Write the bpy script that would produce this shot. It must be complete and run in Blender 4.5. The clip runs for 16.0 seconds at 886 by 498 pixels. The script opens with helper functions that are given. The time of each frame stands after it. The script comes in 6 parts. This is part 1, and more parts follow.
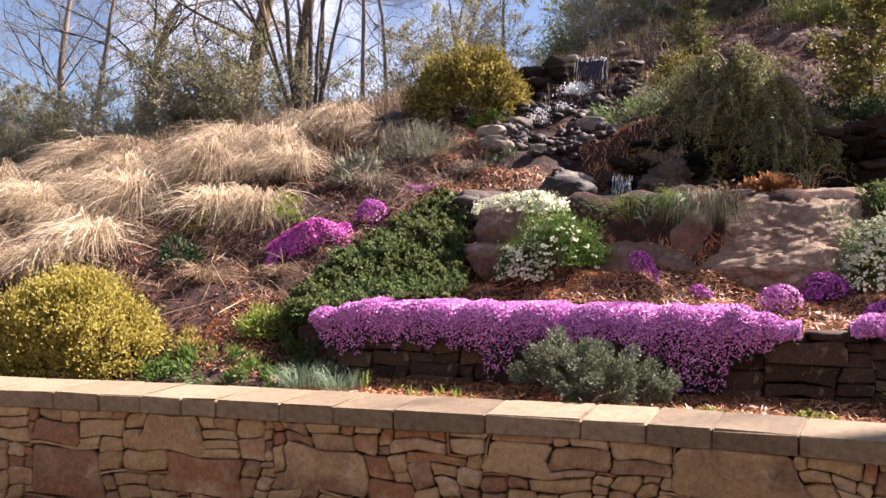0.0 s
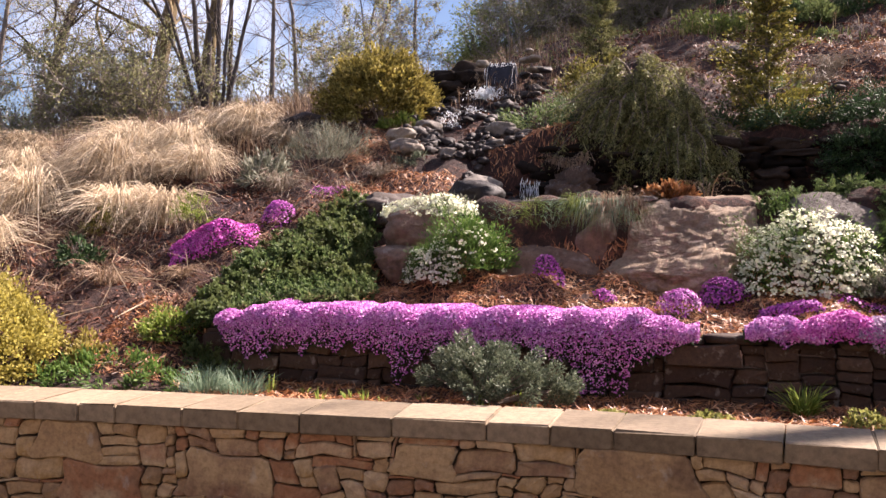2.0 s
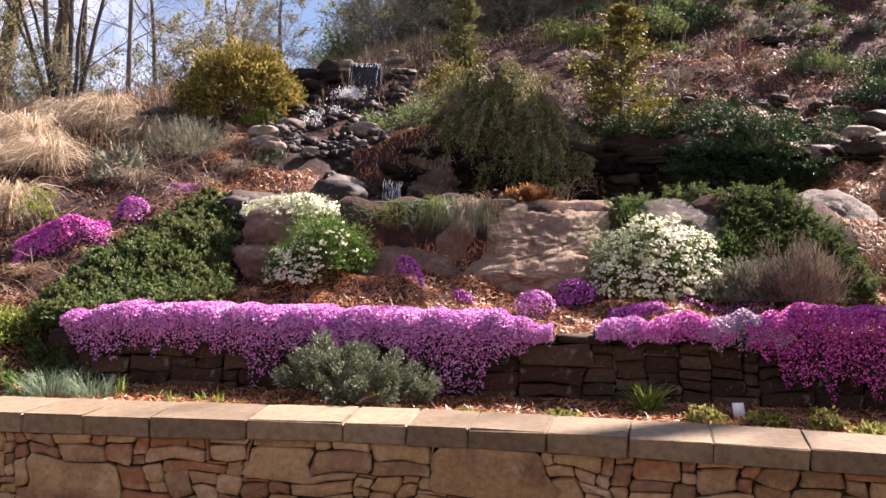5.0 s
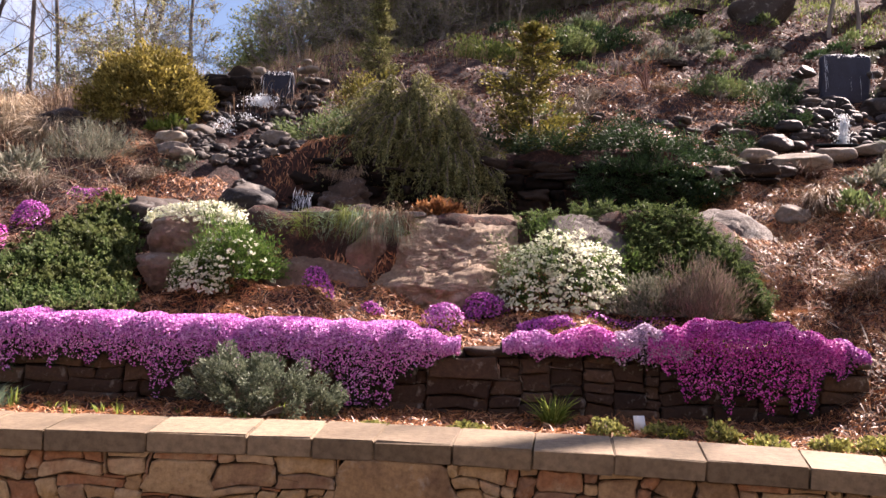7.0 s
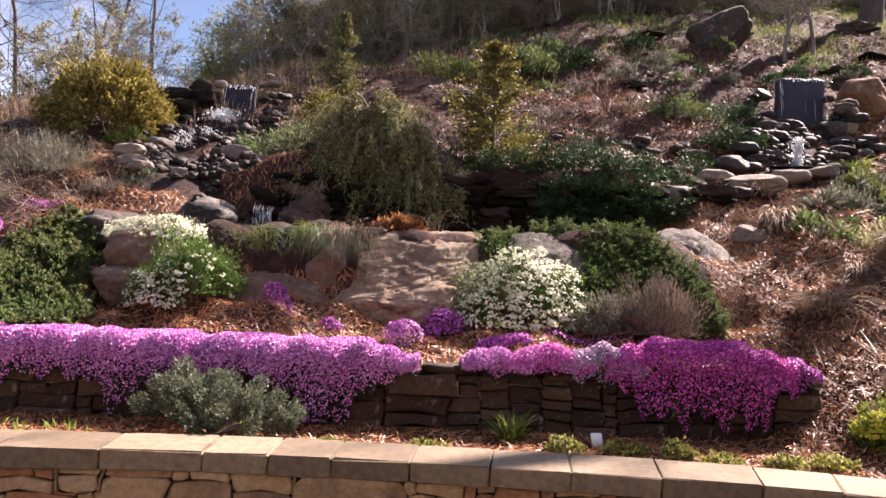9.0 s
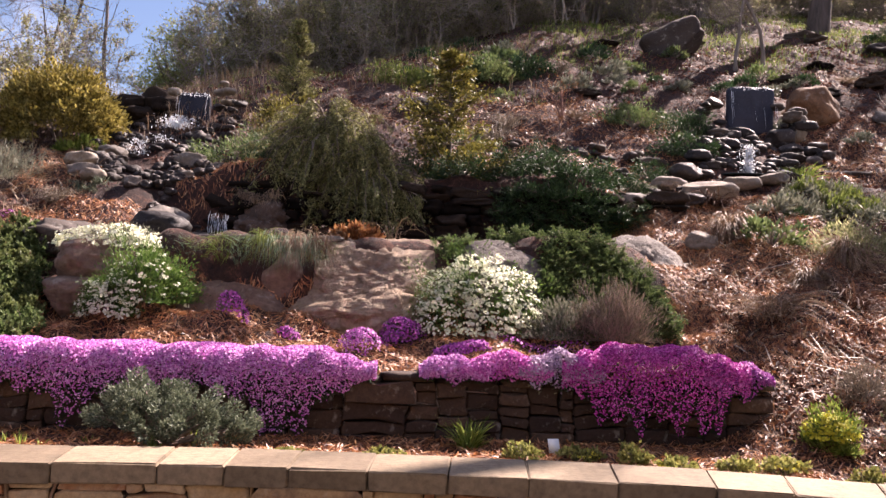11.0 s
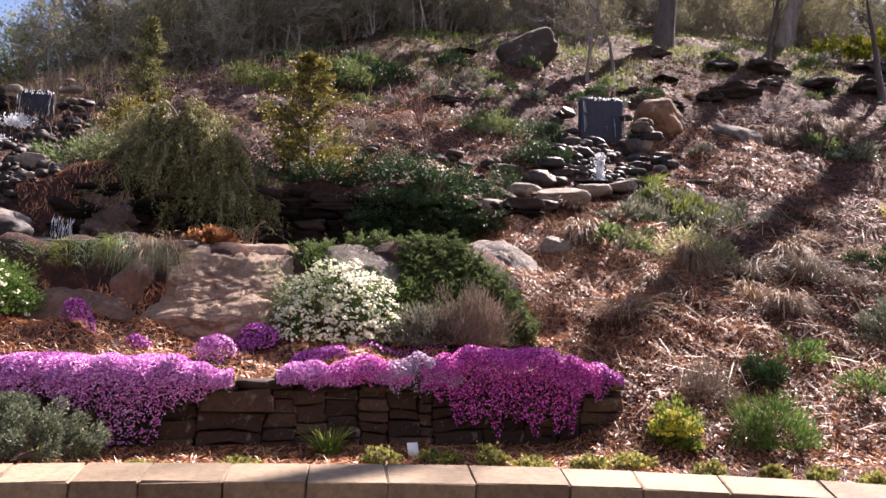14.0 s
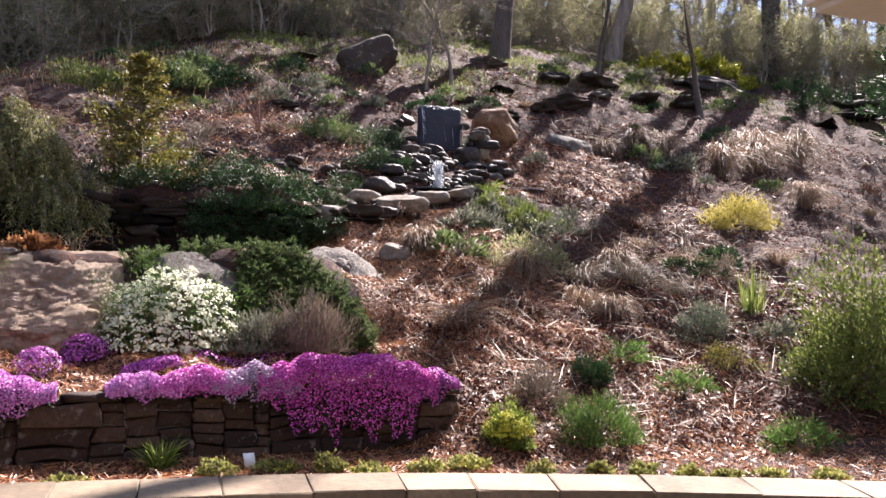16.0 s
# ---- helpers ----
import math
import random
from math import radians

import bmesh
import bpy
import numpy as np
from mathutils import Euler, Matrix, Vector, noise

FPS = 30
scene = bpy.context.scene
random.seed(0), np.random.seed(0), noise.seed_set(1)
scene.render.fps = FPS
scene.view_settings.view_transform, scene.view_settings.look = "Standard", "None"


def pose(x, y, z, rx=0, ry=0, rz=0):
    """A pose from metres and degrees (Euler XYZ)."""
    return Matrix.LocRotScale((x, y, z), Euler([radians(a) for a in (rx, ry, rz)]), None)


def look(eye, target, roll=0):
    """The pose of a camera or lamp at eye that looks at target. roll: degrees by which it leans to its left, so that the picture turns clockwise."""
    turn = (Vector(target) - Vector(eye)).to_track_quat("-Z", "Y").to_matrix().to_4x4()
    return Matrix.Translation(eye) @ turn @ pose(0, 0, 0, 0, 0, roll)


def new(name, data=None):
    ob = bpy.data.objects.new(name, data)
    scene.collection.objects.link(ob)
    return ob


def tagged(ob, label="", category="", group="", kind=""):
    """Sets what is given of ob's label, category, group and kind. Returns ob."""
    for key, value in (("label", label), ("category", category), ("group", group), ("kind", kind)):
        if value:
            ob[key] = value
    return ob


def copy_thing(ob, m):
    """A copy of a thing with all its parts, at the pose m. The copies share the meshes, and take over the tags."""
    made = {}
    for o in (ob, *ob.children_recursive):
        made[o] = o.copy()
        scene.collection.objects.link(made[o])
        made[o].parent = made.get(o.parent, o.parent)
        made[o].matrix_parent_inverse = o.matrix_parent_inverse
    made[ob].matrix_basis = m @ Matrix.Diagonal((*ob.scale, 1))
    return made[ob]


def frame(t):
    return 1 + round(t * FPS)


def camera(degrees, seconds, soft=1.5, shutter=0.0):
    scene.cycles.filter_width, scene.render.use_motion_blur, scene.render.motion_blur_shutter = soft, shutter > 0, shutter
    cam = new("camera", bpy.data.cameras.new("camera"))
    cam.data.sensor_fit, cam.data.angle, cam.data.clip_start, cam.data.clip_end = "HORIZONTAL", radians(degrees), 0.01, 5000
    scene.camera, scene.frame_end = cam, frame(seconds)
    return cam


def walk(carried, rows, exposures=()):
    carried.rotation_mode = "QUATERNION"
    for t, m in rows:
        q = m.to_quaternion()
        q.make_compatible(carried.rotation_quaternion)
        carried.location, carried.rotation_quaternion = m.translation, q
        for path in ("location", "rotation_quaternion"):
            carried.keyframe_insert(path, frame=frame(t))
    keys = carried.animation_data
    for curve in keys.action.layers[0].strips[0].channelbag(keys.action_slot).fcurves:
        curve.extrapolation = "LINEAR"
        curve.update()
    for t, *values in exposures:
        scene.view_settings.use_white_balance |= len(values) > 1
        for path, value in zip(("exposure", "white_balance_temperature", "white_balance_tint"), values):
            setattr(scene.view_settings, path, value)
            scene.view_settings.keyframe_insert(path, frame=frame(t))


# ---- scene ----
# ------------------------------------------------------------------ camera
# A phone held at eye height on the patio, turned from left to right.
EYE, TURN = 1.6, 20.5
cam = camera(50.67, 16.0, soft=1.5)
ROWS = [  # seconds, turn to the right, up, lean, drift of the hand in x, y, z
    (0.0, 0.00, 0.00, 0.00, 0.000, 0.000, 0.000),
    (0.5, 1.96, 0.26, -0.01, 0.005, 0.003, 0.005),
    (1.0, 3.91, 0.34, 0.21, 0.004, 0.003, 0.007),
    (1.5, 4.68, 0.09, 0.44, 0.005, 0.007, 0.001),
    (2.0, 5.50, 0.15, 0.47, 0.012, -0.001, 0.007),
    (2.5, 6.92, 0.19, 0.44, 0.024, -0.006, 0.004),
    (3.0, 8.58, 0.25, 0.52, 0.040, -0.015, 0.013),
    (3.5, 9.73, 0.36, 0.84, 0.039, -0.019, 0.010),
    (4.0, 10.92, 0.28, 0.89, 0.042, -0.013, 0.011),
    (6.5, 18.05, 0.57, 1.78, 0.068, -0.015, 0.013),
    (7.0, 19.15, 1.14, 2.05, 0.063, -0.020, 0.014),
    (7.5, 19.70, 1.71, 2.34, 0.069, -0.029, 0.010),
    (8.0, 20.29, 1.91, 2.52, 0.073, -0.027, 0.012),
    (8.5, 20.83, 1.98, 2.53, 0.070, -0.026, 0.013),
    (9.0, 21.46, 2.24, 2.54, 0.074, -0.028, 0.016),
    (11.5, 25.12, 3.03, 1.92, 0.081, -0.039, 0.018),
    (12.0, 26.44, 3.27, 1.77, 0.088, -0.037, 0.016),
    (12.5, 27.49, 3.24, 1.77, 0.090, -0.031, 0.010),
    (13.0, 28.66, 3.12, 1.65, 0.089, -0.025, 0.010),
    (13.5, 31.42, 3.18, 1.41, 0.092, -0.023, 0.010),
    (14.0, 32.60, 3.41, 1.58, 0.086, -0.029, 0.012),
    (14.5, 33.42, 3.74, 1.42, 0.084, -0.046, 0.013),
    (15.0, 35.37, 3.53, 0.86, 0.100, -0.054, 0.014),
    (15.5, 39.49, 3.81, 0.59, 0.112, -0.064, 0.027),
    (16.0, 42.27, 3.92, 0.90, 0.097, -0.089, 0.028),
]
walk(cam, [(t, pose(dx, dy, EYE + dz, 90 + up, 0, TURN - turn) @ pose(0, 0, 0, 0, 0, lean)) for t, turn, up, lean, dx, dy, dz in ROWS],
     exposures=[(0.0, 1.33, 6600, 26), (7.0, 1.36, 6750, 29), (13.5, 1.36, 6650, 30), (14.5, 1.48, 6350, 26), (16.0, 1.48, 6200, 22)])

# ------------------------------------------------------------------ daylight
SUN_AZ, SUN_EL = radians(43.2), radians(43)  # the sun stands behind the hill, to the right
sun_way = Vector((math.cos(SUN_AZ) * math.cos(SUN_EL), math.sin(SUN_AZ) * math.cos(SUN_EL), math.sin(SUN_EL)))
sun = new("sun", bpy.data.lights.new("sun", "SUN"))
sun.data.energy, sun.data.angle, sun.data.color = 8.6, radians(0.45), (1.0, 0.91, 0.79)
sun.matrix_world = look(sun_way * 60, (0, 0, 0))
world = bpy.data.worlds.new("sky")
scene.world = world
world.use_nodes = True
sky = world.node_tree.nodes.new("ShaderNodeTexSky")
sky.sky_type, sky.sun_disc, sky.sun_elevation, sky.sun_rotation = "NISHITA", False, SUN_EL, radians(90) - SUN_AZ
sky.air_density, sky.dust_density, sky.ozone_density = 1.0, 0.4, 3.0
wt = world.node_tree
cloud_at = wt.nodes.new("ShaderNodeTexCoord")
cloud = wt.nodes.new("ShaderNodeTexNoise")
cloud.inputs["Scale"].default_value, cloud.inputs["Detail"].default_value, cloud.inputs["Distortion"].default_value = 3.2, 7, 0.5
wt.links.new(cloud_at.outputs["Generated"], cloud.inputs["Vector"])
cover = wt.nodes.new("ShaderNodeValToRGB")
cover.color_ramp.elements[0].position, cover.color_ramp.elements[1].position = 0.5, 0.8
cover.color_ramp.elements[1].color = (0.75, 0.75, 0.75, 1)
wt.links.new(cloud.outputs["Fac"], cover.inputs[0])
veil = wt.nodes.new("ShaderNodeMix")
veil.data_type = "RGBA"
wt.links.new(cover.outputs[0], veil.inputs[0])
wt.links.new(sky.outputs[0], veil.inputs[6])
veil.inputs[7].default_value = (19.0, 19.6, 20.8, 1)
wt.links.new(veil.outputs[2], wt.nodes["Background"].inputs[0])
world.node_tree.nodes["Background"].inputs[1].default_value = 0.06

# ------------------------------------------------------------------ materials


def mat_nodes(name):
    m = bpy.data.materials.new(name)
    m.use_nodes = True
    t = m.node_tree
    return m, t, t.nodes["Principled BSDF"], t.nodes["Material Output"]


def node(t, kind, **values):
    n = t.nodes.new(kind)
    for key, value in values.items():
        n.inputs[key.replace("_", " ")].default_value = value
    return n


def ramp(t, fac, stops):
    """Colours along a 0..1 value."""
    n = t.nodes.new("ShaderNodeValToRGB")
    while len(n.color_ramp.elements) < len(stops):
        n.color_ramp.elements.new(0.5)
    for e, (at, col) in zip(n.color_ramp.elements, stops):
        e.position, e.color = at, (*col, 1)
    t.links.new(fac, n.inputs[0])
    return n.outputs[0]


def noise_at(t, scale, detail=4, rough=0.55, distort=0.0, stretch=None):
    c = t.nodes.new("ShaderNodeTexCoord")
    n = node(t, "ShaderNodeTexNoise", Scale=scale, Detail=detail, Roughness=rough, Distortion=distort)
    src = c.outputs["Object"]
    if stretch:
        mp = t.nodes.new("ShaderNodeMapping")
        mp.inputs["Scale"].default_value = stretch
        t.links.new(src, mp.inputs[0])
        src = mp.outputs[0]
    t.links.new(src, n.inputs["Vector"])
    return n.outputs["Fac"]


def mixed(t, fac, a, b, how="MIX"):
    n = t.nodes.new("ShaderNodeMix")
    n.data_type, n.blend_type = "RGBA", how
    for socket, v in ((n.inputs[0], fac), (n.inputs[6], a), (n.inputs[7], b)):
        if isinstance(v, (int, float)):
            socket.default_value = v
        elif isinstance(v, tuple):
            socket.default_value = (*v, 1)
        else:
            t.links.new(v, socket)
    return n.outputs[2]


def bumped(t, shader, height, strength, distance):
    b = node(t, "ShaderNodeBump", Strength=strength, Distance=distance)
    t.links.new(height, b.inputs["Height"])
    t.links.new(b.outputs[0], shader.inputs["Normal"])


def object_random(t):
    return t.nodes.new("ShaderNodeObjectInfo").outputs["Random"]


def island_random(t):
    return t.nodes.new("ShaderNodeNewGeometry").outputs["Random Per Island"]


def stone_mat(name, stops, scale=6.0, rough=0.85, bump=0.5, distance=0.02, vary=True, spots=(0.6, 0.6, 0.55), spot_amount=0.25, shine=0.35):
    """Stone: hue by piece, mottling, lichen spots and grain."""
    m, t, s, _ = mat_nodes(name)
    big = noise_at(t, scale * 0.35, 3, 0.6, 0.6)
    if vary:
        add = t.nodes.new("ShaderNodeMath")
        add.operation = "MULTIPLY_ADD"
        t.links.new(object_random(t), add.inputs[0])
        add.inputs[1].default_value = 0.75
        sub = t.nodes.new("ShaderNodeMath")
        sub.operation = "MULTIPLY_ADD"
        t.links.new(big, sub.inputs[0])
        sub.inputs[1].default_value, sub.inputs[2].default_value = 0.7, -0.22
        t.links.new(sub.outputs[0], add.inputs[2])
        fac = add.outputs[0]
    else:
        fac = big
    col = ramp(t, fac, stops)
    grain = noise_at(t, scale * 6, 6, 0.7)
    dark = ramp(t, grain, [(0.3, (0.55, 0.52, 0.5)), (0.6, (1.1, 1.08, 1.05))])
    col = mixed(t, 0.85, col, dark, "MULTIPLY")
    spot = ramp(t, noise_at(t, scale * 1.7, 5, 0.65, 0.3), [(0.58, (0, 0, 0)), (0.7, (1, 1, 1))])
    fade = t.nodes.new("ShaderNodeMath")
    fade.operation, fade.inputs[1].default_value = "MULTIPLY", spot_amount
    t.links.new(spot, fade.inputs[0])
    col = mixed(t, fade.outputs[0], col, spots)
    t.links.new(col, s.inputs["Base Color"])
    s.inputs["Roughness"].default_value, s.inputs["Specular IOR Level"].default_value = rough, shine
    h = t.nodes.new("ShaderNodeMath")
    h.operation, h.inputs[1].default_value = "MULTIPLY_ADD", 0.45
    t.links.new(grain, h.inputs[0])
    t.links.new(noise_at(t, scale * 1.3, 8, 0.7, 0.4), h.inputs[2])
    bumped(t, s, h.outputs[0], bump, distance)
    return m


def leaf_mat(name, stops, glow=0.35, rough=0.6, spec=0.3, patch=None, vary=False):
    """Thin leaves or petals: hue by leaf, some light passing through."""
    m, t, s, out = mat_nodes(name)
    col = ramp(t, island_random(t), stops)
    if patch:
        col = mixed(t, ramp(t, noise_at(t, patch[0], 3), [(0.42, (0, 0, 0)), (0.62, (1, 1, 1))]), col, mixed(t, 0.75, col, patch[1], "MIX"))
    if vary:
        col = mixed(t, 1.0, col, ramp(t, object_random(t), [(0, (0.6, 0.55, 0.5)), (0.5, (0.9, 0.87, 0.83)), (1, (1.12, 1.1, 1.07))]), "MULTIPLY")
    t.links.new(col, s.inputs["Base Color"])
    s.inputs["Roughness"].default_value = rough
    s.inputs["Specular IOR Level"].default_value = spec
    thin = t.nodes.new("ShaderNodeBsdfTranslucent")
    t.links.new(col, thin.inputs[0])
    mix = node(t, "ShaderNodeMixShader", Fac=glow)
    t.links.new(s.outputs[0], mix.inputs[1])
    t.links.new(thin.outputs[0], mix.inputs[2])
    t.links.new(mix.outputs[0], out.inputs[0])
    return m


def bark_mat(name, a, b, scale=9):
    m, t, s, _ = mat_nodes(name)
    n = noise_at(t, scale, 6, 0.7, 0.5, (1, 1, 0.18))
    t.links.new(ramp(t, n, [(0.3, a), (0.7, b)]), s.inputs["Base Color"])
    s.inputs["Roughness"].default_value = 0.9
    bumped(t, s, n, 0.8, 0.03)
    return m


def soil_mat():
    m, t, s, _ = mat_nodes("leaf litter and bark mulch")
    fine, coarse = noise_at(t, 9, 12, 0.82, 0.8), noise_at(t, 0.9, 4, 0.6, 0.5)
    a = ramp(t, fine, [(0.36, (0.008, 0.004, 0.004)), (0.52, (0.035, 0.015, 0.011)), (0.68, (0.15, 0.07, 0.05))])
    b = ramp(t, fine, [(0.36, (0.01, 0.005, 0.004)), (0.52, (0.055, 0.02, 0.012)), (0.68, (0.24, 0.1, 0.055))])
    t.links.new(mixed(t, ramp(t, coarse, [(0.4, (0, 0, 0)), (0.6, (1, 1, 1))]), a, b), s.inputs["Base Color"])
    s.inputs["Roughness"].default_value = 0.95
    bumped(t, s, fine, 0.9, 0.05)
    return m


def plain_mat(name, a, b, scale, rough=0.7, bump=0.2, spec=0.5):
    m, t, s, _ = mat_nodes(name)
    n = noise_at(t, scale, 6, 0.65, 0.3)
    t.links.new(ramp(t, n, [(0.3, a), (0.7, b)]), s.inputs["Base Color"])
    s.inputs["Roughness"].default_value, s.inputs["Specular IOR Level"].default_value = rough, spec
    bumped(t, s, n, bump, 0.01)
    return m


SOIL = soil_mat()
WALLSTONE = stone_mat("tan ledgestone", [(0.05, (0.13, 0.08, 0.058)), (0.2, (0.36, 0.24, 0.125)), (0.42, (0.44, 0.32, 0.18)), (0.55, (0.24, 0.145, 0.09)), (0.66, (0.31, 0.15, 0.075)), (0.78, (0.46, 0.35, 0.22)), (0.9, (0.36, 0.23, 0.09)), (1.0, (0.16, 0.1, 0.078))], 5, bump=0.5)
COPING = stone_mat("sawn sandstone", [(0.1, (0.13, 0.1, 0.066)), (0.4, (0.215, 0.168, 0.112)), (0.7, (0.26, 0.205, 0.14)), (0.95, (0.15, 0.115, 0.076))], 3.2, bump=0.5, spots=(0.1, 0.085, 0.06), spot_amount=0.6)
DRYSTONE = stone_mat("brown fieldstone", [(0.1, (0.03, 0.018, 0.014)), (0.5, (0.062, 0.038, 0.027)), (0.9, (0.115, 0.074, 0.05))], 7)
BOULDER = stone_mat("weathered pinkish boulder", [(0.25, (0.15, 0.1, 0.068)), (0.5, (0.28, 0.205, 0.142)), (0.75, (0.38, 0.295, 0.21))], 3.4, bump=0.9, distance=0.05, vary=False, spots=(0.55, 0.5, 0.42), spot_amount=0.35)
BOULDER_BROWN = stone_mat("brown boulder", [(0.25, (0.1, 0.066, 0.05)), (0.5, (0.18, 0.12, 0.09)), (0.75, (0.27, 0.19, 0.14))], 3, bump=0.9, distance=0.05, vary=False)
BOULDER_GREY = stone_mat("grey lichened boulder", [(0.25, (0.06, 0.05, 0.044)), (0.5, (0.125, 0.108, 0.096)), (0.75, (0.22, 0.195, 0.175))], 6, bump=0.9, distance=0.04, vary=False)
BOULDER_TAN = stone_mat("rusty tan boulder", [(0.25, (0.08, 0.04, 0.02)), (0.5, (0.17, 0.09, 0.045)), (0.75, (0.27, 0.16, 0.09))], 4, vary=False)
RIVER = stone_mat("river stone", [(0.05, (0.1, 0.08, 0.065)), (0.4, (0.21, 0.17, 0.13)), (0.7, (0.15, 0.135, 0.12)), (1.0, (0.32, 0.27, 0.2))], 5, 0.8, bump=0.6)
WET = stone_mat("wet dark stone", [(0.05, (0.012, 0.01, 0.01)), (0.5, (0.032, 0.026, 0.024)), (1.0, (0.075, 0.06, 0.052))], 6, 0.6, bump=0.7, shine=0.25)
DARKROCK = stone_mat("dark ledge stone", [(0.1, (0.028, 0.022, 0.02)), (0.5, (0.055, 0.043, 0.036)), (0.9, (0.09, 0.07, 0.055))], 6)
# ledge stone once more, its colour blackened for the shade behind the pond
LEDGE_SHADE = stone_mat("ledge stone with shade in its colour", [(0.1, (0.01, 0.008, 0.007)), (0.5, (0.02, 0.015, 0.012)), (0.9, (0.045, 0.034, 0.027))], 6, 1.0, spot_amount=0.0, shine=0.1)
SLATE = stone_mat("wet blue-grey slate", [(0.2, (0.012, 0.014, 0.026)), (0.8, (0.032, 0.037, 0.064))], 8, 0.45, bump=0.5, vary=False, spot_amount=0.0, shine=0.3)
BARK = bark_mat("grey-brown bark", (0.09, 0.072, 0.06), (0.27, 0.23, 0.2))
BARK_DARK = bark_mat("dark bark", (0.035, 0.028, 0.025), (0.12, 0.098, 0.088))
BARK_OCHRE = bark_mat("lichened ochre bark", (0.09, 0.065, 0.03), (0.24, 0.18, 0.09))
TWIG = bark_mat("brown twig", (0.11, 0.085, 0.07), (0.27, 0.22, 0.19), 20)
# twig bark lightened in colour, so the woods look sunlit
TWIG_SUNLIT = bark_mat("pale grey-brown twig with sunlight in its colour", (0.2, 0.165, 0.135), (0.44, 0.38, 0.32), 20)
TWIG_RED = bark_mat("reddish twig", (0.12, 0.05, 0.04), (0.25, 0.13, 0.1), 20)
CONCRETE = plain_mat("brown patio paving", (0.06, 0.05, 0.04), (0.095, 0.08, 0.064), 3)
RENDERED = plain_mat("brown wooden house siding", (0.17, 0.12, 0.085), (0.24, 0.17, 0.12), 2)
FASCIA = plain_mat("beige painted trim", (0.5, 0.42, 0.33), (0.56, 0.48, 0.38), 5, 0.5)
TAGWHITE = plain_mat("white plastic", (0.75, 0.75, 0.73), (0.82, 0.82, 0.8), 20, 0.4, 0.02)
MORTAR = plain_mat("dark brown mortar", (0.035, 0.026, 0.02), (0.075, 0.056, 0.042), 14, 0.95, 0.6)

PH_LILAC = leaf_mat("lilac-pink phlox petals", [(0, (0.34, 0.06, 0.32)), (0.3, (0.58, 0.17, 0.52)), (0.65, (0.7, 0.28, 0.64)), (1, (0.84, 0.5, 0.8))], 0.08)
PH_MAGENTA = leaf_mat("magenta phlox petals", [(0, (0.26, 0.018, 0.19)), (0.45, (0.54, 0.05, 0.38)), (1, (0.8, 0.22, 0.62))], 0.08)
PH_PINK = leaf_mat("hot pink phlox petals", [(0, (0.4, 0.04, 0.3)), (0.4, (0.7, 0.12, 0.52)), (1, (0.86, 0.36, 0.72))], 0.08)
PH_PURPLE = leaf_mat("violet phlox petals", [(0, (0.26, 0.04, 0.27)), (0.5, (0.45, 0.09, 0.41)), (1, (0.62, 0.2, 0.54))], 0.15)
PH_PALE = leaf_mat("faded grey-lilac phlox petals", [(0, (0.3, 0.18, 0.32)), (0.5, (0.45, 0.3, 0.45)), (1, (0.6, 0.45, 0.58))], 0.15)
WHITE_FL = leaf_mat("white candytuft petals", [(0, (0.55, 0.58, 0.38)), (0.5, (0.72, 0.74, 0.55)), (1, (0.82, 0.83, 0.7))], 0.3)
YELLOW_FL = leaf_mat("acid yellow bracts", [(0, (0.42, 0.42, 0.03)), (0.5, (0.6, 0.56, 0.04)), (1, (0.72, 0.65, 0.08))], 0.35)
LF_DARK = leaf_mat("dark green foliage", [(0, (0.012, 0.03, 0.012)), (0.5, (0.03, 0.065, 0.022)), (1, (0.06, 0.11, 0.035))], 0.2)
LF_CARPET = leaf_mat("creeping evergreen foliage", [(0, (0.022, 0.042, 0.015)), (0.5, (0.08, 0.13, 0.045)), (1, (0.2, 0.26, 0.1))], 0.4, patch=(2.5, (0.12, 0.14, 0.05)))
LF_JUNIPER = leaf_mat("creeping juniper needles", [(0, (0.025, 0.045, 0.015)), (0.5, (0.085, 0.135, 0.045)), (1, (0.2, 0.25, 0.09))], 0.35)
LF_MID = leaf_mat("mid green foliage", [(0, (0.03, 0.07, 0.015)), (0.5, (0.08, 0.15, 0.03)), (1, (0.15, 0.24, 0.055))], 0.4)
LF_LIME = leaf_mat("fresh lime foliage", [(0, (0.08, 0.13, 0.02)), (0.5, (0.19, 0.26, 0.045)), (1, (0.32, 0.38, 0.09))], 0.45)
LF_HAZE = leaf_mat("pale new tree leaves", [(0, (0.16, 0.2, 0.06)), (0.5, (0.28, 0.33, 0.11)), (1, (0.44, 0.48, 0.2))], 0.55)
LF_STONECROP = leaf_mat("yellow-olive stonecrop foliage", [(0, (0.09, 0.1, 0.03)), (0.5, (0.24, 0.25, 0.07)), (1, (0.46, 0.44, 0.15))], 0.4)
LF_SPRINGGREEN = leaf_mat("olive spring foliage", [(0, (0.06, 0.09, 0.02)), (0.5, (0.14, 0.18, 0.04)), (1, (0.26, 0.3, 0.085))], 0.35)
LF_BLUE = leaf_mat("blue-grey juniper needles", [(0, (0.05, 0.066, 0.044)), (0.5, (0.125, 0.155, 0.1)), (1, (0.25, 0.285, 0.19))], 0.2)
LF_GOLD = leaf_mat("golden yellow foliage", [(0, (0.19, 0.155, 0.03)), (0.4, (0.34, 0.29, 0.06)), (1, (0.5, 0.44, 0.13))], 0.5)
LF_OLDGOLD = leaf_mat("forsythia gold foliage", [(0, (0.1, 0.08, 0.02)), (0.5, (0.25, 0.205, 0.045)), (1, (0.44, 0.37, 0.11))], 0.4)
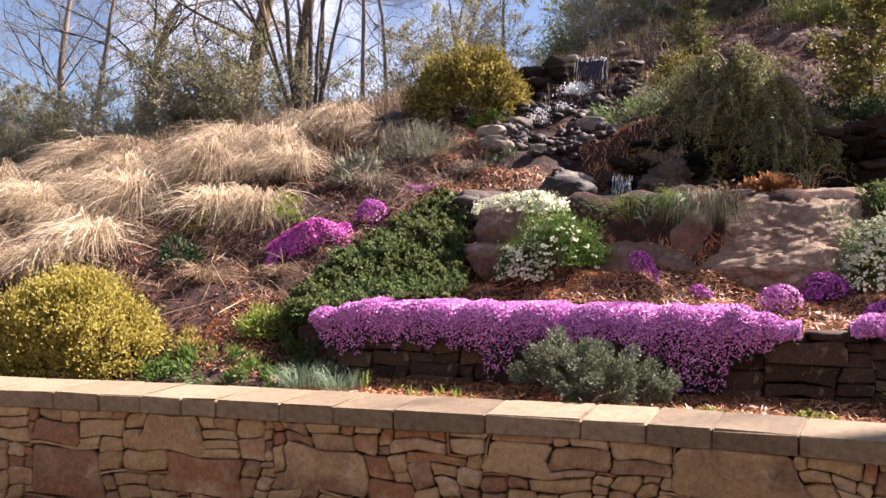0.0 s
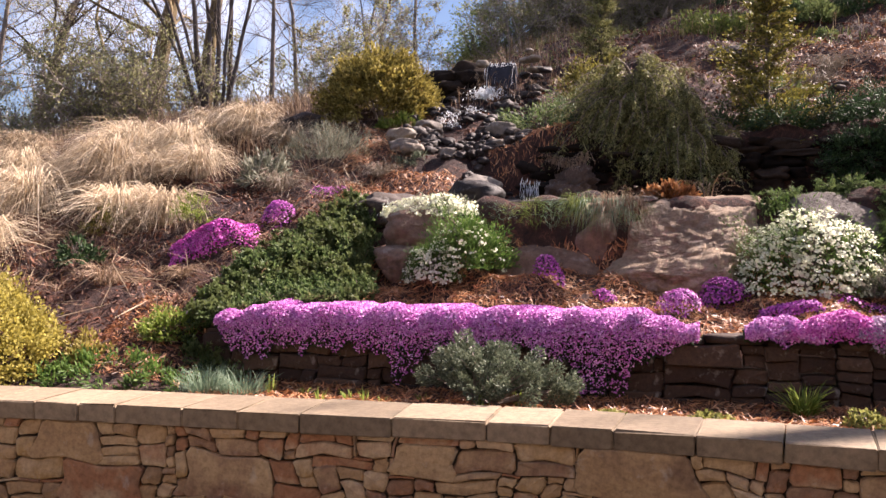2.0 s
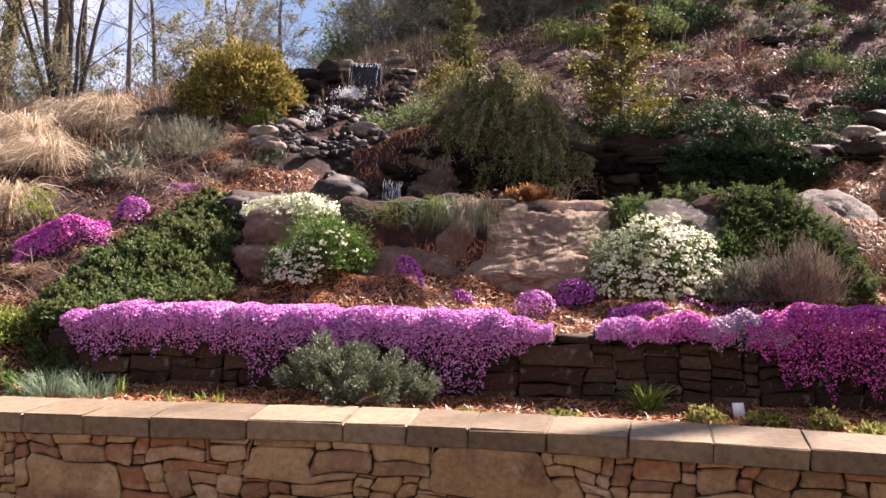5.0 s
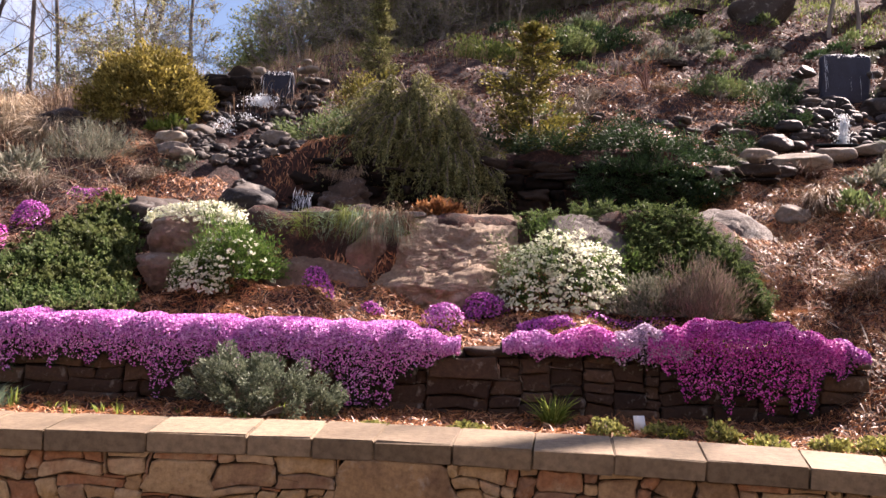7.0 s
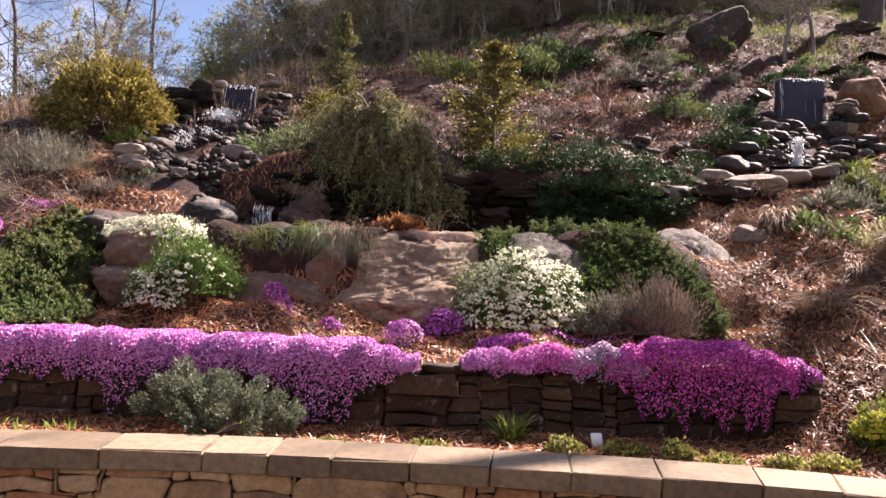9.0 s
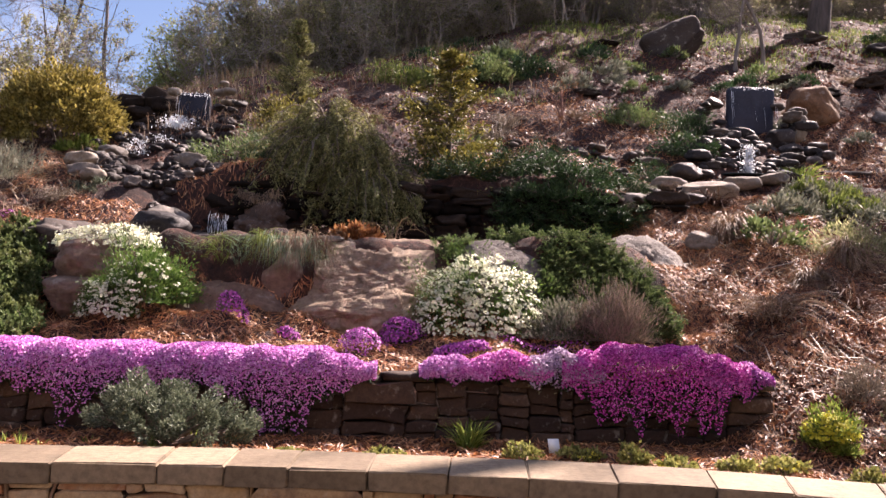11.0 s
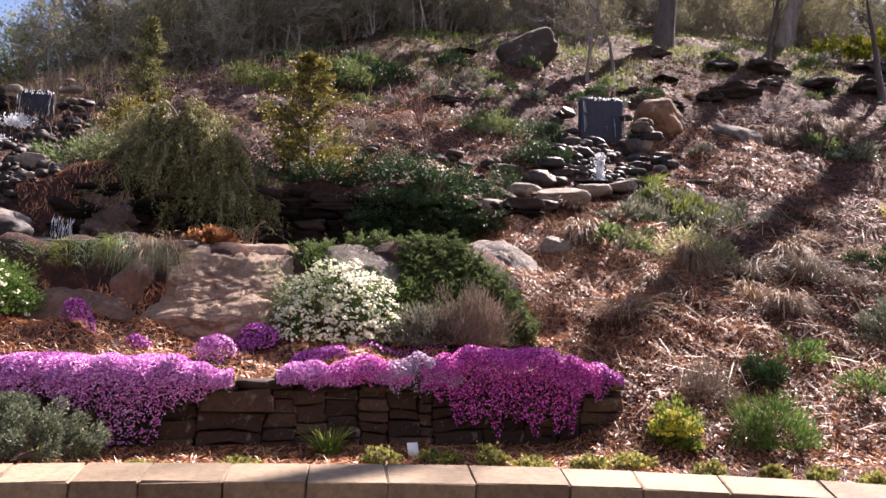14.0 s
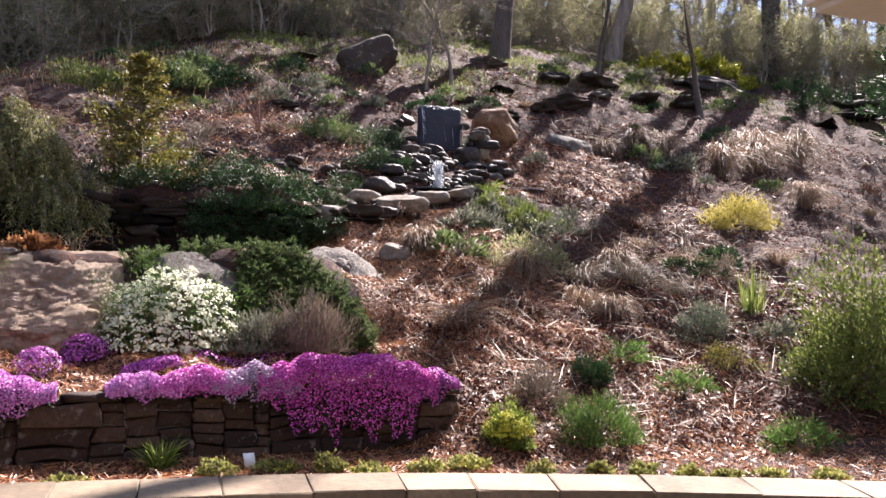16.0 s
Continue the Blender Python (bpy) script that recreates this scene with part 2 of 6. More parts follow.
LF_OLIVE = leaf_mat("olive conifer foliage", [(0, (0.04, 0.04, 0.01)), (0.5, (0.13, 0.12, 0.025)), (1, (0.3, 0.26, 0.06))], 0.3)
LF_WEEP = leaf_mat("weeping conifer needles", [(0, (0.06, 0.065, 0.022)), (0.5, (0.19, 0.195, 0.07)), (1, (0.42, 0.41, 0.18))], 0.25)
LF_SAGE = leaf_mat("grey sage foliage", [(0, (0.09, 0.1, 0.07)), (0.5, (0.19, 0.2, 0.14)), (1, (0.32, 0.32, 0.24))], 0.25)
LF_LAV = leaf_mat("dry lavender stems", [(0, (0.1, 0.075, 0.055)), (0.5, (0.2, 0.16, 0.12)), (1, (0.32, 0.27, 0.2))], 0.2)
LF_RUST = leaf_mat("rusty dead leaves", [(0, (0.16, 0.06, 0.025)), (0.5, (0.3, 0.13, 0.05)), (1, (0.45, 0.24, 0.1))], 0.3)
LF_MOSS = leaf_mat("yellow-green moss", [(0, (0.12, 0.14, 0.012)), (0.5, (0.26, 0.27, 0.025)), (1, (0.4, 0.38, 0.05))], 0.2)
LF_SPRING = leaf_mat("young spring leaves", [(0, (0.15, 0.155, 0.07)), (0.5, (0.26, 0.265, 0.12)), (1, (0.42, 0.41, 0.22))], 0.6)
STRAW = leaf_mat("bleached dry grass", [(0, (0.2, 0.15, 0.1)), (0.3, (0.46, 0.37, 0.26)), (0.7, (0.7, 0.6, 0.44)), (1, (0.86, 0.77, 0.62))], 0.45, 0.5, vary=True)
STRAW_DIM = leaf_mat("brown dry grass", [(0, (0.1, 0.065, 0.045)), (0.5, (0.24, 0.165, 0.11)), (1, (0.4, 0.3, 0.2))], 0.25, 0.6, vary=True)
GRASS = leaf_mat("spring grass", [(0, (0.06, 0.1, 0.02)), (0.5, (0.14, 0.19, 0.04)), (1, (0.28, 0.31, 0.09))], 0.4)
BLUEGRASS = leaf_mat("blue-green grass", [(0, (0.08, 0.14, 0.09)), (0.5, (0.17, 0.25, 0.16)), (1, (0.3, 0.38, 0.26))], 0.3)
MULCH = leaf_mat("orange bark chips", [(0, (0.1, 0.03, 0.014)), (0.35, (0.3, 0.115, 0.045)), (0.7, (0.52, 0.235, 0.095)), (1, (0.7, 0.42, 0.23))], 0.25, 0.45, 0.5)
REDLITTER = leaf_mat("reddish leaf litter", [(0, (0.016, 0.007, 0.006)), (0.5, (0.085, 0.028, 0.014)), (0.88, (0.2, 0.074, 0.036)), (1, (0.25, 0.12, 0.07))], 0.15, 0.6, 0.25)
LITTER = leaf_mat("brown leaf litter", [(0, (0.028, 0.012, 0.008)), (0.45, (0.085, 0.038, 0.022)), (0.85, (0.18, 0.095, 0.06)), (1, (0.3, 0.19, 0.13))], 0.15, 0.7, 0.2)


def water_mat(name, col, rough, alpha):
    m, t, s, out = mat_nodes(name)
    s.inputs["Base Color"].default_value, s.inputs["Roughness"].default_value = (*col, 1), rough
    s.inputs["IOR"].default_value = 1.33
    bumped(t, s, noise_at(t, 14, 3, 0.5, 0.6), 0.25, 0.02)
    if alpha < 1:
        clear = t.nodes.new("ShaderNodeBsdfTransparent")
        mix = node(t, "ShaderNodeMixShader", Fac=alpha)
        t.links.new(clear.outputs[0], mix.inputs[1])
        t.links.new(s.outputs[0], mix.inputs[2])
        t.links.new(mix.outputs[0], out.inputs[0])
    return m


POND = water_mat("dark pond water", (0.012, 0.016, 0.014), 0.06, 1)
FILM = water_mat("running water", (0.05, 0.065, 0.09), 0.08, 0.05)
FOAM = leaf_mat("white water", [(0, (0.65, 0.7, 0.75)), (1, (0.85, 0.88, 0.9))], 0.4, 0.25, 0.6)
# ------------------------------------------------------------------ lie of the land
# x runs along the patio wall, y up the hill, z = 0 is the patio.
WALL_Y, WALL_TOP, COPING_Y = 5.2, 0.62, 5.76
DRY_Y, DRY_L, DRY_R = 6.85, -3.65, 2.85


def bend(x):
    """How far the patio wall swings towards the house at its ends."""
    x = np.asarray(x, float)
    return 0.3125 * np.logaddexp(0, (x - 2.15) * 1.6) + 0.12 * np.logaddexp(0, (-x - 3.9) * 5) / 5 - 0.14 * np.exp(-((x + 0.8) / 1.6) ** 2)


def smooth(a, b, v):
    u = np.clip((v - a) / (b - a), 0, 1)
    return u * u * (3 - 2 * u)


def window(a, b, v, soft):
    return smooth(a - soft, a + soft, v) * (1 - smooth(b - soft, b + soft, v))


def land(x, y):
    """Height of the garden's soil."""
    x, y = np.asarray(x, float), np.asarray(y, float)
    crest = np.interp(x, [-30, -12, -9, -6, -4, 0, 5, 10, 20], [9, 11.4, 13.2, 14.6, 16.6, 18.5, 21.5, 23.0, 23.5])
    fall = np.interp(x, [-14, -5, -1, 3, 8], [-0.22, -0.05, 0.12, 0.31, 0.36])
    d = y - crest
    over = np.maximum(d, 0) + 0.4 * np.exp(-np.abs(d) / 0.8)
    steep = np.interp(x, [-4, 3], [0.44, 0.52])
    z = 0.5 + 0.44 * (np.minimum(y, 12) - 6) + steep * np.maximum(y - 12, 0) - (steep - fall) * over
    z = np.where(y < 6.9, np.maximum(z, 0.52 + 0.03 * (y - 5.7)), z)
    # terrace above the dry stone wall
    mid = window(DRY_L - 0.25 + 1.1 * smooth(7.0, 7.6, y), DRY_R - 0.05, x, 0.4)
    terrace = np.where(y < DRY_Y + 0.08, 0.53 + 0.03 * (y - 5.7), 0.98 + 0.27 * (y - DRY_Y - 0.08))
    w = mid * (1 - smooth(8.2, 8.9, y))
    z = z * (1 - w) + terrace * w
    # ledge and pond behind the boulders
    pond = window(-2.3, 2.75, x, 0.5)
    w = pond * smooth(8.3, 8.8, y) * (1 - smooth(11.6, 12.6, y))
    basin = 2.12 - 0.35 * window(9.1, 10.7, y, 0.2) * window(-1.9, 2.0, x, 0.4) + 0.92 * smooth(10.85, 11.05, y) + 0.15 * smooth(11, 12.6, y)
    return z * (1 - w) + basin * w


def lumps(x, y):
    return 0.085 * np.sin(1.7 * x + 0.9 * y) * np.sin(1.3 * y - 0.6 * x) + 0.06 * np.sin(4.1 * x + 1.1) * np.sin(3.7 * y + 2 * np.sin(x)) + 0.055 * np.sin(7.3 * x + 2.1 * np.sin(2.3 * y)) * np.sin(8.1 * y + 1.7 * np.sin(3.1 * x))


def soil(x, y):
    return land(x, y) + lumps(x, y) * smooth(6.9, 8.0, np.asarray(y, float))


# ------------------------------------------------------------------ mesh helpers
rng = np.random.default_rng(7)


def mesh_from(name, chunks, material, smooth_faces=False):
    """One mesh from (points, faces) arrays; the faces of a chunk all have as many corners."""
    me = bpy.data.meshes.new(name)
    chunks = [(np.asarray(v, float).reshape(-1, 3), np.asarray(f, int)) for v, f in chunks if len(v)]
    points = np.concatenate([v for v, _ in chunks])
    loops, starts, sizes, base, at = [], [], [], 0, 0
    for v, f in chunks:
        loops.append((f + base).ravel())
        starts.append(at + np.arange(len(f)) * f.shape[1])
        sizes.append(np.full(len(f), f.shape[1]))
        base, at = base + len(v), at + f.size
    loops, starts, sizes = np.concatenate(loops), np.concatenate(starts), np.concatenate(sizes)
    me.vertices.add(len(points))
    me.vertices.foreach_set("co", points.ravel())
    me.loops.add(len(loops))
    me.loops.foreach_set("vertex_index", loops.astype(np.int32))
    me.polygons.add(len(starts))
    me.polygons.foreach_set("loop_start", starts.astype(np.int32))
    me.polygons.foreach_set("loop_total", sizes.astype(np.int32))
    if smooth_faces:
        me.polygons.foreach_set("use_smooth", np.ones(len(starts), bool))
    me.update(calc_edges=True)
    me.materials.append(material)
    return me


STUFF = ("foliage", "blossom", "stem_growth", "blade_growth", "twig_growth", "young_leaves", "water_threads", "foam")


def part(name, chunks, material, parent=None, label="", at=(0, 0, 0), smooth_faces=False):
    ob = new(name, mesh_from(name, chunks, material, smooth_faces))
    ob.location = at
    ob.parent = parent
    return tagged(ob, label, "", "", "stuff" if name in STUFF else "")


def thing(name, at, label, category, group=""):
    ob = new(name)
    ob.location, ob.empty_display_size = at, 0.1
    return tagged(ob, label, category, group)


def unit(v):
    return v / np.maximum(np.linalg.norm(v, axis=-1, keepdims=True), 1e-9)


def leaves(p, way, length, width, fold=0.2, g=rng):
    """Pointed leaves, folded along the middle, from their stalks p along way."""
    n = len(p)
    way = unit(way)
    side = unit(np.cross(way, g.normal(size=(n, 3))))
    up = np.cross(side, way)
    length, width = np.broadcast_to(length, n)[:, None], np.broadcast_to(width, n)[:, None]
    v = np.stack([p, p + way * length * 0.5 + side * width * 0.5 + up * width * fold, p + way * length, p + way * length * 0.5 - side * width * 0.5 + up * width * fold], 1)
    return v.reshape(-1, 3), np.arange(4 * n).reshape(n, 4)


def blossoms(p, way, radius, g=rng):
    """Flat five-cornered flowers facing way."""
    n = len(p)
    way = unit(way)
    a = unit(np.cross(way, g.normal(size=(n, 3))))
    b = np.cross(way, a)
    r = np.broadcast_to(radius, n)[:, None, None]
    turn = np.arange(5) * 2 * np.pi / 5
    v = p[:, None] + r * (a[:, None] * np.cos(turn)[None, :, None] + b[:, None] * np.sin(turn)[None, :, None])
    v = v + way[:, None] * g.normal(size=(n, 5, 1)) * r * 0.25
    return v.reshape(-1, 3), np.arange(5 * n).reshape(n, 5)


def blades(p, lean, height, reach, width, steps=5, droop=1.0, g=rng):
    """Grass blades from p that arch over along lean (level) and hang."""
    n = len(p)
    u = np.linspace(0, 1, steps)[None, :, None]
    height, reach, width = (np.broadcast_to(a, n)[:, None, None] for a in (height, reach, width))
    lean = unit(lean)[:, None]
    line = p[:, None] + lean * reach * u ** 1.4 + np.array([0, 0, 1.0]) * height * (u * (1 + droop) - droop * 1.35 * u * u)
    line = line + g.normal(size=(n, 1, 3)) * 0.16 * reach * u * u
    side = unit(np.cross(lean, g.normal(size=(n, 1, 3)) * 0.7 + np.array([0, 0, 1.0])))
    w = width * (1 - 0.85 * u ** 2)
    v = np.stack([line - side * w / 2, line + side * w / 2], 2).reshape(n, steps * 2, 3)
    f = np.array([[2 * k, 2 * k + 1, 2 * k + 3, 2 * k + 2] for k in range(steps - 1)])
    faces = (np.arange(n)[:, None, None] * steps * 2 + f[None]).reshape(-1, 4)
    return v.reshape(-1, 3), faces


def tube(line, radii, sides):
    """A tapered limb along a line of points."""
    line, radii = np.asarray(line, float), np.asarray(radii, float)
    t = unit(np.gradient(line, axis=0))
    ref = np.where(np.abs(t[:, 2:3]) > 0.9, [[1.0, 0, 0]], [[0, 0, 1.0]])
    a = unit(np.cross(t, ref))
    b = np.cross(t, a)
    k = np.arange(sides) * 2 * np.pi / sides
    v = line[:, None] + radii[:, None, None] * (a[:, None] * np.cos(k)[None, :, None] + b[:, None] * np.sin(k)[None, :, None])
    n = len(line)
    i, j = np.meshgrid(np.arange(n - 1), np.arange(sides), indexing="ij")
    jn = (j + 1) % sides
    f = np.stack([i * sides + j, i * sides + jn, (i + 1) * sides + jn, (i + 1) * sides + j], -1).reshape(-1, 4)
    return v.reshape(-1, 3), f


def joined(pieces):
    """Many chunks of four-cornered faces as one."""
    vs, fs, base = [], [], 0
    for v, f in pieces:
        vs.append(v)
        fs.append(f + base)
        base += len(v)
    return np.concatenate(vs), np.concatenate(fs)


def box_chunk(x0, x1, y0, y1, z0, z1):
    v = [(x, y, z) for z in (z0, z1) for y in (y0, y1) for x in (x0, x1)]
    return np.array(v), np.array([(0, 2, 3, 1), (4, 5, 7, 6), (0, 1, 5, 4), (2, 6, 7, 3), (0, 4, 6, 2), (1, 3, 7, 5)])


ICO = {}


def ico(level):
    if level not in ICO:
        bm = bmesh.new()
        bmesh.ops.create_icosphere(bm, subdivisions=level, radius=1)
        bm.verts.ensure_lookup_table()
        ICO[level] = np.array([v.co[:] for v in bm.verts]), np.array([[v.index for v in f.verts] for f in bm.faces])
        bm.free()
    return ICO[level]


def rock_chunk(size, seed, level=3, rough=0.18, cuts=0, power=2.6, grain=1.6, fine=0.0, planes=()):
    """A stone: a rounded block, uneven, with broken planes cut off it."""
    v, f = ico(level)
    g = np.random.default_rng(seed)
    v = v / (np.abs(v) ** power).sum(1, keepdims=True) ** (1 / power)
    for _ in range(cuts):
        n = unit(g.normal(size=3) * (1, 1, 0.8))
        d = v @ n - g.uniform(0.55, 0.85)
        v = v - np.maximum(d, 0)[:, None] * n * 0.92
    for n, reach in planes:
        n = unit(np.array(n, float))
        v = v - np.maximum(v @ n - reach, 0)[:, None] * n * 0.95
    off = Vector(g.uniform(-50, 50, 3))
    dirs = unit(v)
    bump = np.array([noise.noise(Vector(p) * grain + off) for p in v]) * rough
    if fine:
        bump = bump + np.array([noise.fractal(Vector(p) * 4 + off, 0.75, 2.1, 6) - 0.7 * abs(noise.noise(Vector(p) * 1.9 - off)) for p in v]) * fine
    return (v + dirs * bump[:, None]) * size, f


def rock(name, at, size, seed, material, label, category="rock", turn=0.0, tip=0.0, level=3, group="", **shape):
    ob = part(name, [rock_chunk(size, seed, level, **shape)], material, None, label, at, True)
    ob.rotation_euler = (radians(tip), 0, radians(turn))
    return tagged(ob, "", category, group)


def on_soil(x, y, lift=0.0):
    return (float(x), float(y), float(soil(x, y)) + lift)
# ------------------------------------------------------------------ ground, patio, walls
PATIO_Z = -0.25


def spaced(lo, hi, fine_lo, fine_hi, step, grow=1.25):
    a = list(np.arange(fine_lo, fine_hi + 1e-6, step))
    d = step
    while a[-1] < hi:
        d *= grow
        a.append(a[-1] + d)
    d, front = step, []
    while (front[-1] if front else a[0]) > lo:
        d *= grow
        front.append((front[-1] if front else a[0]) - d)
    return np.array(front[::-1] + a)


def build_ground():
    xs = spaced(-320, 320, -14, 17, 0.09)
    ys = np.concatenate([np.arange(5.5, 13, 0.07), spaced(13, 420, 13, 26, 0.14)])
    x, y = np.meshgrid(xs, ys)
    y = y - bend(np.clip(x, -14, 14)) * (1 - smooth(5.5, 7.5, y))
    far = np.maximum(y - 60, 0)
    z = soil(x, np.minimum(y, 60)) - 0.02 * far
    rough = np.array([noise.noise(Vector((a * 3.1, b * 3.1, 0))) for a, b in zip(x.ravel(), y.ravel())]).reshape(x.shape)
    z = z + 0.03 * rough * smooth(6.9, 7.6, y)
    n, m = x.shape
    i, j = np.meshgrid(np.arange(n - 1), np.arange(m - 1), indexing="ij")
    f = np.stack([i * m + j, i * m + j + 1, (i + 1) * m + j + 1, (i + 1) * m + j], -1).reshape(-1, 4)
    ob = part("ground", [(np.stack([x, y, z], -1), f)], SOIL, None, "brown hillside soil under bark mulch and leaf litter", smooth_faces=True)
    tagged(ob, "", "ground", "", "structure")
    ob = part("patio", [box_chunk(-60, 60, -40, WALL_Y + 0.3, PATIO_Z - 0.2, PATIO_Z)], CONCRETE, None, "brown paved patio before the stone wall")
    tagged(ob, "", "patio", "", "structure")


def uneven(p, low, high, much):
    """Bends the joints of a wall, so that no course runs level and no joint plumb."""
    x, z = p[:, 0], p[:, 1]
    edge = np.clip((high - z) / 0.07, 0, 1) * np.clip((z - low) / 0.07, 0, 1)
    dx = 0.024 * np.sin(9 * z + 2.3 * x) + 0.014 * np.sin(21 * z + 7 * x + 1)
    dz = 0.016 * np.sin(6.1 * x + 3 * z) + 0.013 * np.sin(13.7 * x + 9 * z + 2)
    return p + np.stack([dx, dz * edge], -1) * much


def stone_block(x0, x1, z0, z1, g, depth=0.16, bulge=0.018, joint=0.0025, wobble=0.01, round_off=0.02, flare=0.0, much=1.0, span=(-0.25, 0.5)):
    """A hand-dressed wall stone seen from the front (-y), its outline uneven and its edges worn."""
    x0, x1, z0, z1 = x0 + joint, x1 - joint, z0 + joint, z1 - joint
    w, h = x1 - x0, z1 - z0
    wob = min(wobble, 0.12 * min(w, h))
    cut = min(round_off, 0.16 * min(w, h))
    ring = [(x0 + cut, z0), ((x0 + x1) / 2, z0), (x1 - cut, z0), (x1, z0 + cut), (x1, (z0 + z1) / 2), (x1, z1 - cut), (x1 - cut, z1), ((x0 + x1) / 2, z1), (x0 + cut, z1), (x0, z1 - cut), (x0, (z0 + z1) / 2), (x0, z0 + cut)]
    ring = np.array(ring) + g.uniform(-wob, wob * 0.6, (12, 2))
    mid = ring.mean(0)
    ring[:, 0] += np.clip((ring[:, 0] - mid[0]) * 2 / w, -1, 1) * flare * np.maximum(mid[1] - ring[:, 1], 0) * 2 / h
    ring = uneven(ring, *span, much)
    mid = ring.mean(0)
    lift = g.uniform(-0.006, bulge) + 0.6 * abs(flare) * 0.4
    v = []
    for inset, y in ((0.0, depth), (0.0, 0.012 - lift), (min(0.012, 0.12 * min(w, h)), -lift)):
        for p in ring:
            d = mid - p
            q = p + d / max(np.linalg.norm(d), 1e-6) * inset
            v.append((q[0], y + g.uniform(-0.003, 0.003), q[1]))
    v.append((mid[0], -lift - g.uniform(0, 0.012), mid[1]))
    v = np.array(v)
    quads = [[r * 12 + k, r * 12 + (k + 1) % 12, (r + 1) * 12 + (k + 1) % 12, (r + 1) * 12 + k] for r in range(2) for k in range(12)]
    tris = [[24 + k, 24 + (k + 1) % 12, 36] for k in range(12)]
    return v, np.array(quads), np.array(tris)


def block_object(name, dims, g, at_y, material, parent, **shape):
    v, q, t = stone_block(*dims, g, **shape)
    c = np.array([(dims[0] + dims[1]) / 2, 0, (dims[2] + dims[3]) / 2])
    me = bpy.data.meshes.new(name)
    me.from_pydata((v - c).tolist(), [], q.tolist() + t.tolist())
    me.materials.append(material)
    ob = new(name, me)
    ob.location, ob.parent = (c[0], at_y, c[2]), parent
    return ob


# the large stones of the patio wall: left, right, bottom, top
KEYSTONES = [(-4.07, -3.65, 0.25, 0.50), (-4.93, -4.40, -0.11, 0.25), (-3.87, -3.33, -0.02, 0.25), (-3.03, -2.47, 0.06, 0.34), (-2.84, -2.51, 0.34, 0.45),
             (-3.38, -3.17, 0.25, 0.38), (-0.61, 0.03, 0.24, 0.50), (-1.67, -1.34, 0.28, 0.46), (-1.34, -1.0, 0.31, 0.45), (-4.21, -3.88, 0.12, 0.25),
             (-4.89, -4.55, 0.28, 0.43), (-5.23, -4.93, 0.25, 0.36), (0.1, 0.36, 0.42, 0.50), (-1.92, -1.69, 0.37, 0.48), (-1.0, -0.63, 0.3, 0.4),
             (-2.47, -2.3, 0.2, 0.34), (-2.28, -1.94, 0.35, 0.43)]


def packed(x0, x1, z0, z1, fixed, g, cell=0.02, w_range=(0.1, 0.4), h_range=(0.05, 0.15)):
    """Fills a wall face with oblong stones round the fixed ones."""
    nx, nz = round((x1 - x0) / cell), round((z1 - z0) / cell)
    used, out = np.zeros((nx, nz), bool), []
    for a, b, c, d in fixed:
        ia, ib, ic, id_ = (round((a - x0) / cell), round((b - x0) / cell), max(round((c - z0) / cell), 0), min(round((d - z0) / cell), nz))
        used[ia:ib, ic:id_] = True
        out.append((x0 + ia * cell, x0 + ib * cell, z0 + ic * cell, z0 + id_ * cell))
    for k in range(nz):
        for i in range(nx):
            if used[i, k]:
                continue
            w, h = round(g.uniform(*w_range) / cell), round(g.uniform(*h_range) / cell)
            run = 0
            while run < w and i + run < nx and not used[i + run, k]:
                run += 1
            if i + run < nx and not used[i + run:i + run + 4, k].all() and run == w:
                gap = 0
                while gap < 4 and i + run + gap < nx and not used[i + run + gap, k]:
                    gap += 1
                run += gap if gap < 4 else 0
            tall = 1
            while tall < h and k + tall < nz and not used[i:i + run, k + tall].any():
                tall += 1
            if k + tall < nz and nz - k - tall < 2:
                while k + tall < nz and not used[i:i + run, k + tall].any():
                    tall += 1
            used[i:i + run, k:k + tall] = True
            out.append((x0 + i * cell, x0 + (i + run) * cell, z0 + k * cell, z0 + (k + tall) * cell))
    return out


def swing(x):
    return -math.atan(float(bend(x + 0.05) - bend(x - 0.05)) / 0.1)


def core_chunks():
    out = []
    edges = np.linspace(-13, 13, 53)
    for a, b in zip(edges, edges[1:]):
        v, f = box_chunk(a, b, WALL_Y + 0.035, COPING_Y - 0.06, PATIO_Z - 0.1, 0.503)
        v = v.astype(float)
        v[:, 1] -= bend(v[:, 0])
        out.append((v, f))
    return out


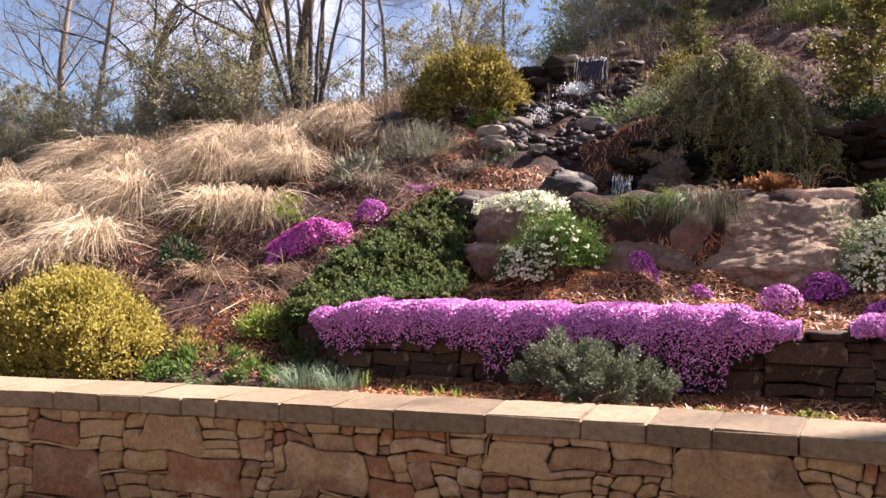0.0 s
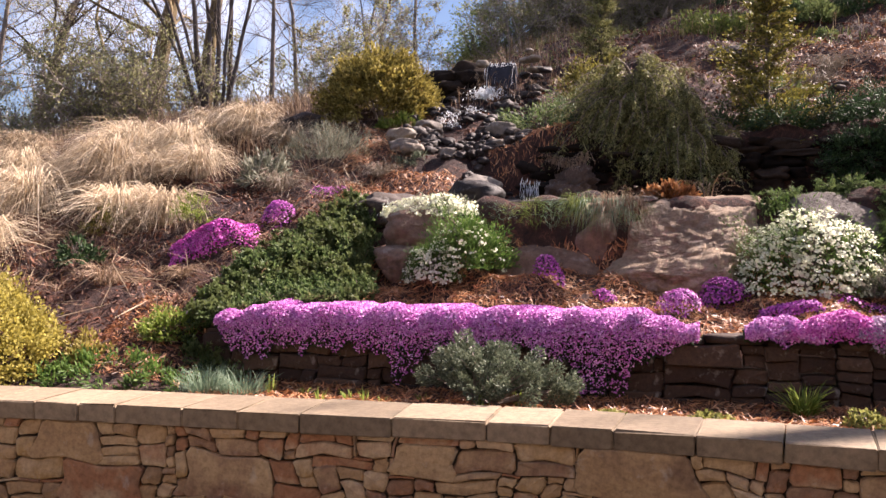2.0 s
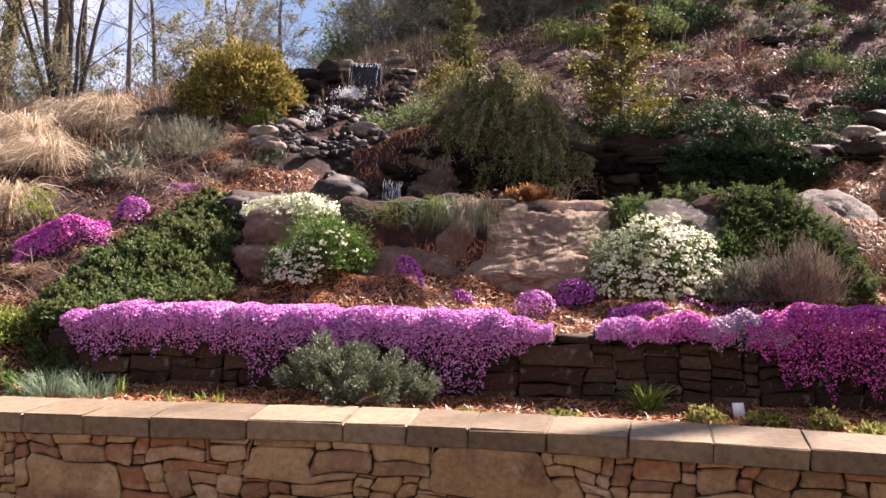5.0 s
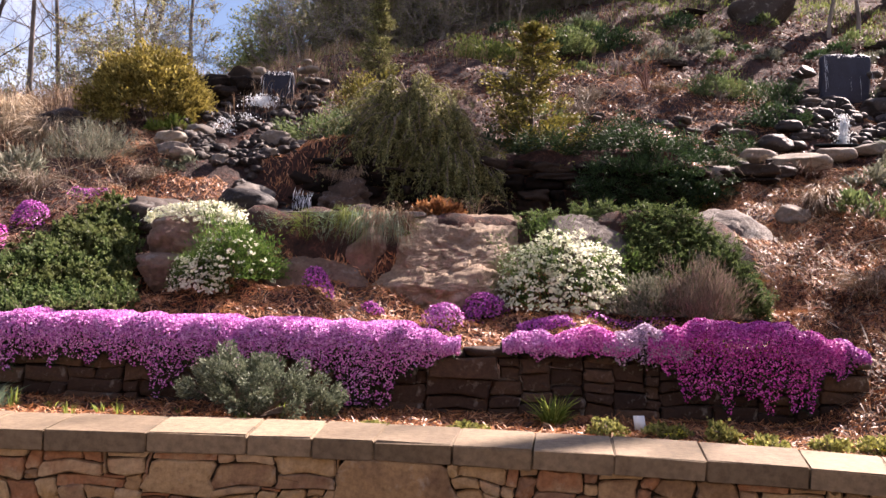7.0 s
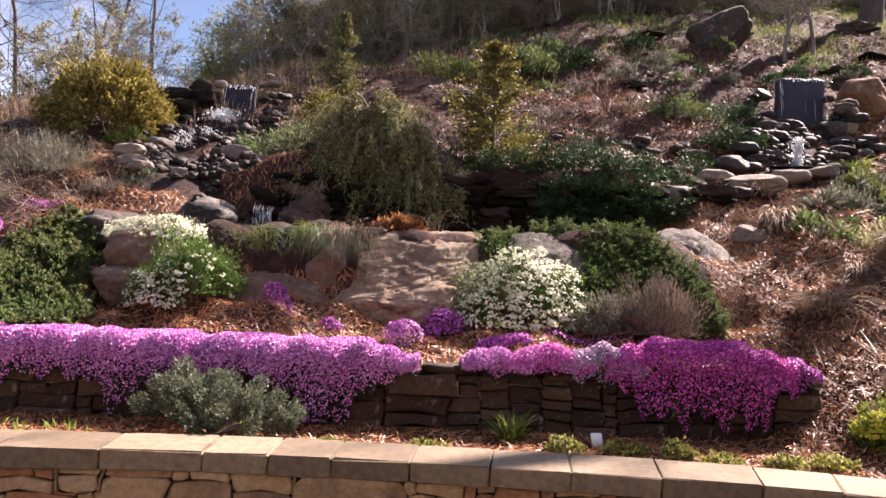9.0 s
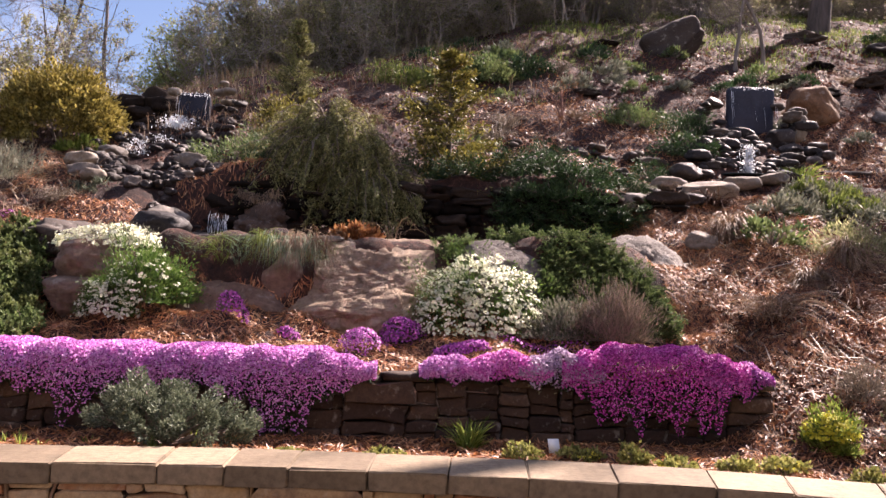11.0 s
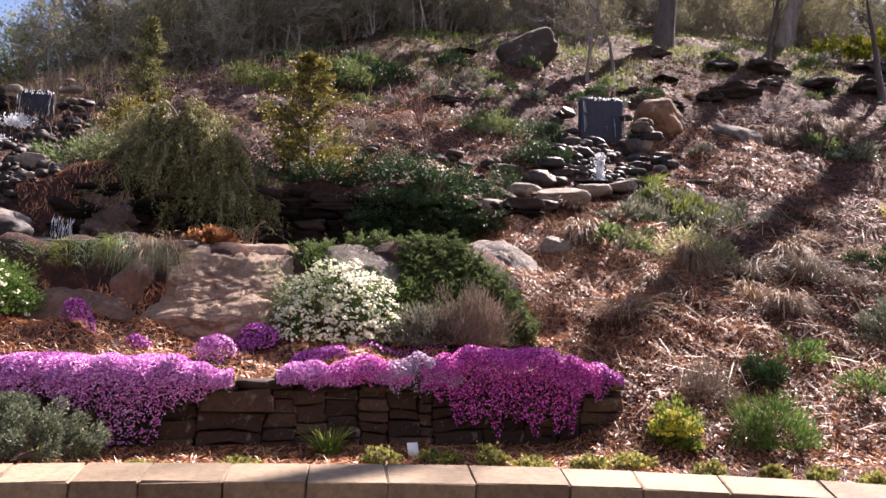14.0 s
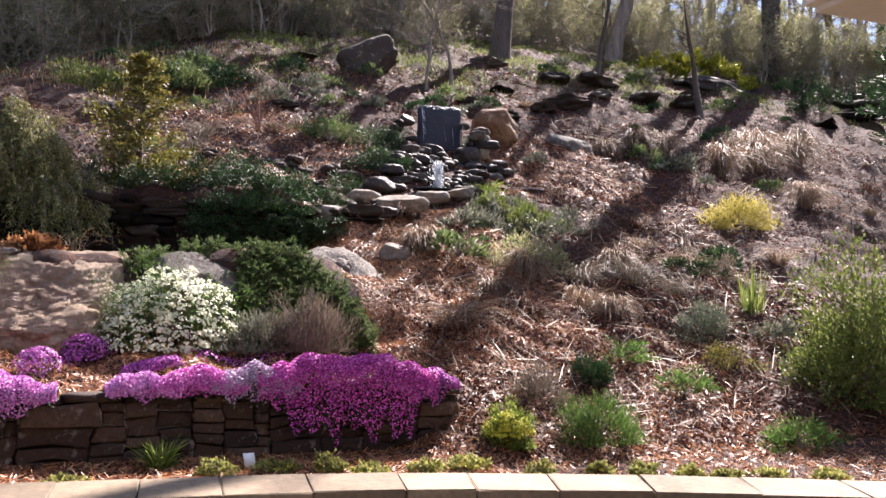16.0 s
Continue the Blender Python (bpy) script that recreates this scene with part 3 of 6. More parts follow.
def build_patio_wall():
    g = np.random.default_rng(3)
    core = part("patio_wall", core_chunks(), MORTAR, None, "low tan ledgestone retaining wall along the patio")
    tagged(core, "", "wall", "", "structure")
    for dims in packed(-5.6, 2.6, PATIO_Z, 0.5, KEYSTONES, g):
        big = (dims[1] - dims[0]) > 0.3 and (dims[3] - dims[2]) > 0.15
        ob = block_object("stone", dims, g, WALL_Y - float(bend((dims[0] + dims[1]) / 2)), WALLSTONE, core, flare=g.choice([0.05, 0.07, 0.03]) if big else 0.0, round_off=0.035 if big else 0.02)
        ob.rotation_euler.z = swing((dims[0] + dims[1]) / 2)
    rest = []
    for lo, hi in ((-12.0, -5.6), (2.6, 12.0)):
        for dims in packed(lo, hi, PATIO_Z, 0.5, [], g):
            v, q, t = stone_block(*dims, g)
            v[:, 1] += WALL_Y - bend(v[:, 0])
            rest += [(v, q), (v.copy(), t)]
    tagged(part("stones", rest, WALLSTONE, core), kind="stuff")
    cuts = [-5.25, -4.78, -4.43, -4.11, -3.79, -3.52, -3.06, -2.69, -2.3, -1.73, -1.15, -0.77, -0.4, 0.055, 0.51, 0.96, 1.46, 2.0, 2.41, 2.88, 3.4, 3.97, 4.52, 5.17]
    while cuts[0] > -13:
        cuts.insert(0, cuts[0] - g.uniform(0.34, 0.55))
    while cuts[-1] < 13:
        cuts.append(cuts[-1] + g.uniform(0.34, 0.6))
    for a, b in zip(cuts, cuts[1:]):
        bm = bmesh.new()
        bmesh.ops.create_cube(bm, size=1)
        dz, dy = g.uniform(-0.002, 0.003), g.uniform(-0.005, 0.004)
        for v in bm.verts:
            v.co = (v.co.x * (b - a - 0.005), v.co.y * (COPING_Y - WALL_Y + 0.03), v.co.z * 0.116)
        bmesh.ops.bevel(bm, geom=bm.edges[:], offset=0.007, segments=2, affect="EDGES")
        for v in bm.verts:
            x, d = (a + b) / 2 + v.co.x, v.co.y
            lean = -swing(x)
            side = Vector((math.sin(lean), math.cos(lean), 0))
            v.co = Vector((x - (a + b) / 2, -float(bend(x)) + float(bend((a + b) / 2)), v.co.z)) + side * d + Vector(g.normal(size=3)) * 0.0025
        me = bpy.data.meshes.new("coping_stone")
        bm.to_mesh(me)
        bm.free()
        me.materials.append(COPING)
        ob = new("coping_stone", me)
        ob.location, ob.parent = ((a + b) / 2, (WALL_Y + COPING_Y) / 2 - 0.015 + dy - float(bend((a + b) / 2)), 0.562 + dz), core


def build_dry_wall():
    """Dry-laid fieldstone wall that holds the terrace."""
    g = np.random.default_rng(19)
    core = part("dry_stone_wall", [box_chunk(DRY_L - 0.1, DRY_R + 0.1, DRY_Y + 0.06, DRY_Y + 0.3, 0.3, 0.93)], SOIL, None, "low dry-laid brown fieldstone terrace wall under phlox")
    tagged(core, "", "wall", "", "structure")
    x = DRY_L - 0.15
    for dims in packed(DRY_L - 0.15, DRY_R + 0.15, 0.44, 0.98, [], g, 0.02, (0.2, 0.6), (0.07, 0.14)):
        ob = block_object("stone", dims, g, DRY_Y - g.uniform(0, 0.05), DRYSTONE, core, depth=0.24, bulge=0.035, wobble=0.02, joint=0.002, round_off=0.012, much=0.55, span=(0.44, 0.98))
    # flat cap stones
    x = DRY_L - 0.1
    while x < DRY_R + 0.1:
        w = g.uniform(0.25, 0.5)
        ob = part("cap_stone", [rock_chunk((w / 2, 0.16, 0.035), int(g.integers(9999)), 2, rough=0.12, power=5)], DRYSTONE, core, "", (x + w / 2, DRY_Y + 0.09, 0.99 + g.uniform(-0.01, 0.02)), True)
        x += w - 0.02


def build_house():
    """An unseen house wall added behind the camera, and the porch roof whose edge shows at the end."""
    # made this tall to keep low sky light off the garden's front faces
    ob = part("house_wall", [box_chunk(-14, 16, -4.2, -4.0, PATIO_Z, 6.6)], RENDERED, None, "unseen brown house wall behind the patio, cuts off low sky")
    tagged(ob, "", "wall", "", "structure")
    bm = bmesh.new()
    bmesh.ops.create_cube(bm, size=1)
    for v in bm.verts:
        v.co = (2.33 + (v.co.x + 0.5) * 7, -4.0 + (v.co.y + 0.5) * 6.68, 2.8 + (v.co.z + 0.5) * 0.22)
    near = [e for e in bm.edges if all(v.co.x < 2.4 for v in e.verts) and abs(e.verts[0].co.z - e.verts[1].co.z) > 0.1 and e.verts[0].co.y > 0]
    bmesh.ops.bevel(bm, geom=near, offset=0.35, segments=8, affect="EDGES")
    low = [e for e in bm.edges if all(v.co.z < 2.81 for v in e.verts)]
    bmesh.ops.bevel(bm, geom=low, offset=0.03, segments=3, affect="EDGES")
    me = bpy.data.meshes.new("porch_roof")
    bm.to_mesh(me)
    bm.free()
    me.materials.append(FASCIA)
    roof = tagged(new("porch_roof", me), "beige painted porch roof edge with a rounded corner", "porch roof", "", "structure")
    for x in (6.0, 9.1):
        part("post", [box_chunk(x - 0.06, x + 0.06, 2.3, 2.42, PATIO_Z, 2.803)], FASCIA, roof)


build_ground()
build_patio_wall()
build_dry_wall()
build_house()
# ------------------------------------------------------------------ boulders, falls and stones


def quarried(half, seed, planes, level=6, power=5, facets=14, grain=0.02):
    """A broken boulder: a block with planes split off it, flat facets along its edges and a pitted skin."""
    v, f = ico(level)
    g = np.random.default_rng(seed)
    v = v / (np.abs(v) ** power).sum(1, keepdims=True) ** (1 / power) * half
    off = Vector(g.uniform(-40, 40, 3))
    wave = np.array([noise.noise(Vector(p) * 2.3 + off) for p in v])
    for n, reach in planes:
        n = unit(np.array(n, float))
        v = v - np.maximum(v @ n - reach - 0.025 * wave, 0)[:, None] * n * 0.98
    for _ in range(facets):
        n = unit(np.array(planes[0][0]) * 0.8 + g.normal(size=3) * 0.7)
        n = n * np.sign(n @ np.array([0, -0.4, 0.6]) + 1e-6)
        d = v @ n
        v = v - np.maximum(d - (d.max() - g.uniform(0.03, 0.09)) - 0.012 * wave, 0)[:, None] * n * 0.95
    skin = np.array([noise.fractal(Vector(p) * 5 + off, 0.45, 2.2, 6) - 0.9 * max(0, 0.12 - abs(noise.noise(Vector(p) * 3 - off))) / 0.12 for p in v])
    return v + unit(v) * (grain * skin)[:, None], f


def build_boulders():
    # the large boulder: a split face that leans back over a lower slab, with a dark crack between
    up, f = quarried((0.72, 0.52, 0.36), 21, [((0.05, -0.68, 0.73), 0.17), ((-0.8, -0.45, 0.4), 0.5), ((0.85, -0.4, 0.3), 0.6), ((-0.04, 0.05, 1), 0.31)], grain=0.03)
    up = up + (-0.02, 8.7, 1.83)
    low, f2 = quarried((0.64, 0.44, 0.26), 27, [((-0.1, -0.62, 0.78), 0.2), ((-0.55, -0.6, 0.58), 0.34), ((0.8, -0.55, 0.2), 0.5), ((0, -0.8, -0.6), 0.36)], power=6, facets=20, grain=0.035)
    low[:, 0] -= smooth(0.0, -0.5, low[:, 0]) * smooth(0.1, -0.2, low[:, 2]) * 0.2
    low = low + (-0.16, 8.4, 1.45)
    ob = part("boulder", [(up, f), (low, f2)], BOULDER, None, "large pinkish-grey split boulder with a crack across its face", (0, 0, 0), True)
    tagged(ob, "", "boulder")
    rock("boulder", (-0.72, 8.72, 1.6), (0.36, 0.3, 0.4), 699, BOULDER_BROWN, "brown rock wedged between two boulders", "boulder", 0, 0, 4, rough=0.2, cuts=3, fine=0.05)
    v, f = quarried((0.6, 0.46, 0.5), 33, [((0.0, -0.58, 0.81), 0.24), ((-0.1, -1, 0.1), 0.42), ((0.8, -0.5, 0.2), 0.52)], level=5, power=6)
    tagged(part("boulder", [(v, f)], BOULDER_BROWN, None, "brown square-sided boulder below the pond lip", (-1.2, 8.62, 1.46), True), "", "boulder")
    rock("boulder", (-2.45, 8.5, 1.47), (0.46, 0.34, 0.2), 12, BOULDER_BROWN, "brown flat boulder under candytuft", "boulder", 4, 0, 5, cuts=4, rough=0.15, power=4, fine=0.06)
    rock("boulder", (-2.38, 8.6, 1.82), (0.43, 0.34, 0.19), 13, BOULDER_BROWN, "brown flat boulder stacked on another", "boulder", -6, 0, 5, cuts=4, rough=0.15, power=4, fine=0.06)
    rock("boulder", (-2.9, 9.2, 2.0), (0.46, 0.36, 0.22), 14, DARKROCK, "dark rounded boulder above the groundcover", "boulder", 12, 0, 5, cuts=3, rough=0.2, fine=0.06)
    rock("boulder", (-2.25, 9.5, 2.2), (0.34, 0.22, 0.14), 15, WET, "dark wet flat rock beside the mulch", "rock", -12, 0, 4, cuts=3, fine=0.06)
    v, f = quarried((0.3, 0.22, 0.36), 16, [((-0.3, -0.8, 0.5), 0.2), ((0.7, -0.6, 0.3), 0.26)], level=5, power=4, grain=0.09)
    tagged(part("boulder", [(v, f)], DRYSTONE, None, "upright brown rock at the pond's edge", (-1.33, 10.6, 2.32), True), "", "boulder")
    v, f = quarried((0.5, 0.42, 0.36), 17, [((0.15, -0.6, 0.78), 0.2), ((0.1, 0.1, 1), 0.3)], level=5, grain=0.025)
    tagged(part("boulder", [(v, f)], BOULDER_GREY, None, "grey lichened boulder between green junipers", (1.27, 8.66, 1.84), True), "", "boulder")
    v, f = quarried((0.46, 0.36, 0.32), 18, [((-0.1, -0.62, 0.77), 0.16), ((0.8, -0.4, 0.3), 0.34), ((-0.7, -0.3, 0.6), 0.3), ((0.3, -0.95, 0.1), 0.28)], level=5, power=8, facets=22, grain=0.05)
    tagged(part("boulder", [(v, f)], BOULDER_GREY, None, "grey lichened rock in the mulched slope", (2.72, 9.25, 2.02), True), "", "boulder")
    rock("boulder", (3.55, 10.05, 2.3), (0.17, 0.13, 0.12), 19, RIVER, "small pale rock in the dry leaves", "rock", 0, 0, 4, cuts=5, fine=0.07)
    slab = rock("boulder", (5.85, 18.9, 7.0), (0.68, 0.34, 0.4), 20, DARKROCK, "large grey tilted slab standing on the upper slope", "boulder", 8, 0, 5, cuts=3, rough=0.1, power=6, fine=0.05)
    slab.rotation_euler.y = radians(-28)
    rock("boulder", (7.05, 14.9, 4.9), (0.42, 0.32, 0.36), 22, BOULDER_TAN, "round rusty tan boulder beside the falls", "boulder", 0, 0, 5, cuts=2, rough=0.15, fine=0.04)
    rock("boulder", (8.6, 14.9, 4.72), (0.45, 0.4, 0.16), 23, BOULDER_GREY, "flat grey slab lying in the mulch", "rock", 20, 22, 4, cuts=3, power=4, fine=0.04)
    rock("boulder", (-5.45, 12.5, 3.4), (0.34, 0.3, 0.2), 24, WET, "dark rock on the grassy bank", "rock", 0, 0, 4, cuts=3, fine=0.06)
    rock("boulder", (6.3, 13.0, 3.5), (0.6, 0.3, 0.07), 25, DRYSTONE, "flat brown step stone in the mulch", "rock", -12, 0, 4, cuts=3, power=5, fine=0.04)
    for k, (x, y, s) in enumerate([(10.3, 18.2, 0.7), (12.5, 20.5, 0.8), (8.9, 18.6, 0.5), (14.0, 19.0, 0.6), (7.6, 17.4, 0.35), (9.8, 21.3, 0.55), (4.6, 19.6, 0.3), (11.6, 18.8, 0.5), (8.2, 16.6, 0.4), (13.2, 19.6, 0.7), (15.0, 20.2, 0.6), (6.6, 20.2, 0.4), (3.4, 16.0, 0.35), (0.6, 15.0, 0.4), (9.2, 17.2, 0.45), (11.2, 20.4, 0.6), (20.5, 20.0, 0.8), (22.5, 21.5, 0.9), (21.5, 18.0, 0.6), (24.0, 20.5, 0.9), (18.5, 19.0, 0.6)]):
        # every other outcrop takes the ledge stone's shade-darkened colour
        rock("boulder", on_soil(x, y, 0.04 * s), (s * 1.0, s * 0.6, s * 0.24), 60 + k, DARKROCK if k % 2 else LEDGE_SHADE, "dark mossy rock outcrop in the leaf litter", "boulder", 30 * k, 0, 4, "outcrops on the upper slope", cuts=8, rough=0.35, power=3.4, fine=0.14)


def build_pond():
    xs, ys = np.linspace(-2.0, 2.1, 40), np.linspace(8.8, 11.0, 24)
    x, y = np.meshgrid(xs, ys)
    i, j = np.meshgrid(np.arange(23), np.arange(39), indexing="ij")
    f = np.stack([i * 40 + j, i * 40 + j + 1, (i + 1) * 40 + j + 1, (i + 1) * 40 + j], -1).reshape(-1, 4)
    tagged(part("pond_water", [(np.stack([x, y, 2.05 + 0 * x], -1), f)], POND, None, "dark still water of the garden pond", smooth_faces=True), "", "water", "", "structure")
    lip = part("pond_lip", [rock_chunk((0.74, 0.09, 0.03), 4, 5, rough=0.06, power=7, fine=0.02)], BOULDER_GREY, None, "thin grey stone lip along the pond's front edge", (-1.06, 8.84, 2.085), True)
    lip.rotation_euler.y = radians(-1.8)
    tagged(lip, "", "stone lip", "", "structure")
    # ledge stones behind the water, stacked and overlapping, with their shade in the colour
    g = np.random.default_rng(5)
    ledge = part("ledge_wall", [box_chunk(-1.9, 3.2, 11.12, 11.4, 1.7, 2.9)], LEDGE_SHADE, None, "stacked ledge stone wall behind the pond, shade in its colour")
    tagged(ledge, "", "wall", "", "structure")
    z = 1.95
    while z < 2.8:
        h, x = g.uniform(0.06, 0.17), -1.9 + g.uniform(-0.2, 0.1)
        while x < 3.2:
            w = g.uniform(0.14, 0.6)
            ob = part("ledge_stone", [rock_chunk((w / 2 + 0.02, 0.26, h * 0.62), int(g.integers(99999)), 3, rough=0.35, cuts=4, power=4, fine=0.1)], LEDGE_SHADE, ledge, "", (x + w / 2, 11.14 - g.uniform(0, 0.16), z + h / 2 + g.uniform(-0.02, 0.02)))
            ob.rotation_euler = (g.uniform(-0.1, 0.1), g.uniform(-0.06, 0.06), g.uniform(-0.15, 0.15))
            x += w
        z += h


def stones_along(points, count, spread, sizes, material, label, seed, group, lift=0.3, flat=0.55, low=0.0, single=60):
    """Stones along a line; those past the first few dozen are laid as one spread."""
    g = np.random.default_rng(seed)
    pts = np.array(points, float)
    at = np.linspace(0, 1, len(pts))
    rest = []
    for k in range(count):
        u = g.uniform()
        x, y = (np.interp(u, at, pts[:, n]) for n in (0, 1))
        side = g.choice([-1, 1]) * g.uniform(low, 1) * spread
        x, y = x + side, y + g.normal() * 0.12
        s = g.uniform(*sizes)
        size, turn, tip = (s * g.uniform(0.85, 1.3), s * g.uniform(0.7, 1), s * flat), g.uniform(0, 180), g.uniform(-15, 15)
        shape = {"rough": 0.3, "cuts": 6, "fine": 0.07, "power": 3.2}
        if k < single:
            rock("stone", on_soil(x, y, s * flat * lift), size, 100 * seed + k, material, label, "stone", turn, tip, 3, group, **shape)
        else:
            v, f = rock_chunk(size, 100 * seed + k, 2, **shape)
            m = np.array(pose(0, 0, 0, tip, 0, turn).to_3x3())
            rest.append((v @ m.T + on_soil(x, y, s * flat * lift), f))
    if rest:
        tagged(part("stream_stones", rest, material, None, "small dark wet stones filling the stream bed", smooth_faces=True), "", "stones", "", "stuff")


def foam(at, size, count, seed, rise=0.0):
    """Drops and threads of white water."""
    g = np.random.default_rng(seed)
    p = g.normal(size=(count, 3)) * size
    p[:, 2] = np.abs(p[:, 2]) + rise * g.uniform(0, 1, count) ** 1.5
    return leaves(p + at, g.normal(size=(count, 3)) * (0.5, 0.5, 1.2), g.uniform(0.015, 0.05, count), g.uniform(0.008, 0.022, count), g=g)


def threads(x0, x1, y, z0, z1, count, seed, width=0.008):
    """Falling threads of water."""
    g = np.random.default_rng(seed)
    pieces = []
    for _ in range(count):
        x, a = g.uniform(x0, x1), g.uniform(0, 0.6)
        top, low = z1 - (z1 - z0) * a, max(z0, z1 - (z1 - z0) * (a + g.uniform(0.15, 0.5)))
        line = [(x + g.normal() * 0.004, y + g.normal() * 0.01 - 0.02 * k, top + (low - top) * k / 3) for k in range(4)]
        pieces.append(tube(line, np.array([0.4, 1, 1, 0.3]) * width * g.uniform(0.4, 1), 4))
    return joined(pieces)


def waterfall(x0, x1, y, z0, z1, label, seed, edge):
    """A slab over which water slips, with foam at its foot."""
    f = thing("waterfall", ((x0 + x1) / 2, y, z0), label, "waterfall")
    at = np.array([(x0 + x1) / 2, y, z0])
    v, q = rock_chunk(((x1 - x0) / 2, 0.07, (z1 - z0) / 2 + 0.05), seed, 5, rough=0.05, power=9, fine=0.04)
    slab = part("slab", [(v, q)], SLATE, f, "wet blue-grey slate slab", (0, 0.08, (z1 - z0) / 2), True)
    n = 24
    xs, us = np.linspace(x0, x1, n), np.linspace(0, 1, 18)
    x, u = np.meshgrid(xs, us)
    ripple = 0.004 * np.sin(x * 40 + 3 * np.sin(u * 5))
    v = np.stack([x + 0.02 * np.sin(u * 6), y - 0.02 - 0.06 * u + ripple, z1 + 0.02 - (z1 - z0) * u], -1) - at
    i, j = np.meshgrid(np.arange(17), np.arange(n - 1), indexing="ij")
    q = np.stack([i * n + j, i * n + j + 1, (i + 1) * n + j + 1, (i + 1) * n + j], -1).reshape(-1, 4)
    part("water_sheet", [(v, q)], FILM, f, "thin clear sheet of water", smooth_faces=True)
    tv, tf = threads(x0 + 0.01, x1 - 0.01, y - 0.07, z0, z1, 3 * edge, seed, 0.002)
    lv, lf = threads(x0, x0 + 0.05, y - 0.08, z0, z1 + 0.02, 7, seed + 1, 0.004)
    kv, kf = threads(x1 - 0.04, x1, y - 0.08, z0, z1 + 0.02, 3, seed + 2, 0.003)
    part("water_threads", [(tv - at, tf), (lv - at, lf), (kv - at, kf), foam(np.array([0, -0.06, z1 - z0 + 0.0]), ((x1 - x0) * 0.25, 0.03, 0.012), 60, seed + 3)], FOAM, f, "white threads of falling water")
    return f


def build_falls():
    for k, (x, y, z, w) in enumerate([(-3.75, 14.25, 4.15, 0.5), (-4.3, 14.4, 4.1, 0.45), (-3.4, 14.5, 4.3, 0.45)]):
        rock("boulder", (x, y, z), (w, 0.35, 0.3), 690 + k, LEDGE_SHADE, "earth-covered rock beside the small waterfall, shade in its colour", "boulder", 20 * k, 0, 4, rough=0.3, cuts=4, fine=0.08)
    fall = waterfall(-3.06, -2.6, 13.9, 3.92, 4.42, "small waterfall slipping over a dark slab on the hill", 41, 1)
    part("foam", [foam(np.array([-0.12, -0.42, -0.06]), (0.11, 0.07, 0.03), 800, 42, 0.12), foam(np.array([-0.25, -1.9, -0.68]), (0.07, 0.15, 0.04), 150, 43, 0.2), foam(np.array([-0.12, -1.2, -0.42]), (0.05, 0.25, 0.03), 110, 44, 0.06)], FOAM, fall, "white splashing water")
    low = thing("waterfall", (-1.58, 10.0, 2.1), "short spout of white water falling into the pond", "waterfall")
    v, q = threads(-1.8, -1.58, 9.95, 2.1, 2.42, 46, 45, 0.0035)
    part("water_threads", [(v - (-1.58, 10.0, 2.1), q), foam(np.array([0, -0.05, 0.0]), (0.08, 0.06, 0.02), 90, 46)], FOAM, low)
    fall = waterfall(5.36, 6.1, 14.2, 4.36, 5.01, "waterfall sliding down a dark slate slab into a stone pool", 47, 1)
    v, q = threads(-0.77, -0.68, -1.75, -0.98, -0.56, 60, 48, 0.012)
    part("foam", [(v, q), foam(np.array([-0.74, -1.78, -0.96]), (0.05, 0.06, 0.02), 360, 49, 0.42)], FOAM, fall, "white jet of splashing water")
    stream = [(-2.85, 13.7), (-3.0, 12.9), (-3.0, 11.9), (-2.7, 11.2), (-2.0, 10.7), (-1.6, 10.2)]
    stones_along(stream, 190, 0.42, (0.035, 0.1), WET, "dark wet stone in the stream bed", 3, "stones of the stream", 0.5)
    stones_along(stream[:4], 170, 0.8, (0.04, 0.12), WET, "dark wet stone beside the small waterfall", 4, "stones of the stream", 0.6, 0.6, 0.4)
    stones_along(stream[2:], 26, 0.62, (0.05, 0.12), DARKROCK, "rounded dark river stone beside the stream", 5, "river stones", 0.5, 0.5, 0.45)
    stones_along(stream[3:], 20, 0.4, (0.08, 0.17), RIVER, "rounded tan stone at the pond's inlet", 6, "river stones", 0.6, 0.6, 0.1, 22)
    stones_along([(5.15, 14.0), (5.5, 13.4), (5.3, 12.8), (4.9, 12.6)], 120, 0.7, (0.05, 0.13), WET, "dark wet stone in the upper pool", 7, "stones round the pool", 0.7, 0.6, 0.0, 26)
    for k, (x, y, s) in enumerate([(-3.62, 11.45, 0.2), (-3.5, 11.2, 0.19), (-3.35, 11.05, 0.15), (-3.45, 12.1, 0.19), (-2.3, 10.3, 0.28), (-1.75, 10.3, 0.27), (-2.0, 9.85, 0.24), (-1.65, 9.7, 0.17), (-2.35, 11.6, 0.2)]):
        rock("stone", on_soil(x, y, 0.08), (s, s * 0.75, s * 0.5), 300 + k, RIVER, "large rounded tan river stone by the stream", "stone", 20 * k, 0, 4, "river stones", rough=0.22, cuts=3, fine=0.05)
    # stacked stones that flank the slabs
    g = np.random.default_rng(8)
    for k in range(16):
        x, s, lev = -2.42 + g.uniform(-0.03, 0.26), g.uniform(0.06, 0.11), k // 3
        rock("stone", (x, 13.85 + g.uniform(-0.2, 0.15), 3.98 + lev * 0.125), (s * 1.2, s, s * 0.55), 400 + k, WET if k < 11 else RIVER, "flat stone stacked beside the waterfall", "stone", g.uniform(0, 180), 0, 3, "stacked stones", rough=0.2, cuts=2)
    for k in range(9):
        rock("stone", (-3.3 + g.uniform(-0.45, 0.15), 13.95 + g.uniform(-0.1, 0.3), 3.95 + (k // 3) * 0.15), (0.24, 0.2, 0.12), 430 + k, LEDGE_SHADE, "ledge stone beside the waterfall, shade in its colour", "stone", g.uniform(0, 180), 0, 3, "stacked stones", rough=0.25, cuts=3)
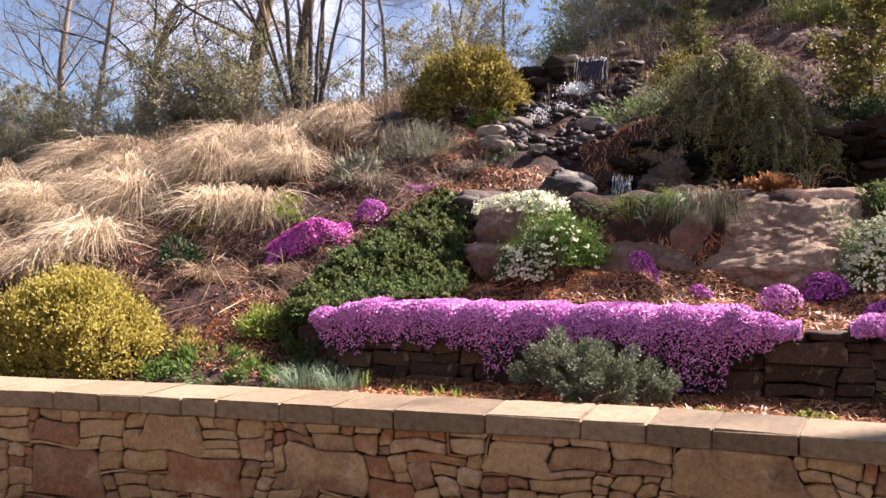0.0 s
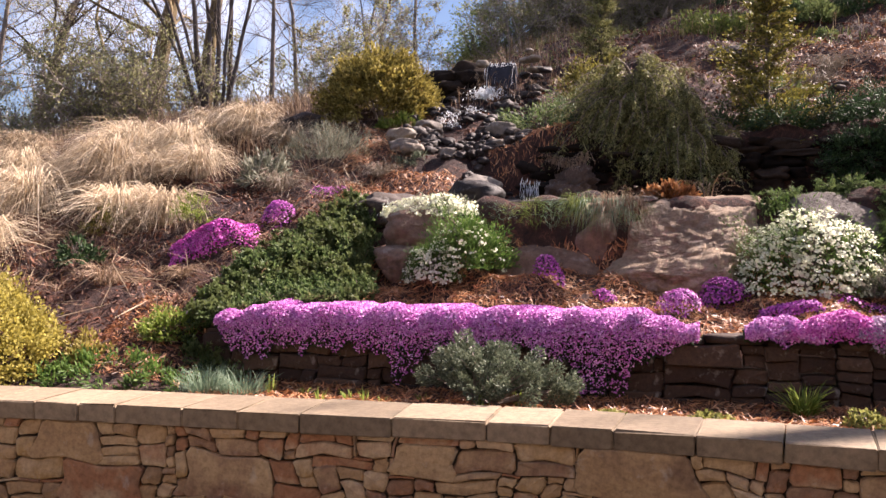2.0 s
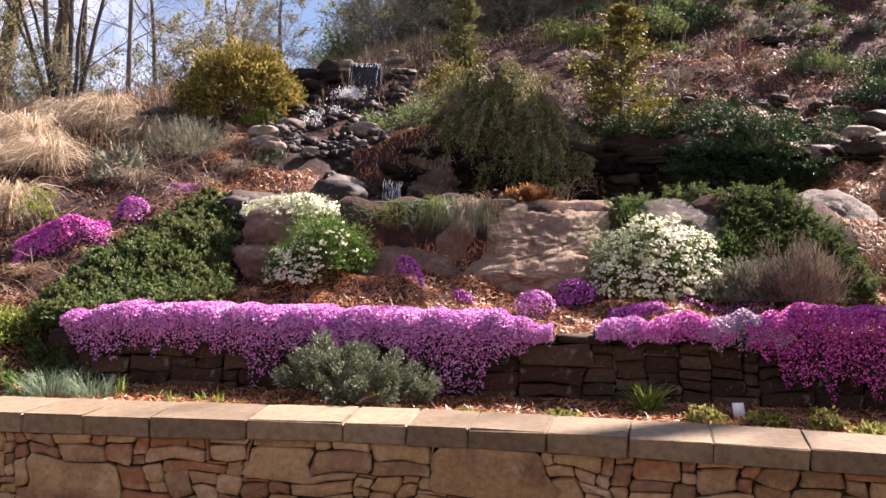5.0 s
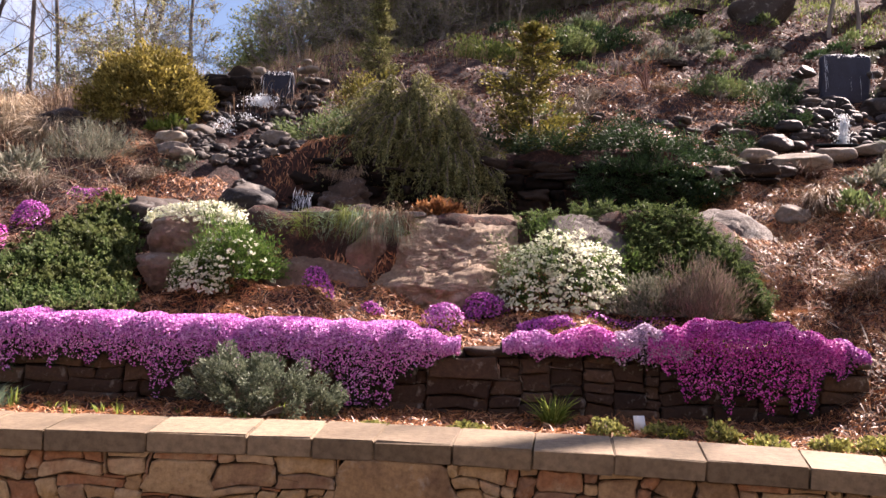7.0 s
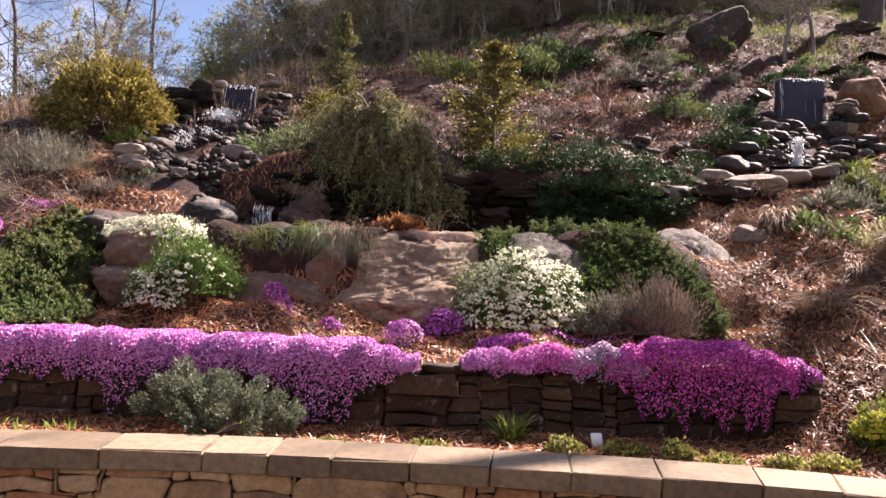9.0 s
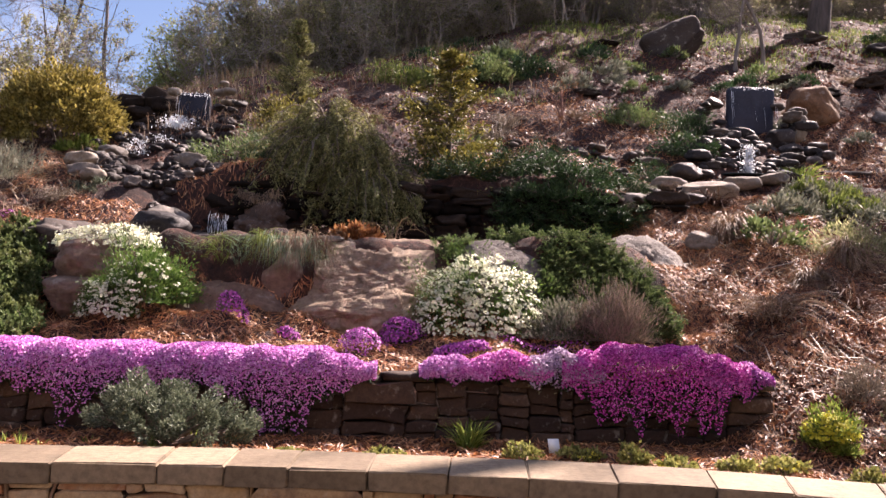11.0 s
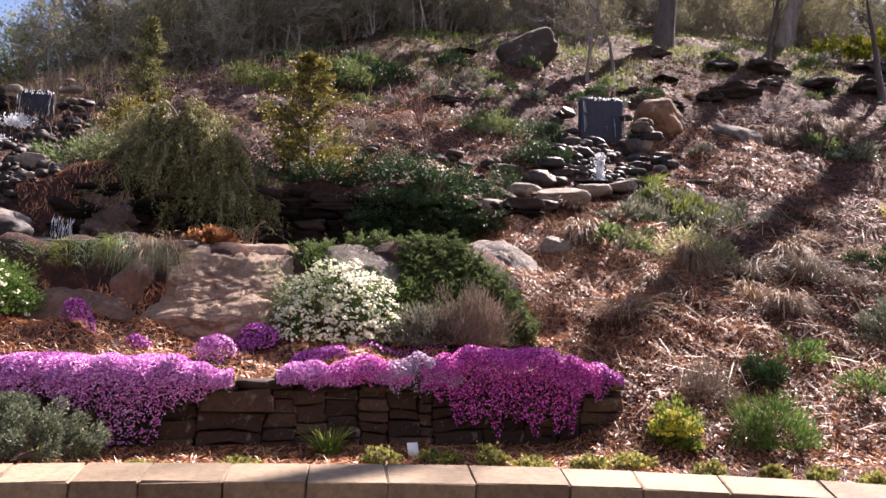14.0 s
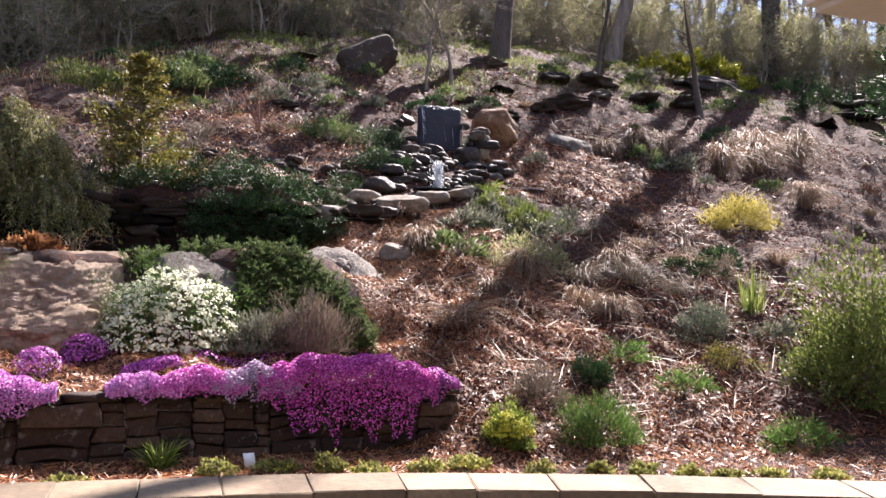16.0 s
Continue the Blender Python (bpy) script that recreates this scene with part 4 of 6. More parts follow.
    rock("stone", (-3.12, 13.9, 4.47), (0.1, 0.08, 0.06), 445, RIVER, "pale stone on the waterfall's shoulder", "stone", 0, 0, 3, "stacked stones")
    for k in range(30):
        a = g.uniform(0, 2 * np.pi)
        side = -1 if k % 2 else 1
        x, y, s = 5.63 + side * g.uniform(0.42, 0.85), 13.9 + g.uniform(-0.75, 0.4), g.uniform(0.07, 0.16)
        rock("stone", on_soil(x, y, 0.1 + g.uniform(0, 0.55) * (y > 13.8)), (s * 1.2, s, s * 0.6), 450 + k, WET if k % 3 else DARKROCK, "dark stone piled beside the waterfall", "stone", g.uniform(0, 180), 0, 3, "stones round the pool", rough=0.25, cuts=3, fine=0.05)
    for k, (px, s) in enumerate([(-0.36, 0.24), (0.3, 0.2)]):
        rock("stone", (5.73 + px, 13.8, 4.14 + 0.04 * k), (s * 1.1, s, s * 0.75), 490 + k, WET, "round black stone at the waterfall's foot", "stone", 0, 0, 4, "stones round the pool", rough=0.16, cuts=2, fine=0.035)
    rock("stone", (6.35, 13.9, 4.38), (0.13, 0.12, 0.22), 495, RIVER, "upright grey stone beside the waterfall", "stone", 0, 14, 4, "stones round the pool", rough=0.16, cuts=2, fine=0.035)
    bed = part("pool_water", [rock_chunk((0.4, 0.28, 0.03), 77, 4, rough=0.02)], POND, None, "dark water of the upper pool", (5.0, 12.5, 3.4), True)
    tagged(bed, "", "water", "", "structure")
    ring = [(3.03, 11.05, 0.27), (3.46, 11.12, 0.18), (3.82, 11.3, 0.2), (4.15, 11.55, 0.36), (4.76, 12.0, 0.25), (5.22, 12.15, 0.22), (5.6, 12.45, 0.2), (3.75, 11.95, 0.25), (4.1, 12.25, 0.28), (3.4, 11.7, 0.2), (5.85, 12.95, 0.2), (6.2, 13.2, 0.2), (6.55, 13.4, 0.16), (5.7, 12.7, 0.14), (6.1, 13.55, 0.2), (6.6, 13.8, 0.18), (4.4, 12.75, 0.2), (4.55, 13.2, 0.22)]
    for k, (x, y, s) in enumerate(ring):
        rock("stone", on_soil(x, y, 0.1), (s * 0.95, s * 0.65, s * 0.42), 500 + k, RIVER if k in (0, 1, 3, 4, 5, 7) else WET, "smooth oval river stone edging the upper pool", "stone", g.uniform(-25, 25), 0, 4, "stones round the pool", rough=0.16, cuts=2, fine=0.035)
    # rough rocks scattered over the right-hand and upper slope
    for k in range(24):
        x, y, s = g.uniform(1.5, 4.4), g.uniform(11.5, 13.6), g.uniform(0.06, 0.17)
        rock("stone", on_soil(x, y, 0.02), (s * 1.3, s, s * 0.5), 600 + k, DARKROCK, "dark ledge rock half sunk in the slope", "rock", g.uniform(0, 180), g.uniform(-10, 15), 3, "rocks in the slope", rough=0.3, cuts=3)


build_boulders()
build_pond()
build_falls()
# ------------------------------------------------------------------ plants


def ball(n, radii, g, shell=0.55):
    """Points in the outer part of a half-buried ellipsoid, and the ways outward."""
    d = unit(g.normal(size=(n, 3)))
    d[:, 2] = np.abs(d[:, 2]) * 1.0 - 0.12 * g.uniform(0, 1, n)
    r = g.uniform(shell, 1, n)[:, None] ** 0.7
    return d * r * radii, unit(d / np.array(radii))


def stems(n, radii, g, thick=0.006, sides=4):
    out = []
    for _ in range(n):
        a, spread = g.uniform(0, 2 * np.pi), g.uniform(0.2, 0.9)
        tip = np.array([math.cos(a) * radii[0] * spread, math.sin(a) * radii[1] * spread, radii[2] * g.uniform(0.55, 0.95)])
        u = np.linspace(0, 1, 5)[:, None]
        line = tip * np.concatenate([u, u, u ** 0.7], 1) + g.normal(size=(5, 3)) * 0.012 * u
        out.append(tube(line, np.linspace(thick, thick * 0.35, 5), sides))
    return joined(out)


def shrub(name, at, radii, label, category, material, clumps=60, per=60, leaf=(0.03, 0.015), seed=1, stem=TWIG, clump_size=0.14, shell=0.5, upward=0.5, flowers=None, group="", lump=0.15):
    """A shrub: stems, and leaves gathered in clumps with gaps between them."""
    g = np.random.default_rng(seed)
    s = thing(name, at, label, category, group)
    radii = np.array(radii, float)
    part("stem_growth", [stems(10 + int(radii[0] * 12), radii, g, 0.004 + 0.006 * radii[2])], stem, s)
    c, out = ball(clumps, radii, g, shell)
    c = c * (1 + g.normal(size=(clumps, 1)) * lump)
    p = np.repeat(c, per, 0) + g.normal(size=(clumps * per, 3)) * clump_size * np.minimum(radii, radii.mean())
    p[:, 2] = np.maximum(p[:, 2], 0.01)
    way = np.repeat(out, per, 0) + g.normal(size=p.shape) * 0.7 + np.array([0, 0, upward])
    size = g.uniform(0.7, 1.3, len(p))
    part("foliage", [leaves(p, way, leaf[0] * size, leaf[1] * size, g=g)], material, s)
    if flowers:
        mat, count, radius, label2, cover = flowers
        d = unit(g.normal(size=(count, 3)) + np.array([0, -0.35, 0.5]))
        d[:, 2] = np.abs(d[:, 2]) - 0.1
        keep = d[:, 2] > cover
        d = d[keep]
        lumpy = 1 + 0.1 * np.sin(7 * d[:, :1] + seed) * np.sin(6 * d[:, 1:2])
        q = d * radii * lumpy * g.uniform(0.95, 1.1, (len(d), 1))
        # flowers stand in flat heads
        head = np.repeat(q, 7, 0) + g.normal(size=(len(q) * 7, 3)) * radius * 1.1 * (1, 1, 0.45)
        facing = np.repeat(unit(d + np.array([0, -0.2, 0.5])), 7, 0) + g.normal(size=head.shape) * 0.3
        part("blossom", [blossoms(head, facing, radius * g.uniform(0.5, 0.8, len(head)), g)], mat, s, label2)
    return s


def mat_points(x0, x1, y0, y1, n, g, top=0.1, edge=0.12):
    """Points over a low cushion that lies on the soil, oval in plan with a ragged edge."""
    a, r = g.uniform(0, 2 * np.pi, n), np.sqrt(g.uniform(0, 1, n))
    ragged = 1 + edge * np.sin(3 * a + x0 * 7) + edge * 0.7 * np.sin(7 * a + y0 * 5)
    cx, cy, rx, ry = (x0 + x1) / 2, (y0 + y1) / 2, (x1 - x0) / 2, (y1 - y0) / 2
    x, y = cx + np.cos(a) * r * rx * ragged, cy + np.sin(a) * r * ry * ragged
    lift = top * np.sqrt(np.maximum(1 - r * r, 0)) * (1 + 0.35 * np.sin(x * 9 + 1) * np.sin(y * 8))
    e = 0.02
    z = soil(x, y) + lift
    slope = np.stack([(soil(x + e, y) - soil(x - e, y)) / (2 * e), (soil(x, y + e) - soil(x, y - e)) / (2 * e)], -1)
    bulge = np.stack([np.cos(a) / rx, np.sin(a) / ry], -1) * (r * top / np.sqrt(np.maximum(1 - r * r, 0.08)))[:, None]
    out = unit(np.concatenate([-slope + bulge, np.ones((n, 1))], 1))
    return np.stack([x, y, z], -1), out


def cushion(name, x0, x1, y0, y1, top, label, petals, seed, density=12500, leaf_material=LF_DARK, flower=0.0095, group="", green=0.35):
    """A cushion of low flowers over a mat of needle leaves."""
    g = np.random.default_rng(seed)
    area = math.pi * (x1 - x0) * (y1 - y0) / 4
    at = np.array(on_soil((x0 + x1) / 2, (y0 + y1) / 2))
    s = thing(name, at, label, "flowers", group)
    p, out = mat_points(x0, x1, y0, y1, int(area * density * green * 2) + 60, g, top)
    part("foliage", [leaves(p - at - out * 0.015, out + g.normal(size=p.shape) * 0.8, 0.028, 0.007, g=g)], leaf_material, s, "dark needle-like leaves")
    p, out = mat_points(x0, x1, y0, y1, int(area * density) + 40, g, top)
    part("blossom", [blossoms(p - at + out * g.uniform(0, 0.025, (len(p), 1)), out + g.normal(size=p.shape) * 0.45, flower * g.uniform(0.75, 1.2, len(p)), g)], petals, s)
    return s


def hanging_mat(x0, x1, petals, drop, seed, label, top=0.12, back=0.52, density=16000, fade=0.84, leaf_material=LF_DARK):
    """Phlox that lies on the terrace's edge and hangs down over the dry wall; drop(x) is how far it hangs."""
    g = np.random.default_rng(seed)
    at = np.array([(x0 + x1) / 2, DRY_Y + 0.1, 1.0])
    s = thing("phlox", at, label, "flowers", "phlox over the terrace wall")

    def spread(n, inset, fade=fade):
        x = g.uniform(x0, x1, n)
        end = np.clip(np.minimum(x - x0, x1 - x) / 0.4 + 0.12 * np.sin(x * 31 + seed), 0.02, 1) ** 0.6
        fall = np.maximum(drop(x), 0.06) * (0.1 + 0.9 * end) * (1 + 0.2 * np.sin(x * 23) + 0.15 * np.sin(x * 41 + 2))
        deep = back * end * (1 + 0.06 * np.sin(x * 9 + seed) + 0.05 * np.sin(x * 21))
        roll = 0.22 * (0.2 + 0.8 * end)
        lens = deep + roll + fall
        u = g.uniform(0, 1, n) * lens
        flat = u < deep
        bow = np.clip((u - deep) / roll, 0, 1)
        hang = np.maximum(u - deep - roll, 0)
        h = (top + 0.012 * np.sin(x * 13 + seed) + 0.01 * np.sin(x * 29)) * (0.5 + 0.5 * end)
        yb = DRY_Y + 0.02
        y = np.where(flat, yb + deep - u, yb - 0.13 * np.sin(bow * np.pi / 2) - 0.02 * np.sin(x * 17) - 0.03 * np.clip(hang, 0, 0.2) * 0)
        ground_z = 0.98 + 0.27 * np.maximum(y - DRY_Y - 0.08, 0)
        z = np.where(flat, ground_z + h * np.sqrt(np.clip(u / np.maximum(deep, 1e-3), 0, 1)), 0.98 + h - 0.73 * roll * (1 - np.cos(bow * np.pi / 2)) - hang)
        ny = np.where(flat, -0.15, -np.sin(bow * np.pi / 2) - 0.15)
        nz = np.where(flat, 1.0, np.cos(bow * np.pi / 2) + 0.25)
        out = unit(np.stack([0.2 * np.cos(x * 13) + 0 * x, ny, nz], -1))
        p = np.stack([x, y, z], -1) - out * inset
        # petals get sparser downwards, also to darken the hanging part as shade does
        keep = g.uniform(0, 1, n) < (1 - 0.7 * fade * bow ** 1.5) * (1 - fade * np.clip(hang / np.maximum(fall, 0.05), 0, 1) ** 0.35)
        return p[keep], out[keep]

    area = (x1 - x0) * (back + 0.22 + 0.3)
    p, out = spread(int(area * density * 0.8), 0.02, 0.35)
    part("foliage", [leaves(p - at, out + g.normal(size=p.shape) * 0.7 + np.array([0, 0, -0.3]), 0.035, 0.008, g=g)], leaf_material, s, "dark needle-like leaves")
    p, out = spread(int(area * density * 2.7), 0.0)
    jig = out * g.uniform(-0.01, 0.03, (len(p), 1))
    part("blossom", [blossoms(p - at + jig, out + g.normal(size=p.shape) * 0.5, 0.0074 * g.uniform(0.7, 1.25, len(p)), g)], petals, s)


def build_phlox():
    def drop_a(x):
        return 0.1 + 0.2 * np.exp(-((x + 3.45) / 0.25) ** 2) + 0.22 * np.exp(-((x + 2.1) / 0.2) ** 2) + 0.34 * np.exp(-((x + 0.62) / 0.26) ** 2) + 0.05 * np.exp(-((x + 2.8) / 0.3) ** 2)
    hanging_mat(-3.66, 0.05, PH_LILAC, drop_a, 31, "lilac-pink creeping phlox spilling over the stone wall", 0.17)
    hanging_mat(0.36, 0.86, PH_LILAC, lambda x: 0.06 + 0 * x, 32, "pale lilac creeping phlox at the edge of the stone wall", 0.2, 0.42)
    hanging_mat(0.66, 1.34, PH_PINK, lambda x: 0.05 + 0 * x, 45, "hot pink creeping phlox on the stone wall", 0.23, 0.45)
    hanging_mat(1.08, 1.72, PH_PALE, lambda x: 0.14 + 0 * x, 33, "faded grey-lilac creeping phlox on the stone wall", 0.25, 0.46, 11000, leaf_material=LF_BLUE)
    hanging_mat(1.4, 2.8, PH_MAGENTA, lambda x: 0.36 + 0.12 * np.exp(-((x - 2.5) / 0.14) ** 2) + 0.06 * np.exp(-((x - 1.8) / 0.12) ** 2), 34, "magenta creeping phlox hanging far down the stone wall", 0.29, 0.5, 16000, 0.8)
    hanging_mat(2.45, 2.98, PH_PURPLE, lambda x: 0.16 + 0 * x, 46, "violet creeping phlox trailing off the wall's end", 0.22, 0.4, 9000, 0.85)
    cushion("phlox", -0.24, 0.07, 7.35, 7.6, 0.17, "small lilac phlox cushion on the mulch", PH_LILAC, 35)
    cushion("phlox", 0.06, 0.42, 7.75, 8.05, 0.24, "violet phlox cushion below the boulder", PH_PURPLE, 36)
    cushion("phlox", 0.5, 0.95, 7.42, 7.6, 0.06, "violet phlox cushion beside the candytuft", PH_PURPLE, 37)
    cushion("phlox", -1.28, -1.04, 7.8, 7.98, 0.2, "violet phlox cushion in the boulder's shade", PH_PURPLE, 38)
    cushion("phlox", -0.77, -0.61, 7.7, 7.82, 0.08, "tiny violet phlox cushion", PH_PURPLE, 39)
    cushion("phlox", -5.2, -4.25, 8.3, 8.85, 0.2, "bright magenta phlox mound on the bank", PH_MAGENTA, 40)
    cushion("phlox", -4.32, -4.02, 8.8, 9.1, 0.2, "small magenta phlox mound on the bank", PH_PURPLE, 41)
    cushion("phlox", -4.15, -3.7, 9.6, 9.95, 0.14, "sparse violet phlox among dead stalks", PH_PURPLE, 42, 1500)
    cushion("phlox", -4.25, -3.75, 7.15, 7.5, 0.1, "pale lilac phlox beside the groundcover", PH_PALE, 43, 3600)
    cushion("phlox", 1.0, 1.8, 7.55, 7.85, 0.08, "dark violet phlox under the lavender", PH_PURPLE, 44, 1200)


def carpet(name, x0, x1, y0, y1, top, label, material, seed, count, leaf=(0.03, 0.012), category="groundcover", upward=0.35, ragged=0.12):
    g = np.random.default_rng(seed)
    at = np.array(on_soil((x0 + x1) / 2, (y0 + y1) / 2))
    s = thing(name, at, label, category)
    p, out = mat_points(x0, x1, y0, y1, count, g, top, ragged)
    tufts = g.integers(0, count // 45, count)
    near = p[tufts] + g.normal(size=p.shape) * 0.035
    lift = (g.uniform(-0.03, 0.03, count // 45))[tufts][:, None]
    p, out = near + out[tufts] * lift - out[tufts] * np.abs(g.normal(size=(count, 1))) * 0.03, out[tufts]
    way = g.normal(size=(count // 45, 3))[tufts] * 0.5
    part("foliage", [leaves(p - at, way + out * 0.7 + g.normal(size=p.shape) * 0.45 + np.array([0, -0.2, upward]), leaf[0] * g.uniform(0.7, 1.4, count), leaf[1], g=g)], material, s)
    runners = []
    for _ in range(14):
        a = p[g.integers(count)] - at
        d = np.array([g.normal(), g.normal(), 0]) * 0.12
        runners.append(tube([a - d - (0, 0, 0.06), a - (0, 0, 0.045), a + d - (0, 0, 0.06)], [0.004, 0.003, 0.002], 4))
    part("stem_growth", [joined(runners)], TWIG, s)
    return s


def inside(outline, a, b):
    """Which of the points (a, b) lie in a closed outline."""
    hit = np.zeros(len(a), bool)
    for (x0, y0), (x1, y1) in zip(outline, outline[1:] + outline[:1]):
        if y0 != y1:
            hit ^= ((y0 > b) != (y1 > b)) & (a < (x1 - x0) * (b - y0) / (y1 - y0) + x0)
    return hit


def drape(name, outline, place, label, material, seed, sprays, per=46, leaf=(0.03, 0.013), length=0.1, flow=(0, -0.5, -0.35), ragged=0.05, deep=0.06):
    """A dense evergreen mat over whatever lies below: sprays of small leaves that all point about one way, with dark hollows between."""
    g = np.random.default_rng(seed)
    box = np.array(outline)
    n = sprays * 3
    a, b = g.uniform(box[:, 0].min(), box[:, 0].max(), n), g.uniform(box[:, 1].min(), box[:, 1].max(), n)
    keep = inside(outline, a + g.normal(size=n) * ragged, b + g.normal(size=n) * ragged)
    a, b = a[keep][:sprays], b[keep][:sprays]
    c, out = place(a, b)
    n = len(c)
    at = c.mean(0)
    s = thing(name, at, label, "groundcover")
    lift = np.where(g.uniform(size=n) < 0.35, -deep * g.uniform(0.6, 1.6, n), deep * 0.5 * g.uniform(-1, 1, n) + 0.03 * np.sin(a * 17) * np.sin(b * 19))
    axis = unit(out * 0.55 + np.array(flow) + g.normal(size=(n, 3)) * 0.4)
    side = unit(np.cross(axis, out))
    base = c + out * lift[:, None]
    u = g.uniform(0, 1, (n, per, 1))
    span = length * g.uniform(0.6, 1.4, (n, 1, 1))
    p = base[:, None] + axis[:, None] * u * span + side[:, None] * g.normal(size=(n, per, 1)) * 0.4 * span * (1.1 - u) + out[:, None] * g.normal(size=(n, per, 1)) * 0.012
    way = axis[:, None] * 0.8 + side[:, None] * g.normal(size=(n, per, 1)) * 0.9 + out[:, None] * 0.45 + g.normal(size=(n, per, 3)) * 0.25
    p, way = p.reshape(-1, 3), way.reshape(-1, 3)
    part("foliage", [leaves(p - at, way, leaf[0] * g.uniform(0.6, 1.4, len(p)), leaf[1], g=g)], material, s)
    runners = [tube([q - at, q + w * span[k, 0, 0] * 0.5 - at, q + w * span[k, 0, 0] - at], [0.004, 0.003, 0.002], 3) for k, (q, w) in enumerate(zip(base[::4], axis[::4]))]
    part("stem_growth", [joined(runners)], TWIG, s)
    return s


def on_ground(lift):
    def place(a, b):
        e = 0.05
        slope = np.stack([(soil(a + e, b) - soil(a - e, b)) / (2 * e), (soil(a, b + e) - soil(a, b - e)) / (2 * e)], -1)
        return np.stack([a, b, soil(a, b) + lift], -1), unit(np.concatenate([-slope, np.ones((len(a), 1))], 1))
    return place


def on_rocks(foot, rise, round_off=0.0):
    """Leans back over the boulders from the foot at z = 1.3 upwards; a is along x, b the height."""
    def place(a, b):
        y = foot + rise * (b - 1.3) + round_off * (a - 1.9) ** 2
        way = unit(np.array([0.05, -1.0, rise]))
        return np.stack([a, y, b], -1), np.repeat(way[None], len(a), 0)
    return place


def tuft(name, at, label, material, count, height, reach, seed, width=0.008, droop=1.0, radius=0.06, downhill=0.0, category="grass", group="", steps=5):
    """A clump of grass."""
    g = np.random.default_rng(seed)
    s = thing(name, at, label, category, group)
    a, r = g.uniform(0, 2 * np.pi, count), radius * np.sqrt(g.uniform(0, 1, count))
    p = np.stack([np.cos(a) * r, np.sin(a) * r, 0 * a - 0.02], -1)
    p[:, 2] += soil(p[:, 0] + at[0], p[:, 1] + at[1]) - soil(at[0], at[1])
    lean = np.stack([np.cos(a) + g.normal(size=count) * 0.6, np.sin(a) + g.normal(size=count) * 0.6 - downhill, 0 * a], -1)
    part("blade_growth", [blades(p, lean, height * g.uniform(0.35, 1.25, count), reach * g.uniform(0.25, 1.3, count), width * g.uniform(0.6, 1.3, count), steps, droop, g)], material, s)
    return s


def juniper(at):
    """Blue-grey spreading juniper: plumes of needles on rising branches."""
    g = np.random.default_rng(51)
    s = thing("juniper", at, "blue-grey spreading juniper before the dry stone wall", "shrub")
    branches, p, way = [], [], []
    for k in range(54):
        a, far = g.uniform(0, 2 * np.pi), g.uniform(0.15, 1.1) ** 0.65
        top = 0.47 * (1 - 0.55 * far ** 2) * g.uniform(0.55, 1.12)
        tip = np.array([math.cos(a) * 0.56 * far, math.sin(a) * 0.3 * far - 0.02, max(top, 0.08)])
        u = np.linspace(0, 1, 6)[:, None]
        line = np.concatenate([tip[None, :2] * u, tip[2] * u ** 0.7], 1)
        branches.append(tube(line, np.linspace(0.009, 0.003, 6), 4))
        axis = unit(np.array([math.cos(a) * far, math.sin(a) * far, 0.75]) + g.normal(size=3) * 0.25)
        n, long, wide = 400, g.uniform(0.08, 0.15), g.uniform(0.045, 0.07)
        along = g.uniform(-1, 0.5, n)
        ring = unit(np.cross(axis, g.normal(size=(n, 3))))
        fat = np.sqrt(np.clip(1 - along ** 2 * 0.9, 0.05, 1))[:, None] * wide * g.uniform(0.5, 1, (n, 1))
        p.append(tip + axis * along[:, None] * long + ring * fat)
        way.append(axis * 0.9 + ring * 0.7 + g.normal(size=(n, 3)) * 0.3)
    p, way = np.concatenate(p), np.concatenate(way)
    p[:, 2] = np.maximum(p[:, 2], 0.02)
    part("twig_growth", [joined(branches)], TWIG, s)
    part("foliage", [leaves(p, way, 0.022 * g.uniform(0.7, 1.4, len(p)), 0.01, g=g)], LF_BLUE, s, "blue-grey needles")


